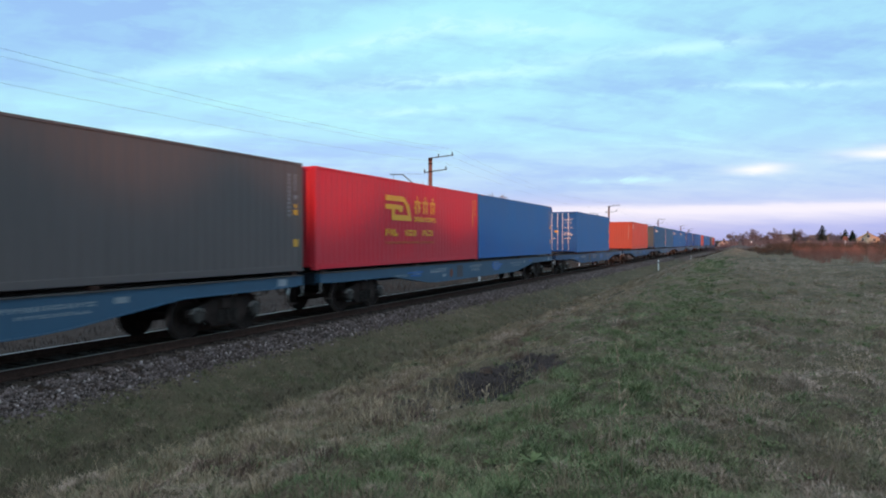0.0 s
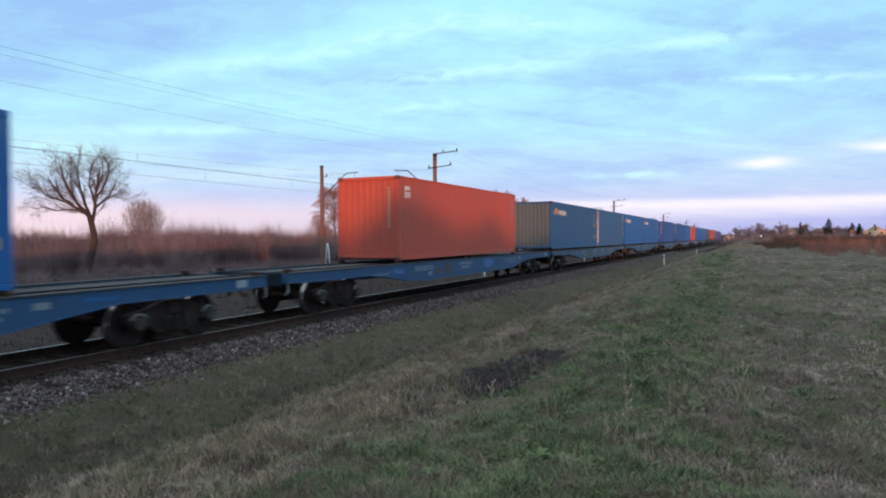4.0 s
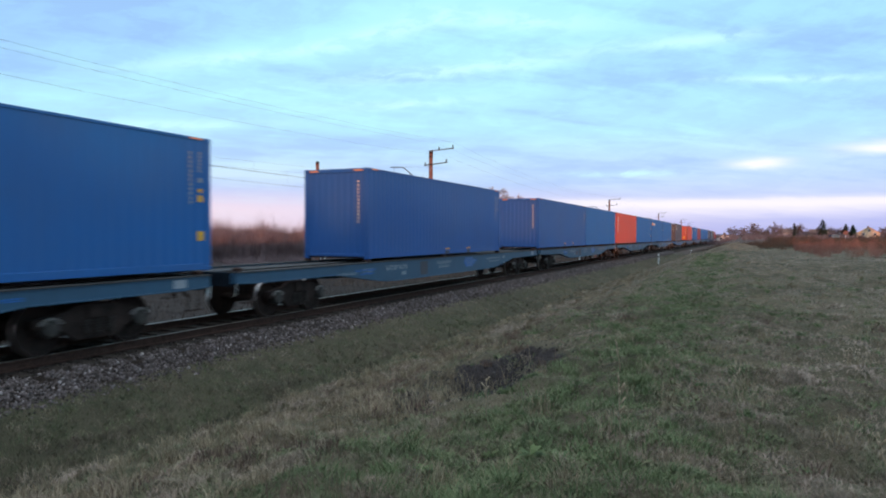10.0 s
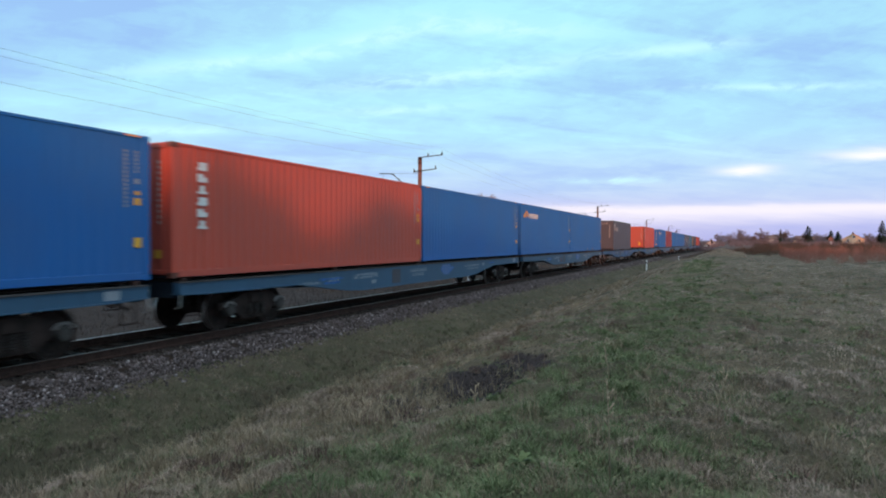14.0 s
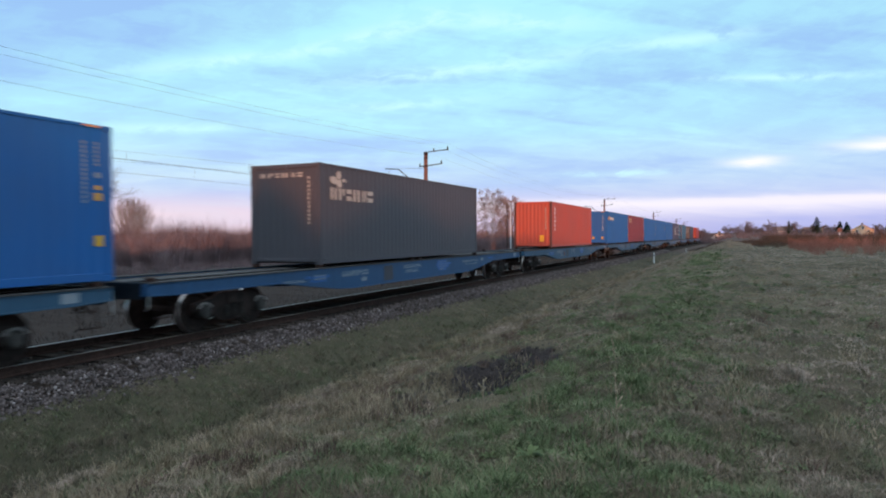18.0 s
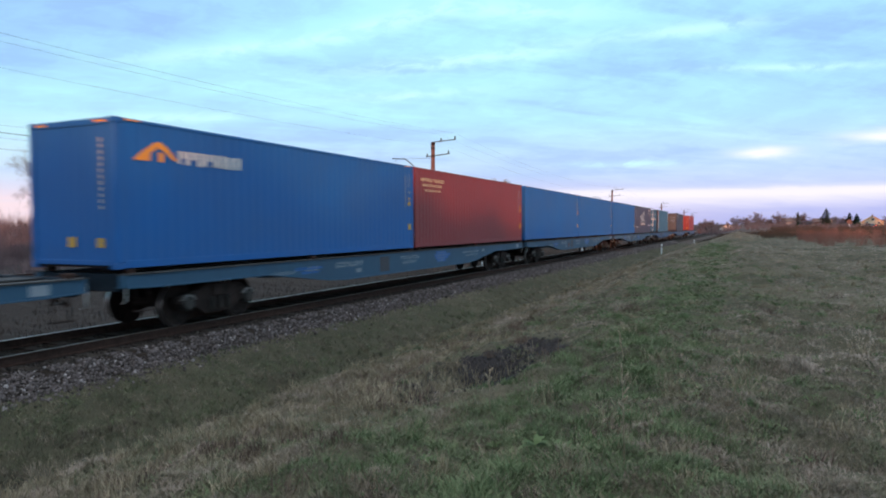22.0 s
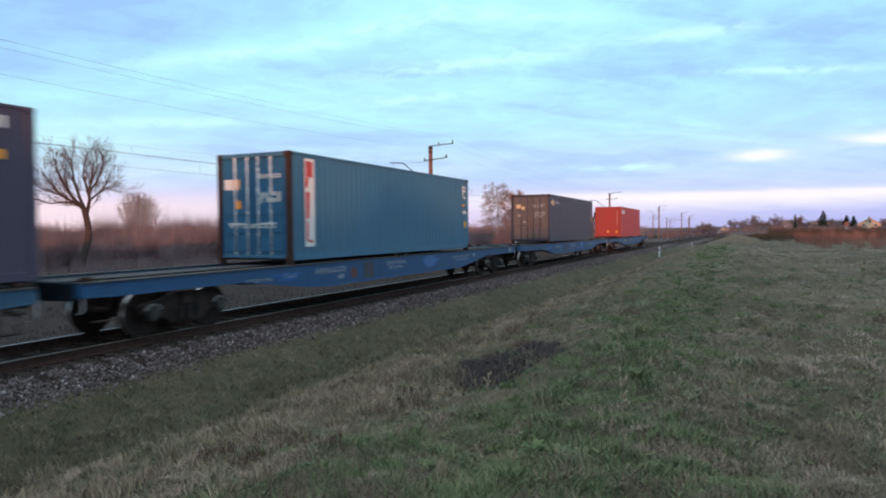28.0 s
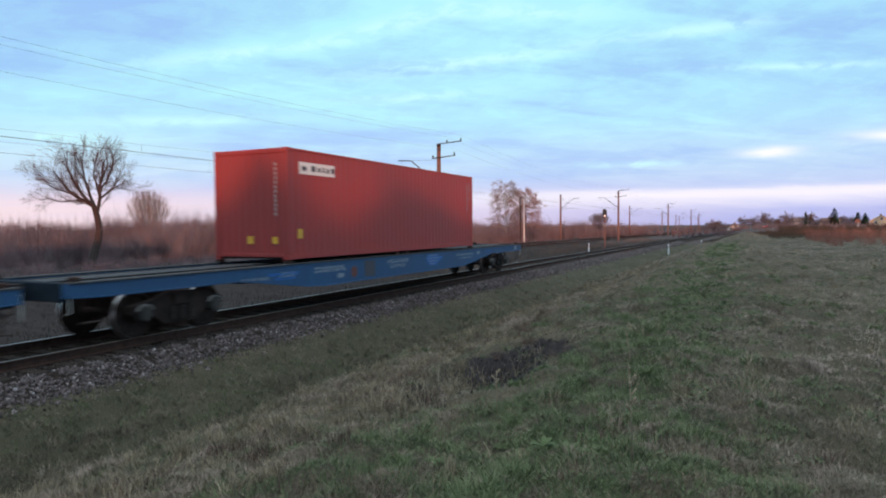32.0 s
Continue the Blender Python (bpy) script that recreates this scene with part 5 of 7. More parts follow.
def catenary_mast(sign, feeders):
    """Tapered concrete mast with an inclined bracket reaching sign * x, and cross arms for the feeder wires."""
    top = 8.80 if feeders else 8.40
    m = tagged(empty("catenary_mast"), "tapered concrete catenary mast with a steel bracket", "mast", "masts along the line")
    part("pole", lathe([(-0.8, 0.215), (0.0, 0.21), (top, 0.145), (top + 0.02, 0.13)], "z", 14), M["concrete"], m)
    part("bracket", tube([(sign * 0.12, 0, 5.80), (sign * 2.45, 0, 7.66), (sign * 3.62, 0, 7.72)], [0.05, 0.045, 0.04], 8), M["wire"], m)
    part("stay", tube([(sign * 0.12, 0, 7.62), (sign * 2.5, 0, 7.69)], [0.008, 0.008], 5), M["wire"], m)
    part("steady_arm", tube([(sign * 0.14, 0, 5.62), (sign * 2.1, 0, 5.92), (sign * 3.3, 0, 5.72)], [0.018, 0.018, 0.014], 5), M["wire"], m)
    part("hanger", tube([(sign * 3.3, 0, 7.70), (sign * 3.3, 0, 7.02)], [0.014, 0.014], 6), M["wire"], m)
    part("cap", lathe([(top - 0.16, 0.165), (top + 0.03, 0.160), (top + 0.05, 0.12)], "z", 14), M["iron"], m)
    if feeders:
        part("cross_arm", prism([(-0.16, top + 0.03), (1.95, top + 0.17), (1.95, top + 0.24), (-0.16, top + 0.10)], "y", -0.035, 0.035), M["wire"], m)
        part("cross_arm", prism([(-0.58, top - 1.08), (1.42, top - 0.90), (1.42, top - 0.83), (-0.58, top - 1.00)], "y", -0.035, 0.035), M["wire"], m)
        for x, z in ((0.70, top + 0.14), (1.88, top + 0.22), (1.34, top - 0.84), (-0.5, top - 1.02)):
            part("insulator", insulator(x, z), M["post_black"], m)
        for z in (top - 1.0, top - 0.38, 5.80):
            part("band", lathe([(z - 0.06, 0.172), (z + 0.06, 0.172)], "z", 14), M["iron"], m)
    else:
        part("cross_arm", box(-0.1, 0.55, -0.03, 0.03, top - 0.95, top - 0.90), M["wire"], m)
        part("insulator", insulator(0.5, top - 0.90), M["post_black"], m)
    return m


def masts():
    near, far = catenary_mast(-1, True), catenary_mast(1, False)
    for k in range(-1, 6):
        y = MAST_Y + SPAN * k
        turn = math.degrees(max(0, y - BEND_AT) / BEND_R)
        for ob, x in ((near, NEAR_X), (far, FAR_X)):
            m = pose(x + bend(y), y, fall(y) - (0.2 if ob is near else 0.15), random.uniform(-0.4, 0.4), random.uniform(-0.4, 0.4), turn)
            if k == -1:
                ob.matrix_basis = m
            else:
                copy_thing(ob, m)


masts()


def wire(name, x, z_mast, sag, label, y0=-1, y1=5, thick=0.012):
    """A wire slung from mast to mast."""
    pts = []
    for k in range(y0, y1):
        for j in range(12):
            u = j / 12
            y = MAST_Y + SPAN * (k + u)
            pts.append((x + bend(y), y, fall(y) + z_mast - 4 * sag * u * (1 - u)))
    ob = part(name, tube(pts, [thick] * len(pts), 5), M["wire"])
    return tagged(ob, label, "wire", "overhead wires", "structure")


def wires():
    for x, thick in ((-13.9, 0.013), (-18.0, 0.008)):
        wire("contact_wire", x, 5.74 if x > -15 else 5.58, 0.0, "dark overhead contact wire", thick=thick)
        wire("messenger_wire", x, 6.95, 0.95, "sagging messenger wire above the contact wire", thick=0.004)
        drop = tagged(empty("droppers"), "thin droppers between the overhead wires", "wire", kind="structure")
        for k in range(-1, 3):
            for j in range(1, 9):
                u = j / 9
                y = MAST_Y + SPAN * (k + u)
                z = 6.95 - 3.8 * u * (1 - u)
                part("dropper", tube([(x, y, fall(y) + (5.72 if x > -15 else 5.58)), (x, y, fall(y) + z)], [0.004, 0.004], 4), M["wire"], drop)
    for x, z, sag in ((-8.72, 9.28, 1.25), (-9.90, 9.20, 1.10), (-9.26, 8.22, 1.12)):
        wire("feeder_wire", x, z, sag, "sagging feeder wire on the mast arms", thick=0.0036)


wires()


# ---- lineside things ----
def marker_post(x, y, h):
    p = tagged(empty("marker_post", pose(x, y, ground_z(x, y) - 0.05)), "white lineside marker post with a black cap", "post", "marker posts")
    part("shaft", box(-0.06, 0.06, -0.06, 0.06, -0.3, h - 0.2, bevel=0.01), M["post_white"], p)
    part("cap", box(-0.065, 0.065, -0.065, 0.065, h - 0.34, h - 0.22, bevel=0.01), M["post_black"], p, "black band")
    part("head", box(-0.06, 0.06, -0.06, 0.06, h - 0.22, h, bevel=0.015), M["post_white"], p)


marker_post(4.0, 70.4, 1.15)
marker_post(4.0, 115.0, 0.75)
marker_post(-3.2, 66.5, 1.05)
marker_post(-5.2, 44.0, 1.0)


M["zinc_dull"] = surface("dull_zinc", (0.20, 0.17, 0.16), (0.30, 0.26, 0.24), 5, 0.7)


def light_signal():
    x, y = -3.15, 74.0
    s = tagged(empty("light_signal", pose(x, y, fall(y) - 0.45)), "lineside colour light signal showing orange on a slim mast", "signal")
    part("mast", lathe([(-0.3, 0.10), (0.0, 0.09), (4.0, 0.06)], "z", 12), M["concrete"], s)
    part("base", box(-0.2, 0.2, -0.2, 0.2, -0.3, 0.12, bevel=0.02), M["concrete"], s)
    part("ladder", tube([(0.22, 0.1, 0.1), (0.20, 0.1, 3.9)], [0.02, 0.02], 5), M["wire"], s)
    head = part("signal_head", prism([(-0.22, 3.55), (0.22, 3.55), (0.22, 4.35), (0.12, 4.5), (-0.12, 4.5), (-0.22, 4.35)], "y", -0.12, 0.06), M["post_black"], s, "black signal head")
    part("lamp", lathe([(-0.16, 0.09), (-0.12, 0.09)], "y", 14, None, (0, 0, 4.15)), M["post_black"], head)
    part("lamp", lathe([(-0.15, 0.085), (-0.115, 0.085)], "y", 14, None, (0, 0, 3.80)), emit("signal_glow", (1.0, 0.62, 0.46), 5.0), head, "glowing orange lamp")
    for z in (3.80, 4.15):
        part("hood", tube([(0, -0.12, z + 0.11), (0, -0.32, z + 0.10)], [0.10, 0.11], 10), M["post_black"], head)
    part("relay_box", box(-0.14, 0.14, -0.13, 0.13, 2.55, 2.85, bevel=0.02), M["zinc_dull"], s)


light_signal()


def stake_frame(x, y, h):
    """A small white frame of two leaning stakes and a bar, at the foot of a mast."""
    p = tagged(empty("stake_frame", pose(x, y, ground_z(x, y), 0, 0, 40)), "small white frame of leaning stakes beside a mast", "stakes")
    for k in (-1, 1):
        part("stake", tube([(k * 0.24, 0, -0.1), (k * 0.02, 0, h)], [0.045, 0.04], 6), M["post_white"], p)
    part("crossbar", tube([(-0.14, 0, h * 0.42), (0.14, 0, h * 0.42)], [0.03, 0.03], 6), M["post_white"], p)


stake_frame(-20.95, 47.35, 2.1)


def plain_pole(x, y, h, mat, label, r=0.13):
    p = tagged(empty("pole", pose(x, y, ground_z(x, y) - 0.1)), label, "pole")
    part("shaft", lathe([(-0.2, r), (h * 0.5, r * 0.85), (h, r * 0.65), (h + 0.03, r * 0.5)], "z", 10), mat, p)
    part("cap", lathe([(h + 0.03, r * 0.75), (h + 0.10, r * 0.4)], "z", 10), M["iron"], p)


plain_pole(-24.6, 108.6, 8.0, M["bark"], "dark brown wooden pole beside the line")
plain_pole(-23.6, 107.5, 7.6, M["post_white"], "slim white-painted pole beside the line", 0.10)


# ---- distance: houses, road, trees ----
M["plaster"] = surface("cream_plaster", (0.62, 0.44, 0.29), (0.70, 0.51, 0.34), 0.8, 0.9)
M["pinkwall"] = surface("pale_wall", (0.55, 0.48, 0.44), (0.65, 0.57, 0.52), 0.8, 0.9)
M["rooftile"] = surface("dark_roof", (0.10, 0.06, 0.05), (0.17, 0.10, 0.08), 1.5, 0.85)
M["rooflight"] = surface("ochre_roof", (0.46, 0.27, 0.15), (0.54, 0.33, 0.19), 1.5, 0.85)
m_glass, n_glass = material("window_glass")
finish(n_glass, (0.03, 0.035, 0.04, 1), 0.08, 0.0, None, spec=0.6)
M["glass"] = m_glass


def house(x, y, w, d, eaves, ridge, turn, wall, roof, label):
    """A gabled house, its gable facing -y."""
    hs = tagged(empty("house", pose(x, y, ground_z(x, y) - 0.1, 0, 0, turn)), label, "house", "houses beyond the meadow")
    body = part("wall", prism([(-w / 2, 0), (w / 2, 0), (w / 2, eaves), (0, ridge - 0.12), (-w / 2, eaves)], "y", -d / 2, d / 2), wall, hs)
    for s in (-1, 1):
        a = Vector((s * (w / 2 + 0.45), eaves - 0.3))
        b = Vector((0, ridge))
        n = Vector((ridge - eaves + 0.3, s * (w / 2 + 0.45))).normalized() * 0.16
        part("roof", prism([(a.x, a.y), (b.x, b.y), (b.x, b.y + 0.18), (a.x, a.y + 0.18)], "y", -d / 2 - 0.4, d / 2 + 0.4), roof, hs)
    part("chimney", box(-0.3, 0.3, 0.5, 1.1, ridge - 0.8, ridge + 0.8, bevel=0.03), M["rooftile"], hs)
    for x0, z0 in ((-w * 0.27, 1.0), (w * 0.27, 1.0), (0.0, eaves + 0.4)):
        win = part("window", box(x0 - 0.55, x0 + 0.55, -d / 2 - 0.04, -d / 2 + 0.1, z0, z0 + 1.3, bevel=0.02), M["post_white"], hs)
        part("pane", box(x0 - 0.46, x0 - 0.03, -d / 2 - 0.055, -d / 2 - 0.03, z0 + 0.1, z0 + 1.2), M["glass"], win)
        part("pane", box(x0 + 0.03, x0 + 0.46, -d / 2 - 0.055, -d / 2 - 0.03, z0 + 0.1, z0 + 1.2), M["glass"], win)


def far_spot(az, dist):
    """A place az degrees to the right of +Y from the camera."""
    return EYE[0] + dist * math.sin(radians(az)), EYE[1] + dist * math.cos(radians(az))


house(*far_spot(8.15, 350), 8.0, 9.0, 2.2, 4.6, -4, M["plaster"], M["rooflight"], "cream house with a gabled ochre roof")
house(*far_spot(-1.55, 330), 6.0, 8, 1.8, 3.6, 6, M["pinkwall"], M["rooftile"], "small pale house with a steep gable")
house(*far_spot(3.0, 420), 11, 9, 2.6, 4.6, 80, M["pinkwall"], M["rooftile"], "low pale house behind trees")
house(*far_spot(5.0, 450), 10, 9, 2.4, 4.4, 70, M["plaster"], M["rooftile"], "low house behind trees")


def branch_segs(r, p, d, length, radius, depth, out, spread=0.6, up=0.1, kids=6, droop=0.0):
    """Grows a bare branch, bending a little at each step, with side shoots along it, as a list of segments."""
    n = 6 if depth > 1 else 4 if depth else 3
    way = d.copy()
    kid = [r.uniform(0.22, 1.0) for _ in range(kids)] if depth else []
    for i in range(n):
        way = (way + Vector((r.gauss(0, 0.13), r.gauss(0, 0.13), r.gauss(0, 0.09) + up * 0.5 - droop * (3 - depth) * 0.25))).normalized()
        q = p + way * (length / n)
        k0, k1 = 1 - 0.75 * i / n, 1 - 0.75 * (i + 1) / n
        out.append((p, q, radius * k0, radius * k1, depth))
        for u in kid:
            if i / n < u <= (i + 1) / n:
                side = way.cross(Vector((r.gauss(0, 1), r.gauss(0, 1), r.gauss(0, 1)))).normalized()
                branch_segs(r, p.lerp(q, u * n - i), (way + side * spread * r.uniform(0.6, 1.3)).normalized(), length * (0.62 - 0.22 * u) * r.uniform(0.7, 1.15), radius * (k0 * 0.55), depth - 1, out, spread, up, kids, droop)
        p = q


def seg_mesh(name, segs, mat, sides=4, least=0.0):
    n = len(segs)
    a = np.array([s[0][:] for s in segs])
    b = np.array([s[1][:] for s in segs])
    ra, rb = np.maximum(least, np.array([s[2] for s in segs])), np.maximum(least * 0.6, np.array([s[3] for s in segs]))
    d = b - a
    d /= np.linalg.norm(d, axis=1)[:, None]
    ref = np.where(np.abs(d[:, 2:3]) > 0.9, [[1.0, 0, 0]], [[0, 0, 1.0]])
    u = np.cross(d, ref)
    u /= np.linalg.norm(u, axis=1)[:, None]
    v = np.cross(d, u)
    rows = []
    for c, rr in ((a, ra), (b, rb)):
        for k in range(sides):
            t = 2 * math.pi * k / sides
            rows.append(c + (u * math.cos(t) + v * math.sin(t)) * rr[:, None])
    verts = np.stack(rows, 1).reshape(-1, 3)
    base = (np.arange(n) * 2 * sides)[:, None]
    faces = np.concatenate([base + np.array([[k, (k + 1) % sides, sides + (k + 1) % sides, sides + k]]) for k in range(sides)])
    return raw(name, verts, faces, mat, True)


def bare_tree(x, y, z, seed, trunk, limbs, radius, length, label, bark, twig, spread=0.6, up=0.1, kids=6, lean=(0, 0), least=0.005, droop=0.0, depth=3, name="tree"):
    """A leafless tree: trunk and limbs in one part, the fine twigs in another."""
    r = random.Random(seed)
    t = tagged(empty(name, pose(x, y, z if x > 0 else ground_z(x, y) - 0.05)), label, "tree")
    p = Vector((0, 0, -0.2))
    way = Vector((lean[0], lean[1], 1)).normalized()
    big = []
    for i in range(5):
        q = p + (way + Vector((r.gauss(0, 0.07), r.gauss(0, 0.07), 0))) * (trunk / 5)
        big.append((p, q, radius * (1.3 - 0.11 * i), radius * (1.19 - 0.11 * i), 9))
        p = q
    out = []
    for d in limbs:
        branch_segs(r, p, Vector(d).normalized(), length * r.uniform(0.85, 1.1), radius * 0.55, depth, out, spread, up, kids, droop)
    big += [s for s in out if s[4] == depth]
    part("trunk", seg_mesh("trunk", big, bark, 7, 0.012), None, t)
    part("crown", seg_mesh("crown", [s for s in out if s[4] < depth], twig, 3, least), None, t, "bare fine twigs")
    return t


ROUND = [(-0.5, 0, 1), (0.4, 0.2, 1), (0.1, -0.4, 1.2), (-0.2, 0.4, 1.1), (0.8, 0, 0.8), (-0.8, 0.1, 0.8), (0, 0, 1.3), (0.2, 0.7, 0.8)]
UPRIGHT = [(-0.25, 0, 1), (0.25, 0.1, 1), (0.05, -0.25, 1.2), (-0.1, 0.25, 1.1), (0.4, 0, 1), (-0.4, 0.1, 1), (0, 0, 1.3)]
def willow(x, y, z, seed):
    """An old willow: a trunk that leans and bends, long limbs thrown out to one side, fine drooping shoots."""
    r = random.Random(seed)
    t = tagged(empty("willow_tree", pose(x, y, z)), "leaning bare willow with a wide spreading crown", "tree")
    side, deep = Vector((0.60, 0.80, 0)), Vector((-0.80, 0.60, 0))
    big, out = [], []

    def place(u, h, d=0.0):
        return side * u + deep * d + Vector((0, 0, h))

    def run_along(points, r0, r1):
        """A limb through its points; returns the way at each step."""
        n = len(points) - 1
        for i in range(n):
            big.append((points[i], points[i + 1], r0 + (r1 - r0) * i / n, r0 + (r1 - r0) * (i + 1) / n, 9))

    run_along([place(-0.45, -0.2), place(-0.30, 0.9), place(0.0, 2.0), place(0.10, 2.8), place(0.02, 3.5), place(-0.16, 4.3)], 0.30, 0.19)
    limbs = (
        ((-0.15, 4.6), (-1.0, 5.2), (-2.2, 5.9), (-3.2, 7.1), (-3.9, 8.2), 0.13, 0.3),
        ((-0.15, 4.65), (-1.2, 5.7), (-2.0, 7.0), (-2.5, 8.2), (-2.7, 9.2), 0.13, -0.9),
        ((-0.9, 5.15), (-1.9, 5.3), (-3.2, 5.15), (-4.3, 5.5), (-5.1, 5.3), 0.07, 0.6),
        ((-2.2, 5.9), (-3.1, 6.2), (-4.0, 6.5), (-4.6, 7.2), (-5.0, 7.6), 0.07, -0.4),
        ((-0.05, 4.4), (-0.6, 5.8), (-1.0, 7.2), (-1.2, 8.4), (-1.2, 9.6), 0.12, 0.9),
        ((0.05, 4.2), (0.35, 5.4), (0.4, 6.6), (0.7, 7.9), (0.9, 9.3), 0.13, -0.3),
        ((0.38, 5.6), (0.1, 6.6), (-0.2, 7.8), (-0.1, 8.8), (0.1, 9.6), 0.08, 1.0),
        ((0.45, 6.4), (1.1, 7.1), (1.7, 8.2), (1.9, 9.0), (1.9, 9.6), 0.08, -0.8),
        ((0.40, 5.5), (1.2, 6.1), (1.9, 6.6), (2.4, 7.4), (2.7, 8.2), 0.07, 0.5),
        ((0.40, 5.4), (1.2, 6.0), (1.9, 6.4), (2.7, 6.5), (3.4, 6.3), 0.045, -0.5),
        ((-1.2, 5.7), (-1.7, 6.8), (-1.9, 7.8), (-1.8, 8.7), (-1.9, 9.4), 0.07, 1.2),
        ((0.5, 7.0), (0.9, 7.8), (1.2, 8.4), (1.3, 9.0), (1.2, 9.7), 0.06, 0.8))
    for *way, rad, d in limbs:
        pts = [place(-0.02 + (0.68 if u < 0 else 0.58) * u, 4.15 + 0.74 * (h - 4.4), d * k / 4 * 1.3) for k, (u, h) in enumerate(way)]
        run_along(pts, rad, rad * 0.25)
        for i in range(1, 5):
            a, b = pts[i - 1], pts[i]
            for k in range(6 if i > 1 else 2):
                at = a.lerp(b, r.uniform(0.1, 1.0))
                off = (b - a).normalized() + Vector((r.gauss(0, 0.45), r.gauss(0, 0.45), r.gauss(0.15, 0.35)))
                branch_segs(r, at, off.normalized(), r.uniform(0.8, 1.6), rad * (0.40 - 0.06 * i), 2, out, 0.60, 0.05, 7, 0.04)
    part("trunk", seg_mesh("trunk", big, M["bark"], 9, 0.012), None, t)
    part("crown", seg_mesh("crown", out, M["willowtwig"], 3, 0.0030), None, t, "bare fine twigs")


def fan_tree(x, y, z, seed, tall, wide, stems, label, bark, twig, least):
    """A pollard: a short bole and a dome of many straight stems."""
    r = random.Random(seed)
    t = tagged(empty("pollard_tree", pose(x, y, z)), label, "tree")
    big, out = [(Vector((0, 0, -0.2)), Vector((0, 0, tall * 0.22)), 0.30, 0.24, 9)], []
    for k in range(stems):
        a, q = k * 2.4, ((k + 0.5) / stems) ** 0.5
        tip = Vector((math.cos(a) * q * wide, math.sin(a) * q * wide, tall * (0.60 + 0.40 * (1 - q * q) ** 0.5)))
        foot = Vector((0, 0, tall * r.uniform(0.12, 0.24)))
        mid = foot.lerp(tip, 0.5) + Vector((r.gauss(0, 0.08), r.gauss(0, 0.08), -0.12 * q))
        big += [(foot, mid, 0.05, 0.032, 9), (mid, tip, 0.032, 0.008, 9)]
        for u in (0.35, 0.5, 0.6, 0.7, 0.8, 0.9):
            at = foot.lerp(tip, u)
            d = (tip - foot).normalized() + Vector((r.gauss(0, 0.25), r.gauss(0, 0.25), 0.25))
            branch_segs(r, at, d.normalized(), (tip - at).length * r.uniform(0.6, 0.95) + 0.25, 0.012, 1, out, 0.4, 0.08, 5)
    part("trunk", seg_mesh("trunk", big, bark, 5, 0.010), None, t)
    part("crown", seg_mesh("crown", out, twig, 3, least), None, t, "bare upright shoots")


willow(-30.2, 32.0, -0.6, 11)
fan_tree(-48.6, 52.2, -0.6, 21, 6.9, 2.4, 54, "round-headed pollard above the scrub", M["birch"], M["paletwig"], 0.006)


def russet_birch(x, y, seed, tall, wide, bark, twig, label, fine=0.011):
    """A birch whose crown is egg-shaped: limbs all along a leader, their twigs drooping."""
    r = random.Random(seed)
    t = tagged(empty("birch_tree", pose(x, y, ground_z(x, y) - 0.05)), label, "tree")
    big, out, p = [], [], Vector((0, 0, -0.2))
    for i in range(14):
        q = Vector((r.gauss(0, 0.06), r.gauss(0, 0.06), (i + 1) * tall * 0.94 / 14))
        big.append((p, q, 0.11 * (1 - i / 15), 0.11 * (1 - (i + 1) / 15), 9))
        p = q
    for k in range(64):
        u = 0.24 + 0.72 * (k + 0.5) / 64
        a = k * 2.4 + r.uniform(-0.4, 0.4)
        reach = wide * (1.0 - max(0.0, (u - 0.42) / 0.58) ** 2.2) ** 0.5 * r.uniform(0.75, 1.05)
        branch_segs(r, Vector((0, 0, tall * (u - 0.10))), Vector((math.cos(a), math.sin(a), 0.75)).normalized(), reach * 1.05, 0.035, 2, out, 0.62, 0.02, 9, 0.30)
    big += [s for s in out if s[4] == 2]
    part("trunk", seg_mesh("trunk", big, bark, 6, 0.010), None, t)
    part("crown", seg_mesh("crown", [s for s in out if s[4] < 2], twig, 3, fine), None, t, "fine bare twigs")


russet_birch(-35.2, 69.4, 31, 9.9, 3.0, M["bark"], M["redtwig"], "russet birch with an egg-shaped drooping crown", 0.017)
bare_tree(-26.5, 75.0, -0.6, 41, 1.6, ROUND[:5], 0.14, 5.6, "slim bare pale-barked tree", M["birch"], M["paletwig"], 0.5, 0.12, 8, (0, 0), 0.008)
bare_tree(-27.4, 76.0, -0.6, 43, 2.4, UPRIGHT[:5], 0.09, 2.6, "slim bare tree in the scrub", M["birch"], M["twig"], 0.5, 0.12, 7, (0, 0), 0.008)
russet_birch(-32.8, 124.0, 51, 12.8, 3.7, M["birch"], M["paletwig"], "tall pale birch with a fine bare crown", 0.013)
russet_birch(-29.8, 127.0, 61, 11.2, 3.4, M["bark"], M["redtwig"], "dense russet birch behind the poles", 0.016)
fan_tree(-30.6, 200.0, -1.4, 71, 7.0, 3.6, 46, "low round-headed bare tree far along the line", M["bark"], M["hazetwig"], 0.016)


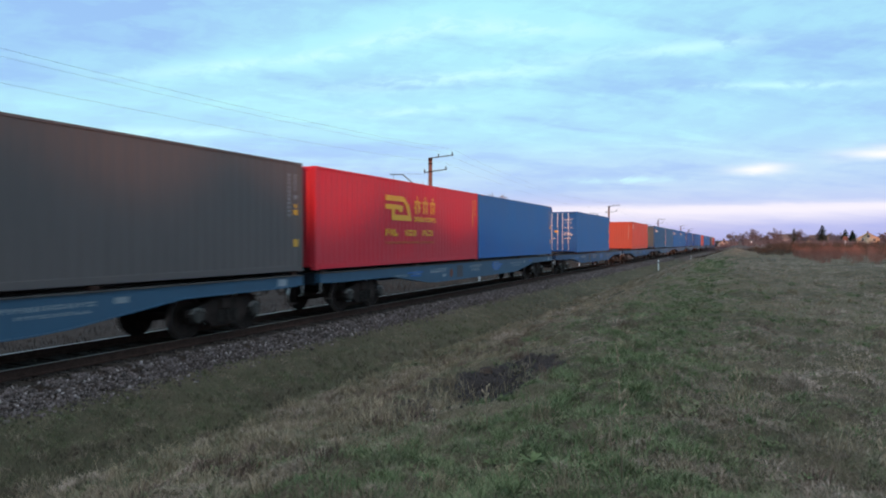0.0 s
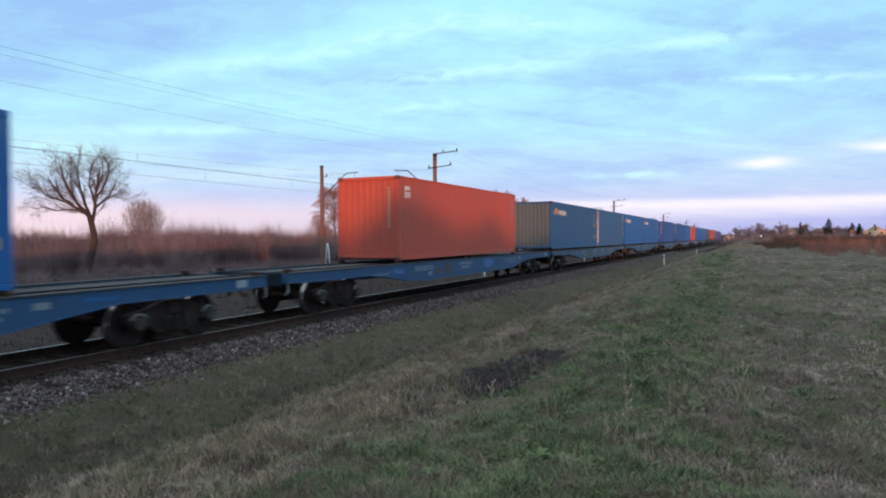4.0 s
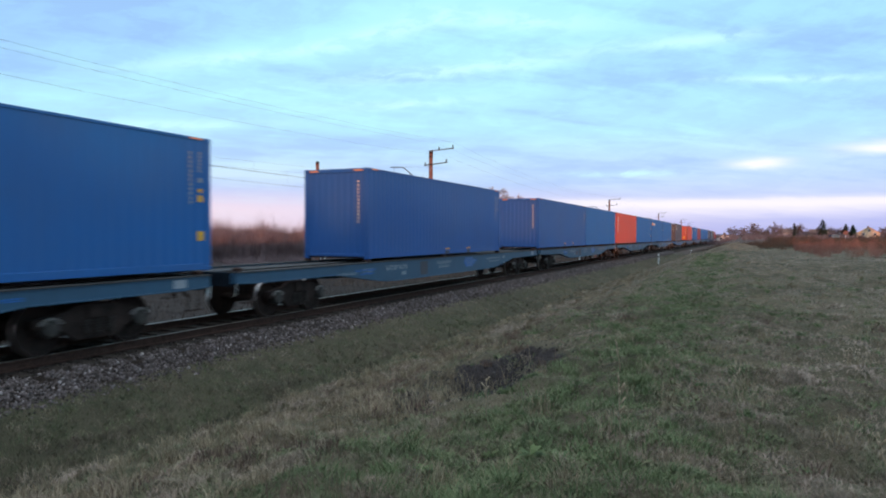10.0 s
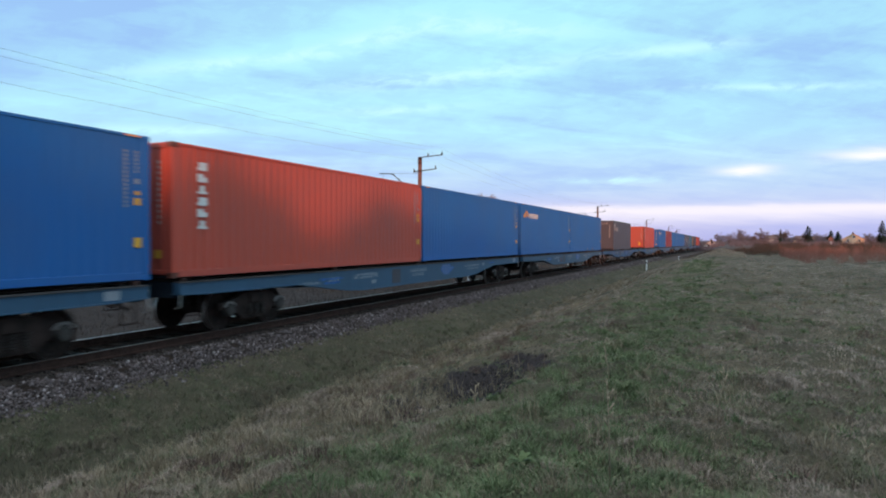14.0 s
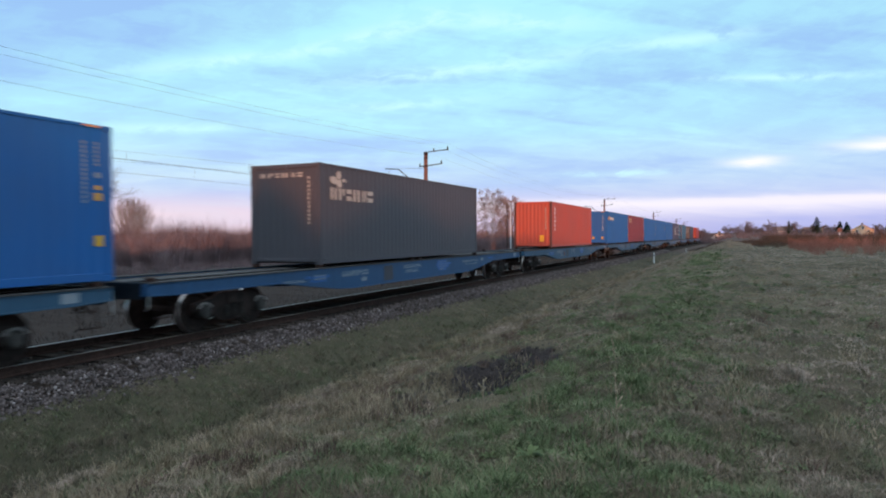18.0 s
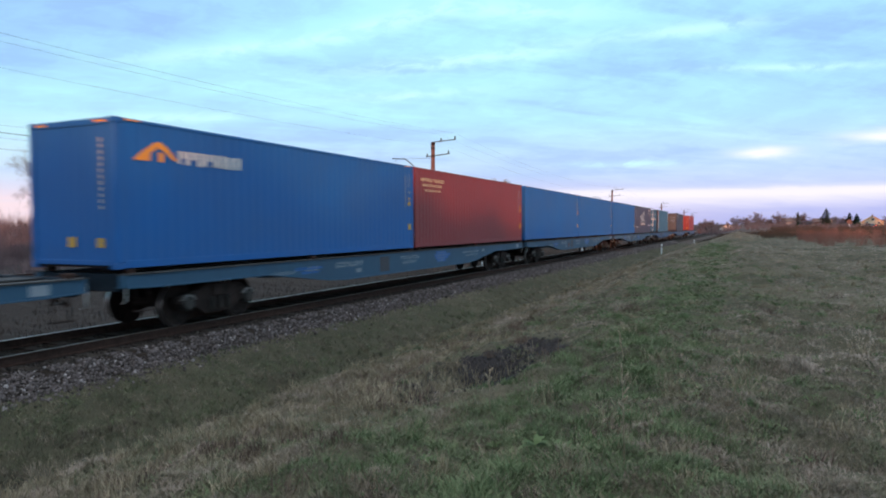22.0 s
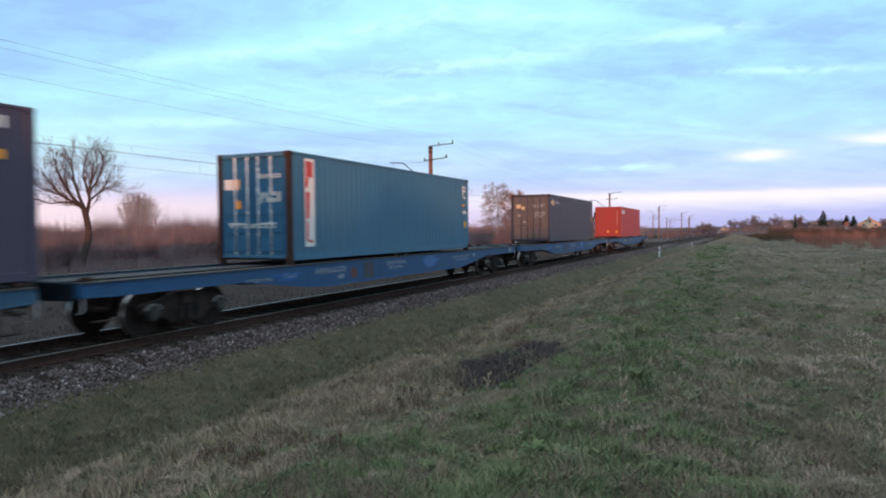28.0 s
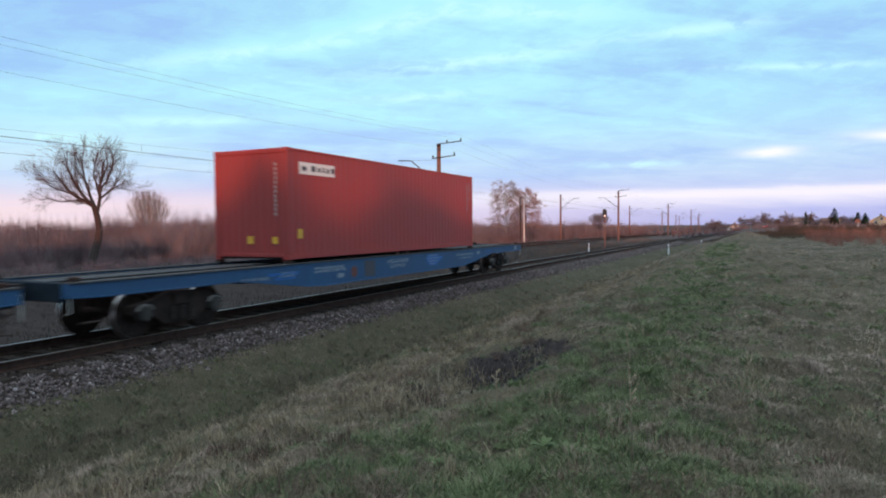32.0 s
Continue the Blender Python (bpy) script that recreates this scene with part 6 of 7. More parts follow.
def far_trees():
    """Low woods and garden trees along the horizon."""
    r = random.Random(77)
    kinds = []
    for k in range(3):
        x, y = far_spot(0.6 + 1.5 * k, 390)
        kinds.append(bare_tree(x, y, ground_z(x, y), 80 + k, 0.8, ROUND, 0.2, 4.8, "bare garden tree far across the meadow", M["bark"], (M["hazetwig"], M["hazetwig"], M["twig"])[k], 0.65, 0.05, 7, (0, 0), 0.022))
    for i in range(40):
        az = -3.6 + 14.0 * i / 39 + r.uniform(-0.15, 0.15)
        if 7.1 < az < 9.0:
            continue
        x, y = far_spot(az, r.uniform(345, 470))
        s = r.choice((0.38, 0.45, 0.55, 0.65, 0.85))
        t = copy_thing(kinds[i % 3], pose(x, y, ground_z(x, y), 0, 0, r.uniform(0, 360)))
        t.scale = (s * 1.4, s * 1.4, s)


far_trees()


def fir(az, dist, h, w, seed):
    """A dark fir: trunk and tiers of drooping needled boughs."""
    r = np.random.default_rng(seed)
    x, y = far_spot(az, dist)
    t = tagged(empty("fir_tree", pose(x, y, ground_z(x, y))), "dark green fir far across the meadow", "tree", "far firs")
    part("trunk", lathe([(-0.2, 0.2), (h * 0.95, 0.04)], "z", 8), M["bark"], t)
    n = 1500
    u = r.uniform(0, 1, n) ** 0.8
    a = r.uniform(0, 2 * math.pi, n)
    rad = w * (1 - u) ** 0.8 * (0.55 + 0.45 * r.uniform(0, 1, n)) * (0.8 + 0.2 * np.sin(u * 38)) * (0.8 + 0.3 * np.sin(a * 3 + u * 9 + seed)) + 0.08
    c = np.stack([np.cos(a) * rad * 0.6, np.sin(a) * rad * 0.6, 0.5 + u * (h - 0.5)], 1)
    tip = np.stack([np.cos(a) * rad * 1.15, np.sin(a) * rad * 1.15, 0.5 + u * (h - 0.5) - 0.35 + 0.5 * u], 1)
    side = np.stack([-np.sin(a), np.cos(a), 0 * a], 1) * 0.28
    verts = np.concatenate([c - side, c + side + [0, 0, 0.12], tip], 1).reshape(-1, 3)
    part("crown", raw("crown", verts, np.arange(len(verts)).reshape(-1, 3), M["needle"]), None, t, "drooping needled boughs")


fir(5.25, 350, 8.2, 4.8, 1)
fir(6.75, 380, 6.4, 3.8, 2)
fir(7.2, 360, 5.8, 3.6, 3)
fir(3.4, 400, 7.4, 2.0, 4)
fir(9.95, 330, 9.6, 4.4, 5)


def road_sign():
    x, y = far_spot(6.75, 150)
    s = tagged(empty("road_sign", pose(x, y, ground_z(x, y))), "round road sign seen from behind on a pale post", "sign")
    part("post", tube([(0, 0, -0.2), (0, 0, 1.4)], [0.05, 0.05], 8), M["zinc"], s)
    part("disc", lathe([(-0.015, 0.45), (0.015, 0.45)], "y", 20, None, (0, 0, 1.75)), M["concrete"], s)


road_sign()


# ---- vegetation ----
def scatter(n, x0, x1, y0, y1, seed):
    r = np.random.default_rng(seed)
    return r.uniform(x0, x1, n), r.uniform(y0, y1, n), r


def belt(name, n, x0, x1, y0, y1, low, high, mat, seed, label, thick=0.02, lump=0.12, ground=None, lean=0.22, twigs=3):
    xs, ys, r = scatter(n, x0, x1, y0, y1, seed)
    tall = np.array([0.5 + 0.8 * noise.noise((x * lump, y * lump, seed)) + 0.5 * noise.noise((x * lump * 4, y * lump * 4, seed + 1)) for x, y in zip(xs, ys)])
    tall = np.clip(low + (high - low) * tall, low * 0.7, high * 1.15) * r.uniform(0.65, 1.05, n)
    zs = [ground if ground is not None else ground_z(x, y) - 0.05 for x, y in zip(xs, ys)]
    me = stems_mesh(name, np.stack([xs, ys, zs], 1), tall, mat, seed, twigs, thick, lean, 0.4)
    tagged(new(name, me), label, "scrub", kind="stuff")


def bushes(name, n, x0, x1, y0, y1, low, high, stems, mat, seed, label, thick):
    """Bushes as fans of bare stems rising from one foot."""
    r = np.random.default_rng(seed)
    cx, cy = r.uniform(x0, x1, n), r.uniform(y0, y1, n)
    h = np.clip(r.normal((low + high) / 2, (high - low) / 3.2, n), low, high * 1.1)
    foot = np.stack([cx, cy, [ground_z(x, y) - 0.1 for x, y in zip(cx, cy)]], 1)
    m = n * stems
    base = np.repeat(foot, stems, 0) + np.stack([r.normal(0, 0.18, m), r.normal(0, 0.18, m), np.zeros(m)], 1)
    a, tilt = r.uniform(0, 2 * math.pi, m), np.abs(r.normal(0, 0.42, m))
    tall = np.repeat(h, stems) * r.uniform(0.6, 1.0, m) * (1.05 - 0.22 * tilt)
    way = np.stack([np.cos(a) * np.sin(tilt), np.sin(a) * np.sin(tilt), np.cos(tilt)], 1)
    parts_v = []
    for lo, hi, k, jit in ((0.0, 0.92, 1.0, 0.0), (0.3, 0.68, 0.6, 0.45), (0.5, 0.78, 0.5, 0.55), (0.62, 0.88, 0.45, 0.6), (0.72, 0.95, 0.4, 0.65), (0.82, 1.0, 0.4, 0.7), (0.88, 1.04, 0.4, 0.8)):
        p = base + way * (tall * lo)[:, None]
        d = way + r.normal(0, 1, (m, 3)) * jit
        q = p + d * (tall * (hi - lo))[:, None]
        b = r.uniform(0, math.pi, m)
        w = np.stack([np.cos(b), np.sin(b), 0 * b], 1) * (thick * k)
        parts_v.append(np.concatenate([p - w, p + w, q], 1))
    verts = np.concatenate(parts_v).reshape(-1, 3)
    tagged(new(name, raw(name, verts, np.arange(len(verts)).reshape(-1, 3), mat)), label, "scrub", kind="stuff")


bushes("scrub", 620, -54, -33.5, 8, 64, 1.6, 3.3, 76, M["scrub"], 33, "dense russet-brown bare scrub beyond the tracks", 0.011)
bushes("thicket", 420, -70, -46, 16, 84, 3.0, 4.1, 40, M["scrub"], 35, "dark bare thicket behind the scrub", 0.030)
bushes("scrub", 70, -50, -42, 44, 62, 3.6, 5.2, 44, M["scrub"], 36, "taller russet scrub beside the pollard", 0.018)
bushes("scrub", 560, -46, -25.0, 58, 112, 1.9, 4.0, 64, M["scrub"], 3, "dense russet-brown bare scrub beyond the tracks", 0.012)
bushes("scrub", 520, -60, -24.0, 112, 265, 2.2, 5.0, 34, M["scrub"], 4, "dense russet-brown bare scrub beyond the tracks", 0.035)
bushes("scrub", 420, -110, -44, 24, 200, 2.4, 4.2, 26, M["scrub"], 14, "brown bare woodland edge", 0.045)
bushes("low_scrub", 900, -33.0, -21.9, 12, 130, 0.4, 1.2, 24, M["scrub"], 19, "low dead weeds beside the far track", 0.012)
bushes("scrub", 110, -41, -33, 44, 66, 3.2, 4.5, 44, M["scrub"], 37, "tall russet-brown scrub beyond the tracks", 0.018)
belt("saplings", 70, -46, -36, 20, 40, 3.6, 5.0, M["willowtwig"], 38, "slender bare saplings above the scrub", 0.030, 0.4, None, 0.04, 9)
belt("saplings", 200, -75, -36, 22, 75, 3.6, 5.6, M["twig"], 15, "slender bare saplings above the scrub", 0.022, 0.2, None, 0.04)
bushes("red_brush", 760, 16.5, 75, 52, 92, 0.7, 1.45, 28, M["redbrush"], 5, "russet-red thicket at the meadow's edge", 0.010)
bushes("tall_brush", 620, 15.8, 95, 112, 136, 1.1, 1.75, 30, M["darkbrush"], 61, "brown thicket along the far road", 0.02)
bushes("dark_brush", 120, 5.0, 14.5, 96, 122, 0.25, 0.6, 22, M["darkbrush"], 62, "low brown growth beside the line", 0.014)
bushes("dark_brush", 330, 12.5, 31, 78, 112, 0.5, 1.15, 26, M["darkbrush"], 6, "dark brown bushes at the meadow's edge", 0.014)
bushes("far_woods", 420, -260, -34, 300, 480, 3.2, 6.0, 16, M["hazetwig"], 29, "far bare woods along the horizon", 0.08)
bushes("far_hedge", 420, -30, 110, 360, 460, 2.2, 4.2, 16, M["hazetwig"], 28, "low bare thickets along the horizon", 0.07)
belt("verge_brush", 1100, -9.8, -4.2, 12, 120, 0.2, 0.5, M["verge"], 17, "low dead weeds between the tracks", 0.010, 0.3)
belt("verge_hay", 9000, -11.0, -3.4, 30, 150, 0.22, 0.55, M["hay"], 39, "dry grass between the tracks, coloured russet as sunlit", 0.016, 0.2, None, 0.3, 2)
belt("mound_grass", 4200, 8.8, 13.2, 66, 84, 0.15, 0.36, M["palehay"], 27, "pale dead grass on the mound", 0.016, 0.3)
bushes("far_brush", 260, 6, 48, 172, 330, 0.7, 1.9, 18, M["hazetwig"], 63, "far brown thickets beyond the meadow", 0.05)
bushes("far_brush", 160, -24, 8, 190, 340, 1.0, 2.2, 18, M["scrub"], 7, "far brown thickets along the line", 0.06)


def blades(name, xs, ys, zs, heights, widths, mat, seed, label, lean=0.5, kind="stuff"):
    """Grass: each blade a bent, tapering strip."""
    r = np.random.default_rng(seed)
    n = len(xs)
    a = r.uniform(0, 2 * math.pi, n)
    b = r.uniform(0, 2 * math.pi, n)
    base = np.stack([xs, ys, zs], 1)
    w = np.stack([np.cos(a), np.sin(a), 0 * a], 1) * (widths / 2)[:, None]
    bend_by = np.stack([np.cos(b), np.sin(b), 0 * b], 1) * (heights * r.uniform(0.1, 1.0, n) * lean)[:, None]
    up = np.stack([0 * a, 0 * a, heights], 1)
    mid = base + up * 0.6 + bend_by * 0.35
    tip = base + up * r.uniform(0.8, 1.0, n)[:, None] + bend_by
    verts = np.concatenate([base - w, base + w, mid - w * 0.7, mid + w * 0.7, tip], 1).reshape(-1, 3)
    k = (np.arange(n) * 5)[:, None]
    me = bpy.data.meshes.new(name)
    quads, tris = k + np.array([[0, 1, 3, 2]]), k + np.array([[2, 3, 4]])
    me.vertices.add(len(verts))
    me.vertices.foreach_set("co", verts.ravel())
    loops = np.concatenate([quads, tris], 1).ravel()
    me.loops.add(len(loops))
    me.loops.foreach_set("vertex_index", loops.astype(np.int32))
    starts = np.stack([np.arange(n) * 7, np.arange(n) * 7 + 4], 1).ravel()
    me.polygons.add(2 * n)
    me.polygons.foreach_set("loop_start", starts.astype(np.int32))
    me.update(calc_edges=True)
    me.materials.append(mat)
    tagged(new(name, me), label, "grass", kind=kind)


GX = np.array(steps([(-12, 2, 1.0), (2, 14, 0.15), (14, 40, 0.3)]))
GY = np.array(steps([(-12, 0, 0.5), (0, 15, 0.15), (15, 40, 0.35), (40, 104, 1.0)]))
GZ = np.array([[ground_z(x, y) for x in GX] for y in GY])


def heights_at(xs, ys):
    """Ground heights by a table, for very many points."""
    i = np.clip(np.searchsorted(GX, xs) - 1, 0, len(GX) - 2)
    j = np.clip(np.searchsorted(GY, ys) - 1, 0, len(GY) - 2)
    u = np.clip((xs - GX[i]) / (GX[i + 1] - GX[i]), 0, 1)
    v = np.clip((ys - GY[j]) / (GY[j + 1] - GY[j]), 0, 1)
    return (GZ[j, i] * (1 - u) + GZ[j, i + 1] * u) * (1 - v) + (GZ[j + 1, i] * (1 - u) + GZ[j + 1, i + 1] * u) * v


def meadow():
    r = np.random.default_rng(9)
    n = 560000
    d = 2.6 * (105 / 2.6) ** r.uniform(0, 1, n)
    a = np.radians(r.uniform(-13, 62, n))
    xs, ys = EYE[0] - d * np.sin(a), d * np.cos(a)
    bare = np.exp(-((xs - 8.80) / 0.78) ** 2 - ((ys - 8.6) / 2.0) ** 2)
    edge = np.array([noise.noise((0.0, y * 0.7, 4)) + 0.6 * noise.noise((3.0, y * 2.6, 4)) for y in ys])
    keep = (xs > 1.96 + 0.26 * edge + r.uniform(-0.12, 0.12, n)) & (ys > 0.3) & (r.uniform(0, 1, n) > 2.2 * bare * (1 + 0.9 * np.sin(xs * 5.1 + ys * 2.3) + 0.5 * np.sin(xs * 13 - ys * 7))) & (ys < 100)
    xs, ys, d = xs[keep], ys[keep], d[keep]
    n = len(xs)
    clump = np.array([noise.noise((x * 2.1, y * 2.1, 2)) + 0.5 * noise.noise((x * 5.3, y * 5.3, 6)) for x, y in zip(xs, ys)])
    # thin, trodden places between the clumps
    keep = r.uniform(0, 1, n) > np.clip(-clump * 1.5 - 0.1, 0, 0.72)
    xs, ys, d, clump = xs[keep], ys[keep], d[keep], clump[keep]
    n = len(xs)
    ditch = np.exp(-((xs - 5.6) / 1.1) ** 2)
    rank = 1 + 0.9 * np.exp(-((xs - 3.9) / 1.0) ** 2)
    h = rank * (0.020 + 0.036 * r.uniform(0, 1, n) + 0.10 * np.clip(clump, 0, 1) ** 1.2 * r.uniform(0.4, 1.1, n) + 0.08 * ditch * r.uniform(0.2, 1, n))
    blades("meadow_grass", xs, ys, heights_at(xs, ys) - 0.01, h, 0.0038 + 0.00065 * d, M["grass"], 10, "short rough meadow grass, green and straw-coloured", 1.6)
    # the same sward all round the place where the camera stands
    q = 70000
    gx, gy = r.uniform(2.6, 39, q), -12 + 52 * r.uniform(0, 1, q) ** 1.5
    free = (np.hypot(gx - EYE[0], gy) > 1.2) & (np.exp(-((gx - 8.80) / 0.78) ** 2 - ((gy - 8.6) / 2.0) ** 2) < 0.3)
    # none where the view already holds its own grass
    free &= ~((gy > 0.3) & (np.abs(np.degrees(np.arctan2(EYE[0] - gx, gy)) - 24.5) < 37.5) & (np.hypot(gx - EYE[0], gy) > 2.6))
    gx, gy = gx[free], gy[free]
    blades("meadow_grass", gx, gy, heights_at(gx, gy) - 0.02, r.uniform(0.04, 0.15, len(gx)), np.full(len(gx), 0.012), M["grass"], 14, "short rough meadow grass, green and straw-coloured", 1.6)
    # thin grass on the strip beyond the rails
    m = 11000
    fx, fy = r.uniform(-10.8, -2.3, m), 6 + 80 * r.uniform(0, 1, m) ** 1.4
    blades("verge_grass", fx, fy, heights_at(fx, fy) - 0.01, r.uniform(0.06, 0.2, m), np.full(m, 0.02), M["verge"], 13, "thin dead grass between the tracks", 0.9)
    # fresh green tufts on the crest of the bank and out in the field
    cx, cy, tall = [], [], []
    for _ in range(900):
        y = 2.4 + 30 * r.uniform(0, 1) ** 2.2
        x = r.normal(10.95, 0.9) if r.uniform() < 0.5 else r.uniform(8.0, 12 + 0.75 * y)
        k = int(120 / (1 + 0.05 * y))
        s = r.uniform(0.04, 0.11)
        cx += list(x + r.normal(0, s, k))
        cy += list(y + r.normal(0, s, k))
        tall += list(r.uniform(0.4, 1.0) * r.uniform(0.04, 0.13, k))
    # the green of the crest goes on along the line
    for _ in range(330):
        y = 12 + 52 * r.uniform(0, 1) ** 1.3
        x = r.normal(10.4 - 0.010 * y, 0.8)
        s = r.uniform(0.08, 0.26)
        cx += list(x + r.normal(0, s, 60))
        cy += list(y + r.normal(0, s, 60))
        tall += list(r.uniform(0.4, 1.0) * r.uniform(0.05, 0.15, 60))
    xs, ys, h = np.array(cx), np.array(cy), np.array(tall)
    ok = (ys > 0.8) & (np.exp(-((xs - 8.80) / 0.78) ** 2 - ((ys - 8.6) / 2.0) ** 2) < 0.35)
    xs, ys, h = xs[ok], ys[ok], h[ok]
    blades("green_tufts", xs, ys, heights_at(xs, ys) - 0.01, h, 0.004 + 0.0005 * np.hypot(xs - EYE[0], ys), M["greentuft"], 11, "fresh green tufts in the meadow", 1.5)
    # long drooping grass on the near crest of the bank
    cx, cy, tall = [], [], []
    for _ in range(70):
        y = 2.9 + 8.5 * r.uniform(0, 1) ** 1.8
        x = r.normal(10.7, 0.50) - 0.03 * (y - 3)
        s = r.uniform(0.05, 0.12)
        cx += list(x + r.normal(0, s, 110))
        cy += list(y + r.normal(0, s, 110))
        tall += list(r.uniform(0.45, 1.0) * r.uniform(0.08, 0.22, 110))
    xs, ys, h = np.array(cx), np.array(cy), np.array(tall)
    ok = np.exp(-((xs - 8.80) / 0.78) ** 2 - ((ys - 8.6) / 2.0) ** 2) < 0.35
    xs, ys, h = xs[ok], ys[ok], h[ok]
    blades("crest_grass", xs, ys, heights_at(xs, ys) - 0.01, h, 0.0042 + 0.0005 * np.hypot(xs - EYE[0], ys), M["greentuft"], 21, "long drooping green grass on the crest of the bank", 1.7)
    # pale arching clumps of dead grass on the near bank
    cx, cy, tall = [], [], []
    for _ in range(26):
        y = 3.2 + 9 * r.uniform(0, 1) ** 1.5
        x = r.normal(7.3, 0.8)
        s = r.uniform(0.05, 0.13)
        cx += list(x + r.normal(0, s, 90))
        cy += list(y + r.normal(0, s, 90))
        tall += list(r.uniform(0.5, 1.0) * r.uniform(0.10, 0.30, 90))
    xs, ys, h = np.array(cx), np.array(cy), np.array(tall)
    blades("arching_straw", xs, ys, heights_at(xs, ys) - 0.01, h, 0.004 + 0.0004 * np.hypot(xs - EYE[0], ys), M["drygrass"], 22, "pale arching clumps of dead grass on the bank", 1.8)
    # brown dead weeds on the bank
    cx, cy = [], []
    for _ in range(190):
        y, x = 2.2 + 16 * r.uniform(0, 1) ** 1.6, r.normal(7.6, 1.1) if r.uniform() < 0.7 else r.uniform(9, 20)
        s = r.uniform(0.05, 0.14)
        cx += list(x + r.normal(0, s, 55))
        cy += list(y + r.normal(0, s, 55))
    xs, ys = np.array(cx), np.array(cy)
    ok = (ys > 0.8) & (np.exp(-((xs - 8.80) / 0.78) ** 2 - ((ys - 8.6) / 2.0) ** 2) < 0.5)
    xs, ys = xs[ok], ys[ok]
    blades("dead_weeds", xs, ys, heights_at(xs, ys) - 0.01, r.uniform(0.05, 0.22, len(xs)), np.full(len(xs), 0.007), M["hay"], 16, "brown dead weeds on the bank", 1.0)
    # straw tussocks along the bank and the ditch
    cx, cy, cn = [], [], []
    for _ in range(820):
        y = 2.0 + 48 * r.uniform(0, 1) ** 2.0
        x = r.normal(6.3, 1.3) if r.uniform() < 0.42 else r.normal(5.0, 0.22) if r.uniform() < 0.25 else r.uniform(5, 12 + 0.7 * y)
        if math.exp(-((x - 8.80) / 0.80) ** 2 - ((y - 8.6) / 2.1) ** 2) > 0.3:
            continue
        k = int(100 / (1 + 0.04 * y))
        s = r.uniform(0.04, 0.14)
        cn += [r.uniform(0.35, 1.9 if x < 7.5 else 1.3)] * k
        cx += list(x + r.normal(0, s, k))
        cy += list(y + r.normal(0, s, k))
    xs, ys = np.array(cx), np.array(cy)
    ok = (xs > 4.3) & (ys > 0.5)
    xs, ys, h = xs[ok], ys[ok], np.array(cn)[ok]
    d = np.hypot(xs - EYE[0], ys)
    h = h * r.uniform(0.05, 0.18, len(xs))
    blades("dry_tussocks", xs, ys, heights_at(xs, ys) - 0.01, h, 0.0036 + 0.0005 * d, M["drygrass"], 12, "straw-coloured tussocks of dead grass", 1.1)


meadow()


def herbs():
    """Low broad-leaved herbs in patches: each leaf a small folded rhomb."""
    r = np.random.default_rng(91)
    n = 340
    cy = 2.4 + 15 * r.uniform(0, 1, n) ** 1.5
    cx = np.where(r.uniform(0, 1, n) < 0.45, r.normal(10.8, 0.8, n), r.uniform(5.2, 12 + 0.7 * cy, n))
    ok = np.exp(-((cx - 8.80) / 0.78) ** 2 - ((cy - 8.6) / 2.0) ** 2) < 0.3
    cx, cy = cx[ok], cy[ok]
    k = 46
    m = len(cx) * k
    spread = np.repeat(r.uniform(0.04, 0.13, len(cx)), k)
    xs, ys = np.repeat(cx, k) + r.normal(0, 1, m) * spread, np.repeat(cy, k) + r.normal(0, 1, m) * spread
    ok = ys > 1.0
    xs, ys = xs[ok], ys[ok]
    m = len(xs)
    size = r.uniform(0.006, 0.015, m) * (1 + 0.06 * ys)
    a = r.uniform(0, 2 * math.pi, m)
    f = np.stack([np.cos(a), np.sin(a), r.normal(0.25, 0.35, m)], 1)
    g = np.stack([-np.sin(a), np.cos(a), r.normal(0, 0.35, m)], 1)
    base = np.stack([xs, ys, heights_at(xs, ys) + r.uniform(0.005, 0.065, m)], 1)
    verts = np.concatenate([base, base + (f * 0.9 + g * 0.55) * size[:, None], base + f * 2.0 * size[:, None] - [0, 0, 0.004], base + (f * 0.9 - g * 0.55) * size[:, None]], 1).reshape(-1, 3)
    tagged(new("herbs", raw("herbs", verts, np.arange(len(verts)).reshape(-1, 4), M["herb"])), "low broad-leaved herbs among the grass", "herbs", kind="stuff")


M["herb"] = islands("herb_leaves", [(0.0, (0.062, 0.080, 0.038)), (0.6, (0.112, 0.130, 0.062)), (0.85, (0.155, 0.140, 0.078)), (1.0, (0.19, 0.125, 0.088))], patch=0.8)
herbs()


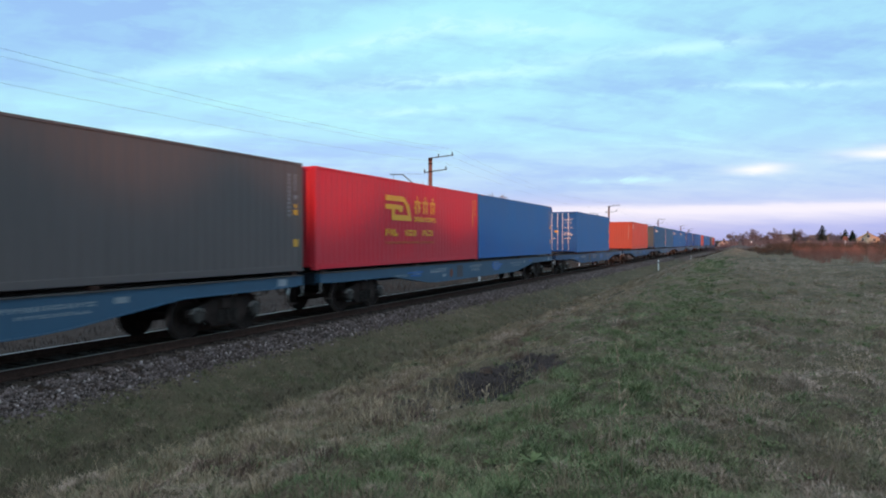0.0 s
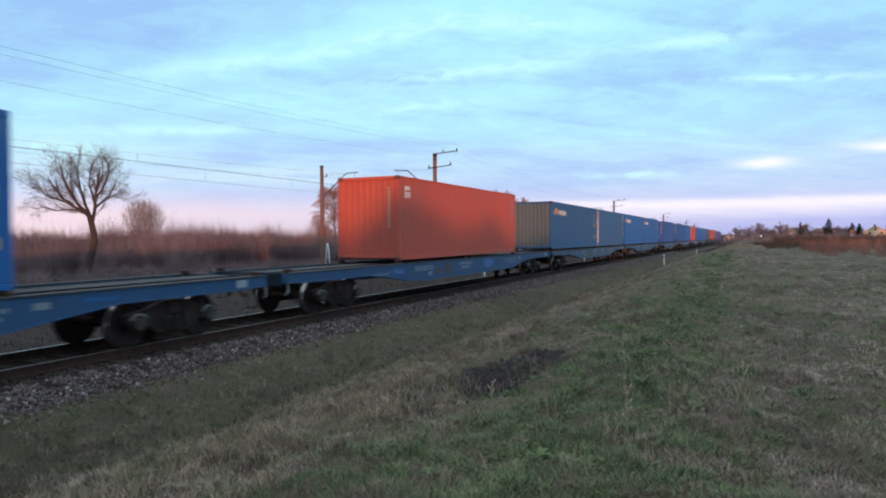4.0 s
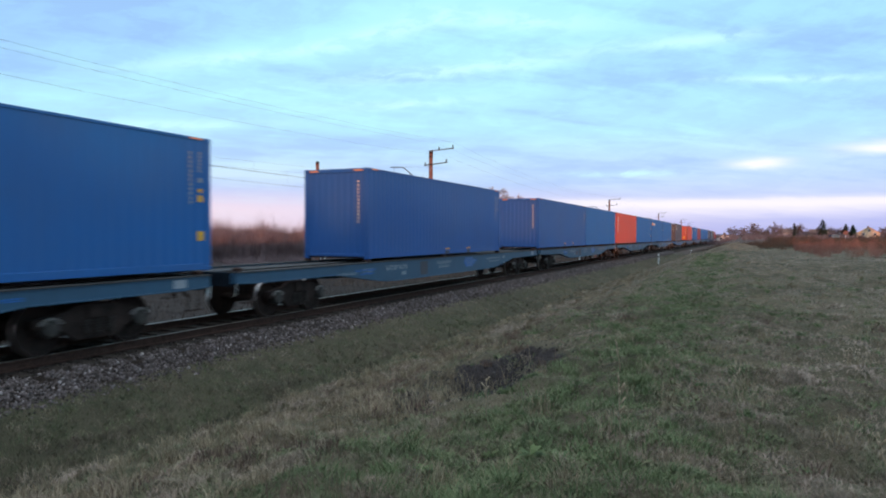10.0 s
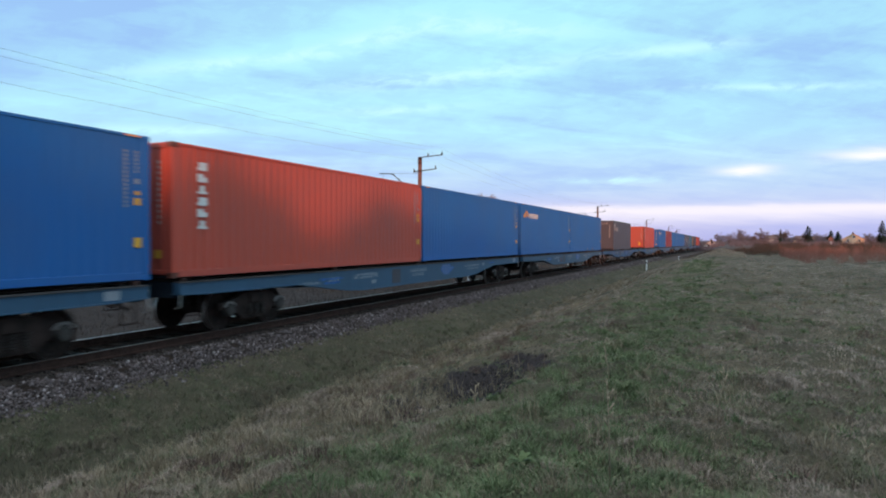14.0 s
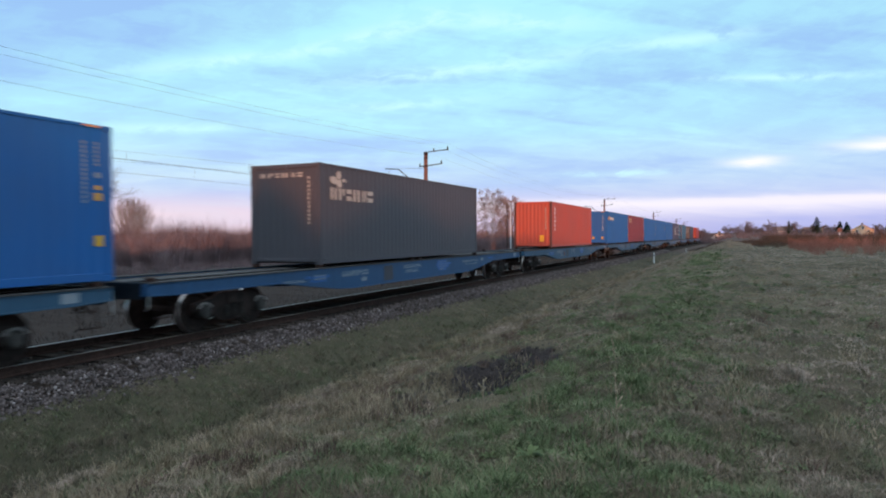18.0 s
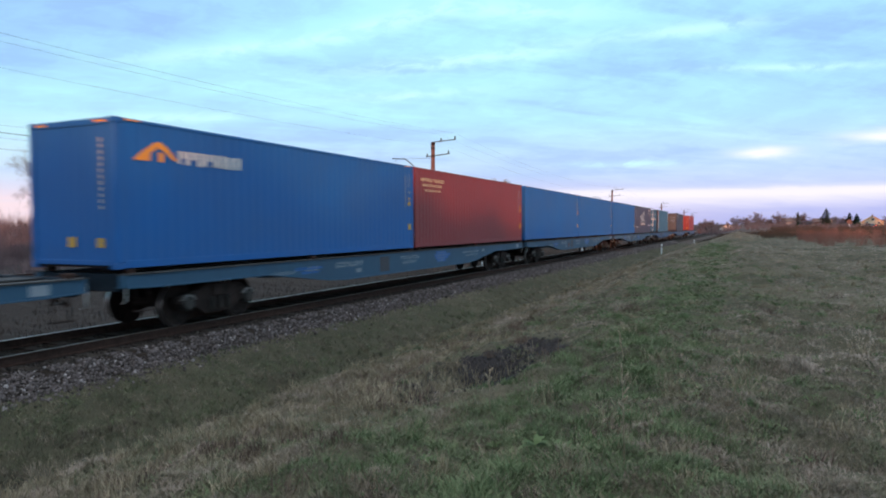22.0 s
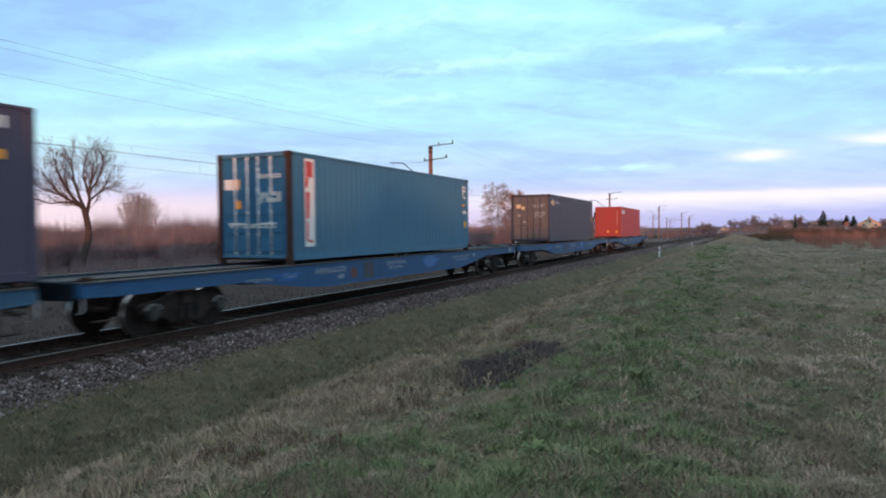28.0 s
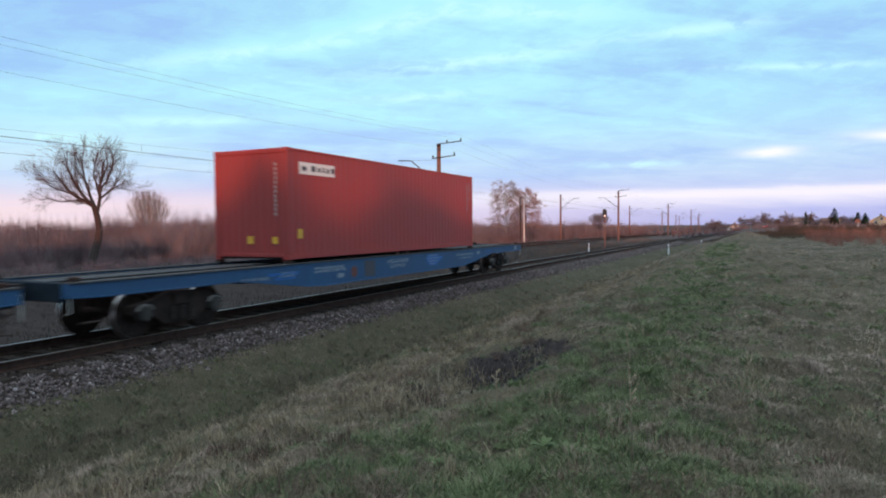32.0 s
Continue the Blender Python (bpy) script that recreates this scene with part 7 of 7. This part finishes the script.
def ballast_stones(name, n, x0, x1, mat, seed, label):
    r = np.random.default_rng(seed)
    ys = 3.0 + 105 * r.uniform(0, 1, n) ** 2.1
    xs = np.where(r.uniform(0, 1, n) < (0.90 if x1 > 2.1 else 2.0), r.uniform(x0, x1, n), x1 + np.abs(r.normal(0, 0.17, n)))
    zs = np.interp(xs, [-2.4, -1.75, 0.9, 1.45, 1.75, 2.12, 2.3, 2.8, 3.2], [-0.48, -0.22, -0.215, -0.205, -0.22, -0.39, -0.43, -0.59, -0.72]) + r.uniform(-0.012, 0.025, n) + np.interp(ys, np.arange(0, 120, 4), [fall(v) for v in range(0, 120, 4)])
    # pits at the sleepers' ends
    pit = np.abs((ys + 20) % 0.6 - 0.3) > 0.17
    free = ~(pit & (xs > 1.28) & (xs < 1.72 + 0.14 * np.sin(np.floor((ys + 20.3) / 0.6) * 2.4))) | (r.uniform(0, 1, n) < 0.06)
    xs, ys, zs = xs[free], ys[free], zs[free]
    n = len(xs)
    s = r.uniform(0.011, 0.030, n) * (1 + ys / 60)
    g = (1 + 5 ** 0.5) / 2
    ico = np.array([(-1, g, 0), (1, g, 0), (-1, -g, 0), (1, -g, 0), (0, -1, g), (0, 1, g), (0, -1, -g), (0, 1, -g), (g, 0, -1), (g, 0, 1), (-g, 0, -1), (-g, 0, 1)]) / 1.9
    tri = np.array([(0, 11, 5), (0, 5, 1), (0, 1, 7), (0, 7, 10), (0, 10, 11), (1, 5, 9), (5, 11, 4), (11, 10, 2), (10, 7, 6), (7, 1, 8), (3, 9, 4), (3, 4, 2), (3, 2, 6), (3, 6, 8), (3, 8, 9), (4, 9, 5), (2, 4, 11), (6, 2, 10), (8, 6, 7), (9, 8, 1)])
    lumps = ico[None] * r.uniform(0.6, 1.35, (n, 12, 1)) * (s[:, None] * r.uniform(0.7, 1.2, (n, 3)))[:, None, :]
    verts = (lumps + np.stack([xs, ys, zs], 1)[:, None]).reshape(-1, 3)
    faces = ((np.arange(n) * 12)[:, None, None] + tri[None]).reshape(-1, 3)
    tagged(new(name, raw(name, verts, faces, mat)), label, "stones", kind="stuff")


ballast_stones("ballast_stones", 40000, 1.30, 2.16, M["stone"], 4, "loose grey crushed-stone ballast on the shoulder")
ballast_stones("oily_ballast", 13000, 0.86, 1.36, M["dirty_stone"], 8, "dark oily ballast beside the rail")
ballast_stones("inner_ballast", 7000, -2.2, 0.70, M["dirty_stone"], 18, "dark oily ballast between the rails")


def clods():
    """Crumbled dark earth and a few dead stalks in the bare hollow."""
    r = np.random.default_rng(44)
    n = 2400
    xs, ys = 8.80 + r.normal(0, 0.32, n), 8.5 + r.normal(0, 1.0, n)
    zs = heights_at(xs, ys) + 0.005
    g = np.array([(-1, 0, 0), (1, 0, 0), (0, -1, 0), (0, 1, 0), (0, 0, -1), (0, 0, 1)], float)
    tri = np.array([(0, 2, 5), (2, 1, 5), (1, 3, 5), (3, 0, 5), (2, 0, 4), (1, 2, 4), (3, 1, 4), (0, 3, 4)])
    v = g[None] * r.uniform(0.5, 1.4, (n, 6, 1)) * r.uniform(0.006, 0.026, (n, 1, 1)) + np.stack([xs, ys, zs], 1)[:, None]
    f = ((np.arange(n) * 6)[:, None, None] + tri[None]).reshape(-1, 3)
    tagged(new("earth_clods", raw("earth_clods", v.reshape(-1, 3), f, M["clod"])), "crumbled dark earth in the hollow", "earth", kind="stuff")
    m = 260
    sx, sy = 8.55 + r.normal(0, 0.35, m), 7.4 + r.normal(0, 1.2, m)
    blades("dead_stalks", sx, sy, heights_at(sx, sy) - 0.01, r.uniform(0.15, 0.42, m), np.full(m, 0.008), M["drygrass"], 45, "dead stalks hanging over the hollow", 0.9)


M["clod"] = islands("earth_clod", [(0.0, (0.015, 0.012, 0.011)), (0.85, (0.042, 0.034, 0.032)), (1.0, (0.12, 0.10, 0.095))])
clods()


def weeds():
    """Leafy weeds and a few tall dry stalks near the camera."""
    r = random.Random(5)
    for x, y, s in ((10.6, 4.7, 0.11), (10.75, 4.85, 0.10), (10.5, 4.95, 0.09), (10.9, 5.2, 0.08), (10.2, 4.9, 0.08), (9.9, 4.3, 0.09)):
        w = tagged(empty("weed", pose(x, y, ground_z(x, y))), "low leafy green weed in the meadow grass", "weed", "weeds in the meadow")
        for k in range(14):
            a, l, up = r.uniform(0, 6.28), s * r.uniform(0.6, 1.2), r.uniform(0.2, 0.9)
            bm = bmesh.new()
            c, d = math.cos(a), math.sin(a)
            pts = []
            for u, v in ((0.0, 0.05), (0.35, 0.14), (0.7, 0.16), (1.0, 0.02)):
                h = l * up * (u - 0.55 * u * u)
                pts.append([bm.verts.new((c * l * u - d * q, d * l * u + c * q, h + 0.02)) for q in (-v * l, v * l)])
            for p, q in zip(pts, pts[1:]):
                bm.faces.new((p[0], p[1], q[1], q[0]))
            part("leaf", bm, M["leaf"], w)
    for x, y, h in ((11.25, 4.7, 0.74), (11.9, 6.5, 0.45), (13.3, 6.2, 0.40), (9.9, 5.6, 0.40), (12.9, 5.0, 0.35), (10.7, 8.0, 0.42)):
        st = tagged(empty("dry_stalk", pose(x, y, ground_z(x, y))), "tall dry stalk of a dead weed", "stalk", "dry stalks")
        b = Vector((r.uniform(-0.1, 0.1), r.uniform(-0.1, 0.1), 0))
        part("stem", tube([(0, 0, -0.03), tuple(b * 0.4 + Vector((0, 0, h * 0.5))), tuple(b + Vector((0, 0, h)))], [0.006, 0.005, 0.003], 5), M["straw"], st)
        for k in range(6):
            z = h * (0.55 + 0.07 * k)
            part("seed_head", tube([(b.x * 0.7, b.y * 0.7, z), (b.x * 0.7 + r.uniform(-0.04, 0.04), b.y * 0.7 + r.uniform(-0.04, 0.04), z + 0.05)], [0.004, 0.008], 5), M["straw"], st)


M["leaf"] = surface("weed_leaf", (0.062, 0.088, 0.036), (0.100, 0.125, 0.052), 14, 0.75, 0.0, 0.3, 0.1)
M["straw"] = surface("dry_straw", (0.24, 0.18, 0.12), (0.34, 0.26, 0.18), 14, 0.85)
weeds()


# ---- cars on the road beyond the meadow ----
M["car_paint"] = paint("car_paint", (0.025, 0.025, 0.028), 0.05, rough=0.3)
M["tyre"] = surface("tyre_rubber", (0.02, 0.02, 0.02), (0.035, 0.035, 0.035), 8, 0.9)
M["head_glow"] = emit("headlight_glow", (1.0, 0.95, 0.85), 7.0)
M["tail_glow"] = emit("taillight_glow", (1.0, 0.10, 0.08), 7.0)


def car(label):
    """A saloon car, its nose towards -y."""
    c = tagged(empty("car"), label, "car", "cars on the far road")
    part("body", prism([(-2.2, 0.35), (2.15, 0.35), (2.2, 0.75), (2.0, 0.92), (1.2, 0.95), (-0.9, 0.92), (-2.05, 0.80), (-2.2, 0.6)], "x", -0.86, 0.86), M["car_paint"], c)
    part("cabin", prism([(-0.95, 0.91), (1.45, 0.94), (0.95, 1.42), (-0.25, 1.44)], "x", -0.72, 0.72), M["glass"], c, "dark glazed cabin")
    part("roof", prism([(-0.25, 1.43), (0.95, 1.41), (0.90, 1.46), (-0.2, 1.48)], "x", -0.70, 0.70), M["car_paint"], c)
    for x in (-0.78, 0.78):
        for y in (-1.35, 1.30):
            part("wheel", lathe([(x - 0.10, 0.20), (x - 0.10, 0.31), (x + 0.10, 0.31), (x + 0.10, 0.20)], "x", 16, None, (0, y, 0.31)), M["tyre"], c)
    for x in (-0.62, 0.62):
        part("headlight", lathe([(-2.22, 0.10), (-2.12, 0.11)], "y", 12, None, (x, 0, 0.66)), M["head_glow"], c, "lit headlight")
        part("taillight", box(x - 0.14, x + 0.14, 2.15, 2.22, 0.66, 0.80, bevel=0.01), M["tail_glow"], c, "lit red taillight")
    return c


CAR_IN = car("dark saloon car driving with lit headlights")
CAR_OUT = car("dark saloon car driving away with red taillights")


# ---- movement ----
def run(t):
    """How far the train has come at t seconds."""
    ts = (0, 1, 2, 3, 6, 7, 8, 9, 10, 11, 12, 13, 14, 17, 18, 19, 20, 21, 22, 23, 24, 25, 28, 29, 30, 31, 32)
    qs = (-27.45, -14.19, -1.35, 11.65, 50.02, 63.00, 75.65, 88.28, 101.42, 113.95, 127.00, 140.35, 152.95, 191.50, 204.20, 217.18, 229.60, 242.46, 255.12, 268.13, 280.80, 293.56, 331.28, 344.25, 356.70, 369.46, 381.93)
    return float(np.interp(t, ts, qs))


def on_line(y, dz):
    turn = math.degrees(math.atan2(-max(0.0, y - BEND_AT) / BEND_R, 1))
    tilt = math.degrees(math.atan2(fall(y + 6) - fall(y - 6), 12))
    return pose(bend(y), y, dz + fall(y), tilt, 0, -turn)


def motions():
    stops = [float(t) for t in range(33)]
    for i, (w, sets) in enumerate(WAGONS):
        walk(w, [(t, on_line(PITCH * (i - 1) - run(t), 0.0)) for t in stops])
        # the wheels roll while the wagon passes near
        near = [k / 30 for k in range(961) if -25 < PITCH * (i - 1) - run(k / 30) < 60]
        for wheel in sets:
            at = wheel.matrix_basis.translation.copy()
            rows = [(t, pose(*at, math.degrees(run(t) / 0.474) % 360)) for t in near]
            if not rows:
                continue
            if near[0] > 0:
                rows.insert(0, (0.0, rows[0][1]))
            if near[-1] < 32:
                rows.append((32.0, rows[-1][1]))
            walk(wheel, rows)
    def spot(az, dist, turn):
        x, y = far_spot(az, dist)
        return pose(x, y, ground_z(x, y) + 0.02, 0, 0, turn)

    walk(CAR_IN, [(0.0, spot(0.50, 330, 2)), (3.0, spot(0.52, 285, 2)), (6.5, spot(1.3, 232, 3)), (8.5, spot(3.3, 200, 8)), (10.0, spot(6.05, 160, 12)), (11.0, spot(8.9, 150, 18)), (14.0, spot(22, 145, 40)), (20.0, spot(60, 180, 60)), (32.0, spot(84, 300, 60))])
    walk(CAR_OUT, [(0.0, spot(60, 290, 240)), (16.0, spot(18, 250, 220)), (22.0, spot(8.0, 255, 212)), (27.0, spot(2.2, 262, 205)), (29.0, spot(0.91, 275, 200)), (32.0, spot(0.59, 290, 190))])
    for i, slot, c in LOAD:
        off = (-LEN / 2 - 0.07, LEN / 2 + 0.07, 0.0)[slot]
        walk(c, [(t, on_line(PITCH * (i - 1) - run(t) + off, DECK)) for t in stops])


motions()
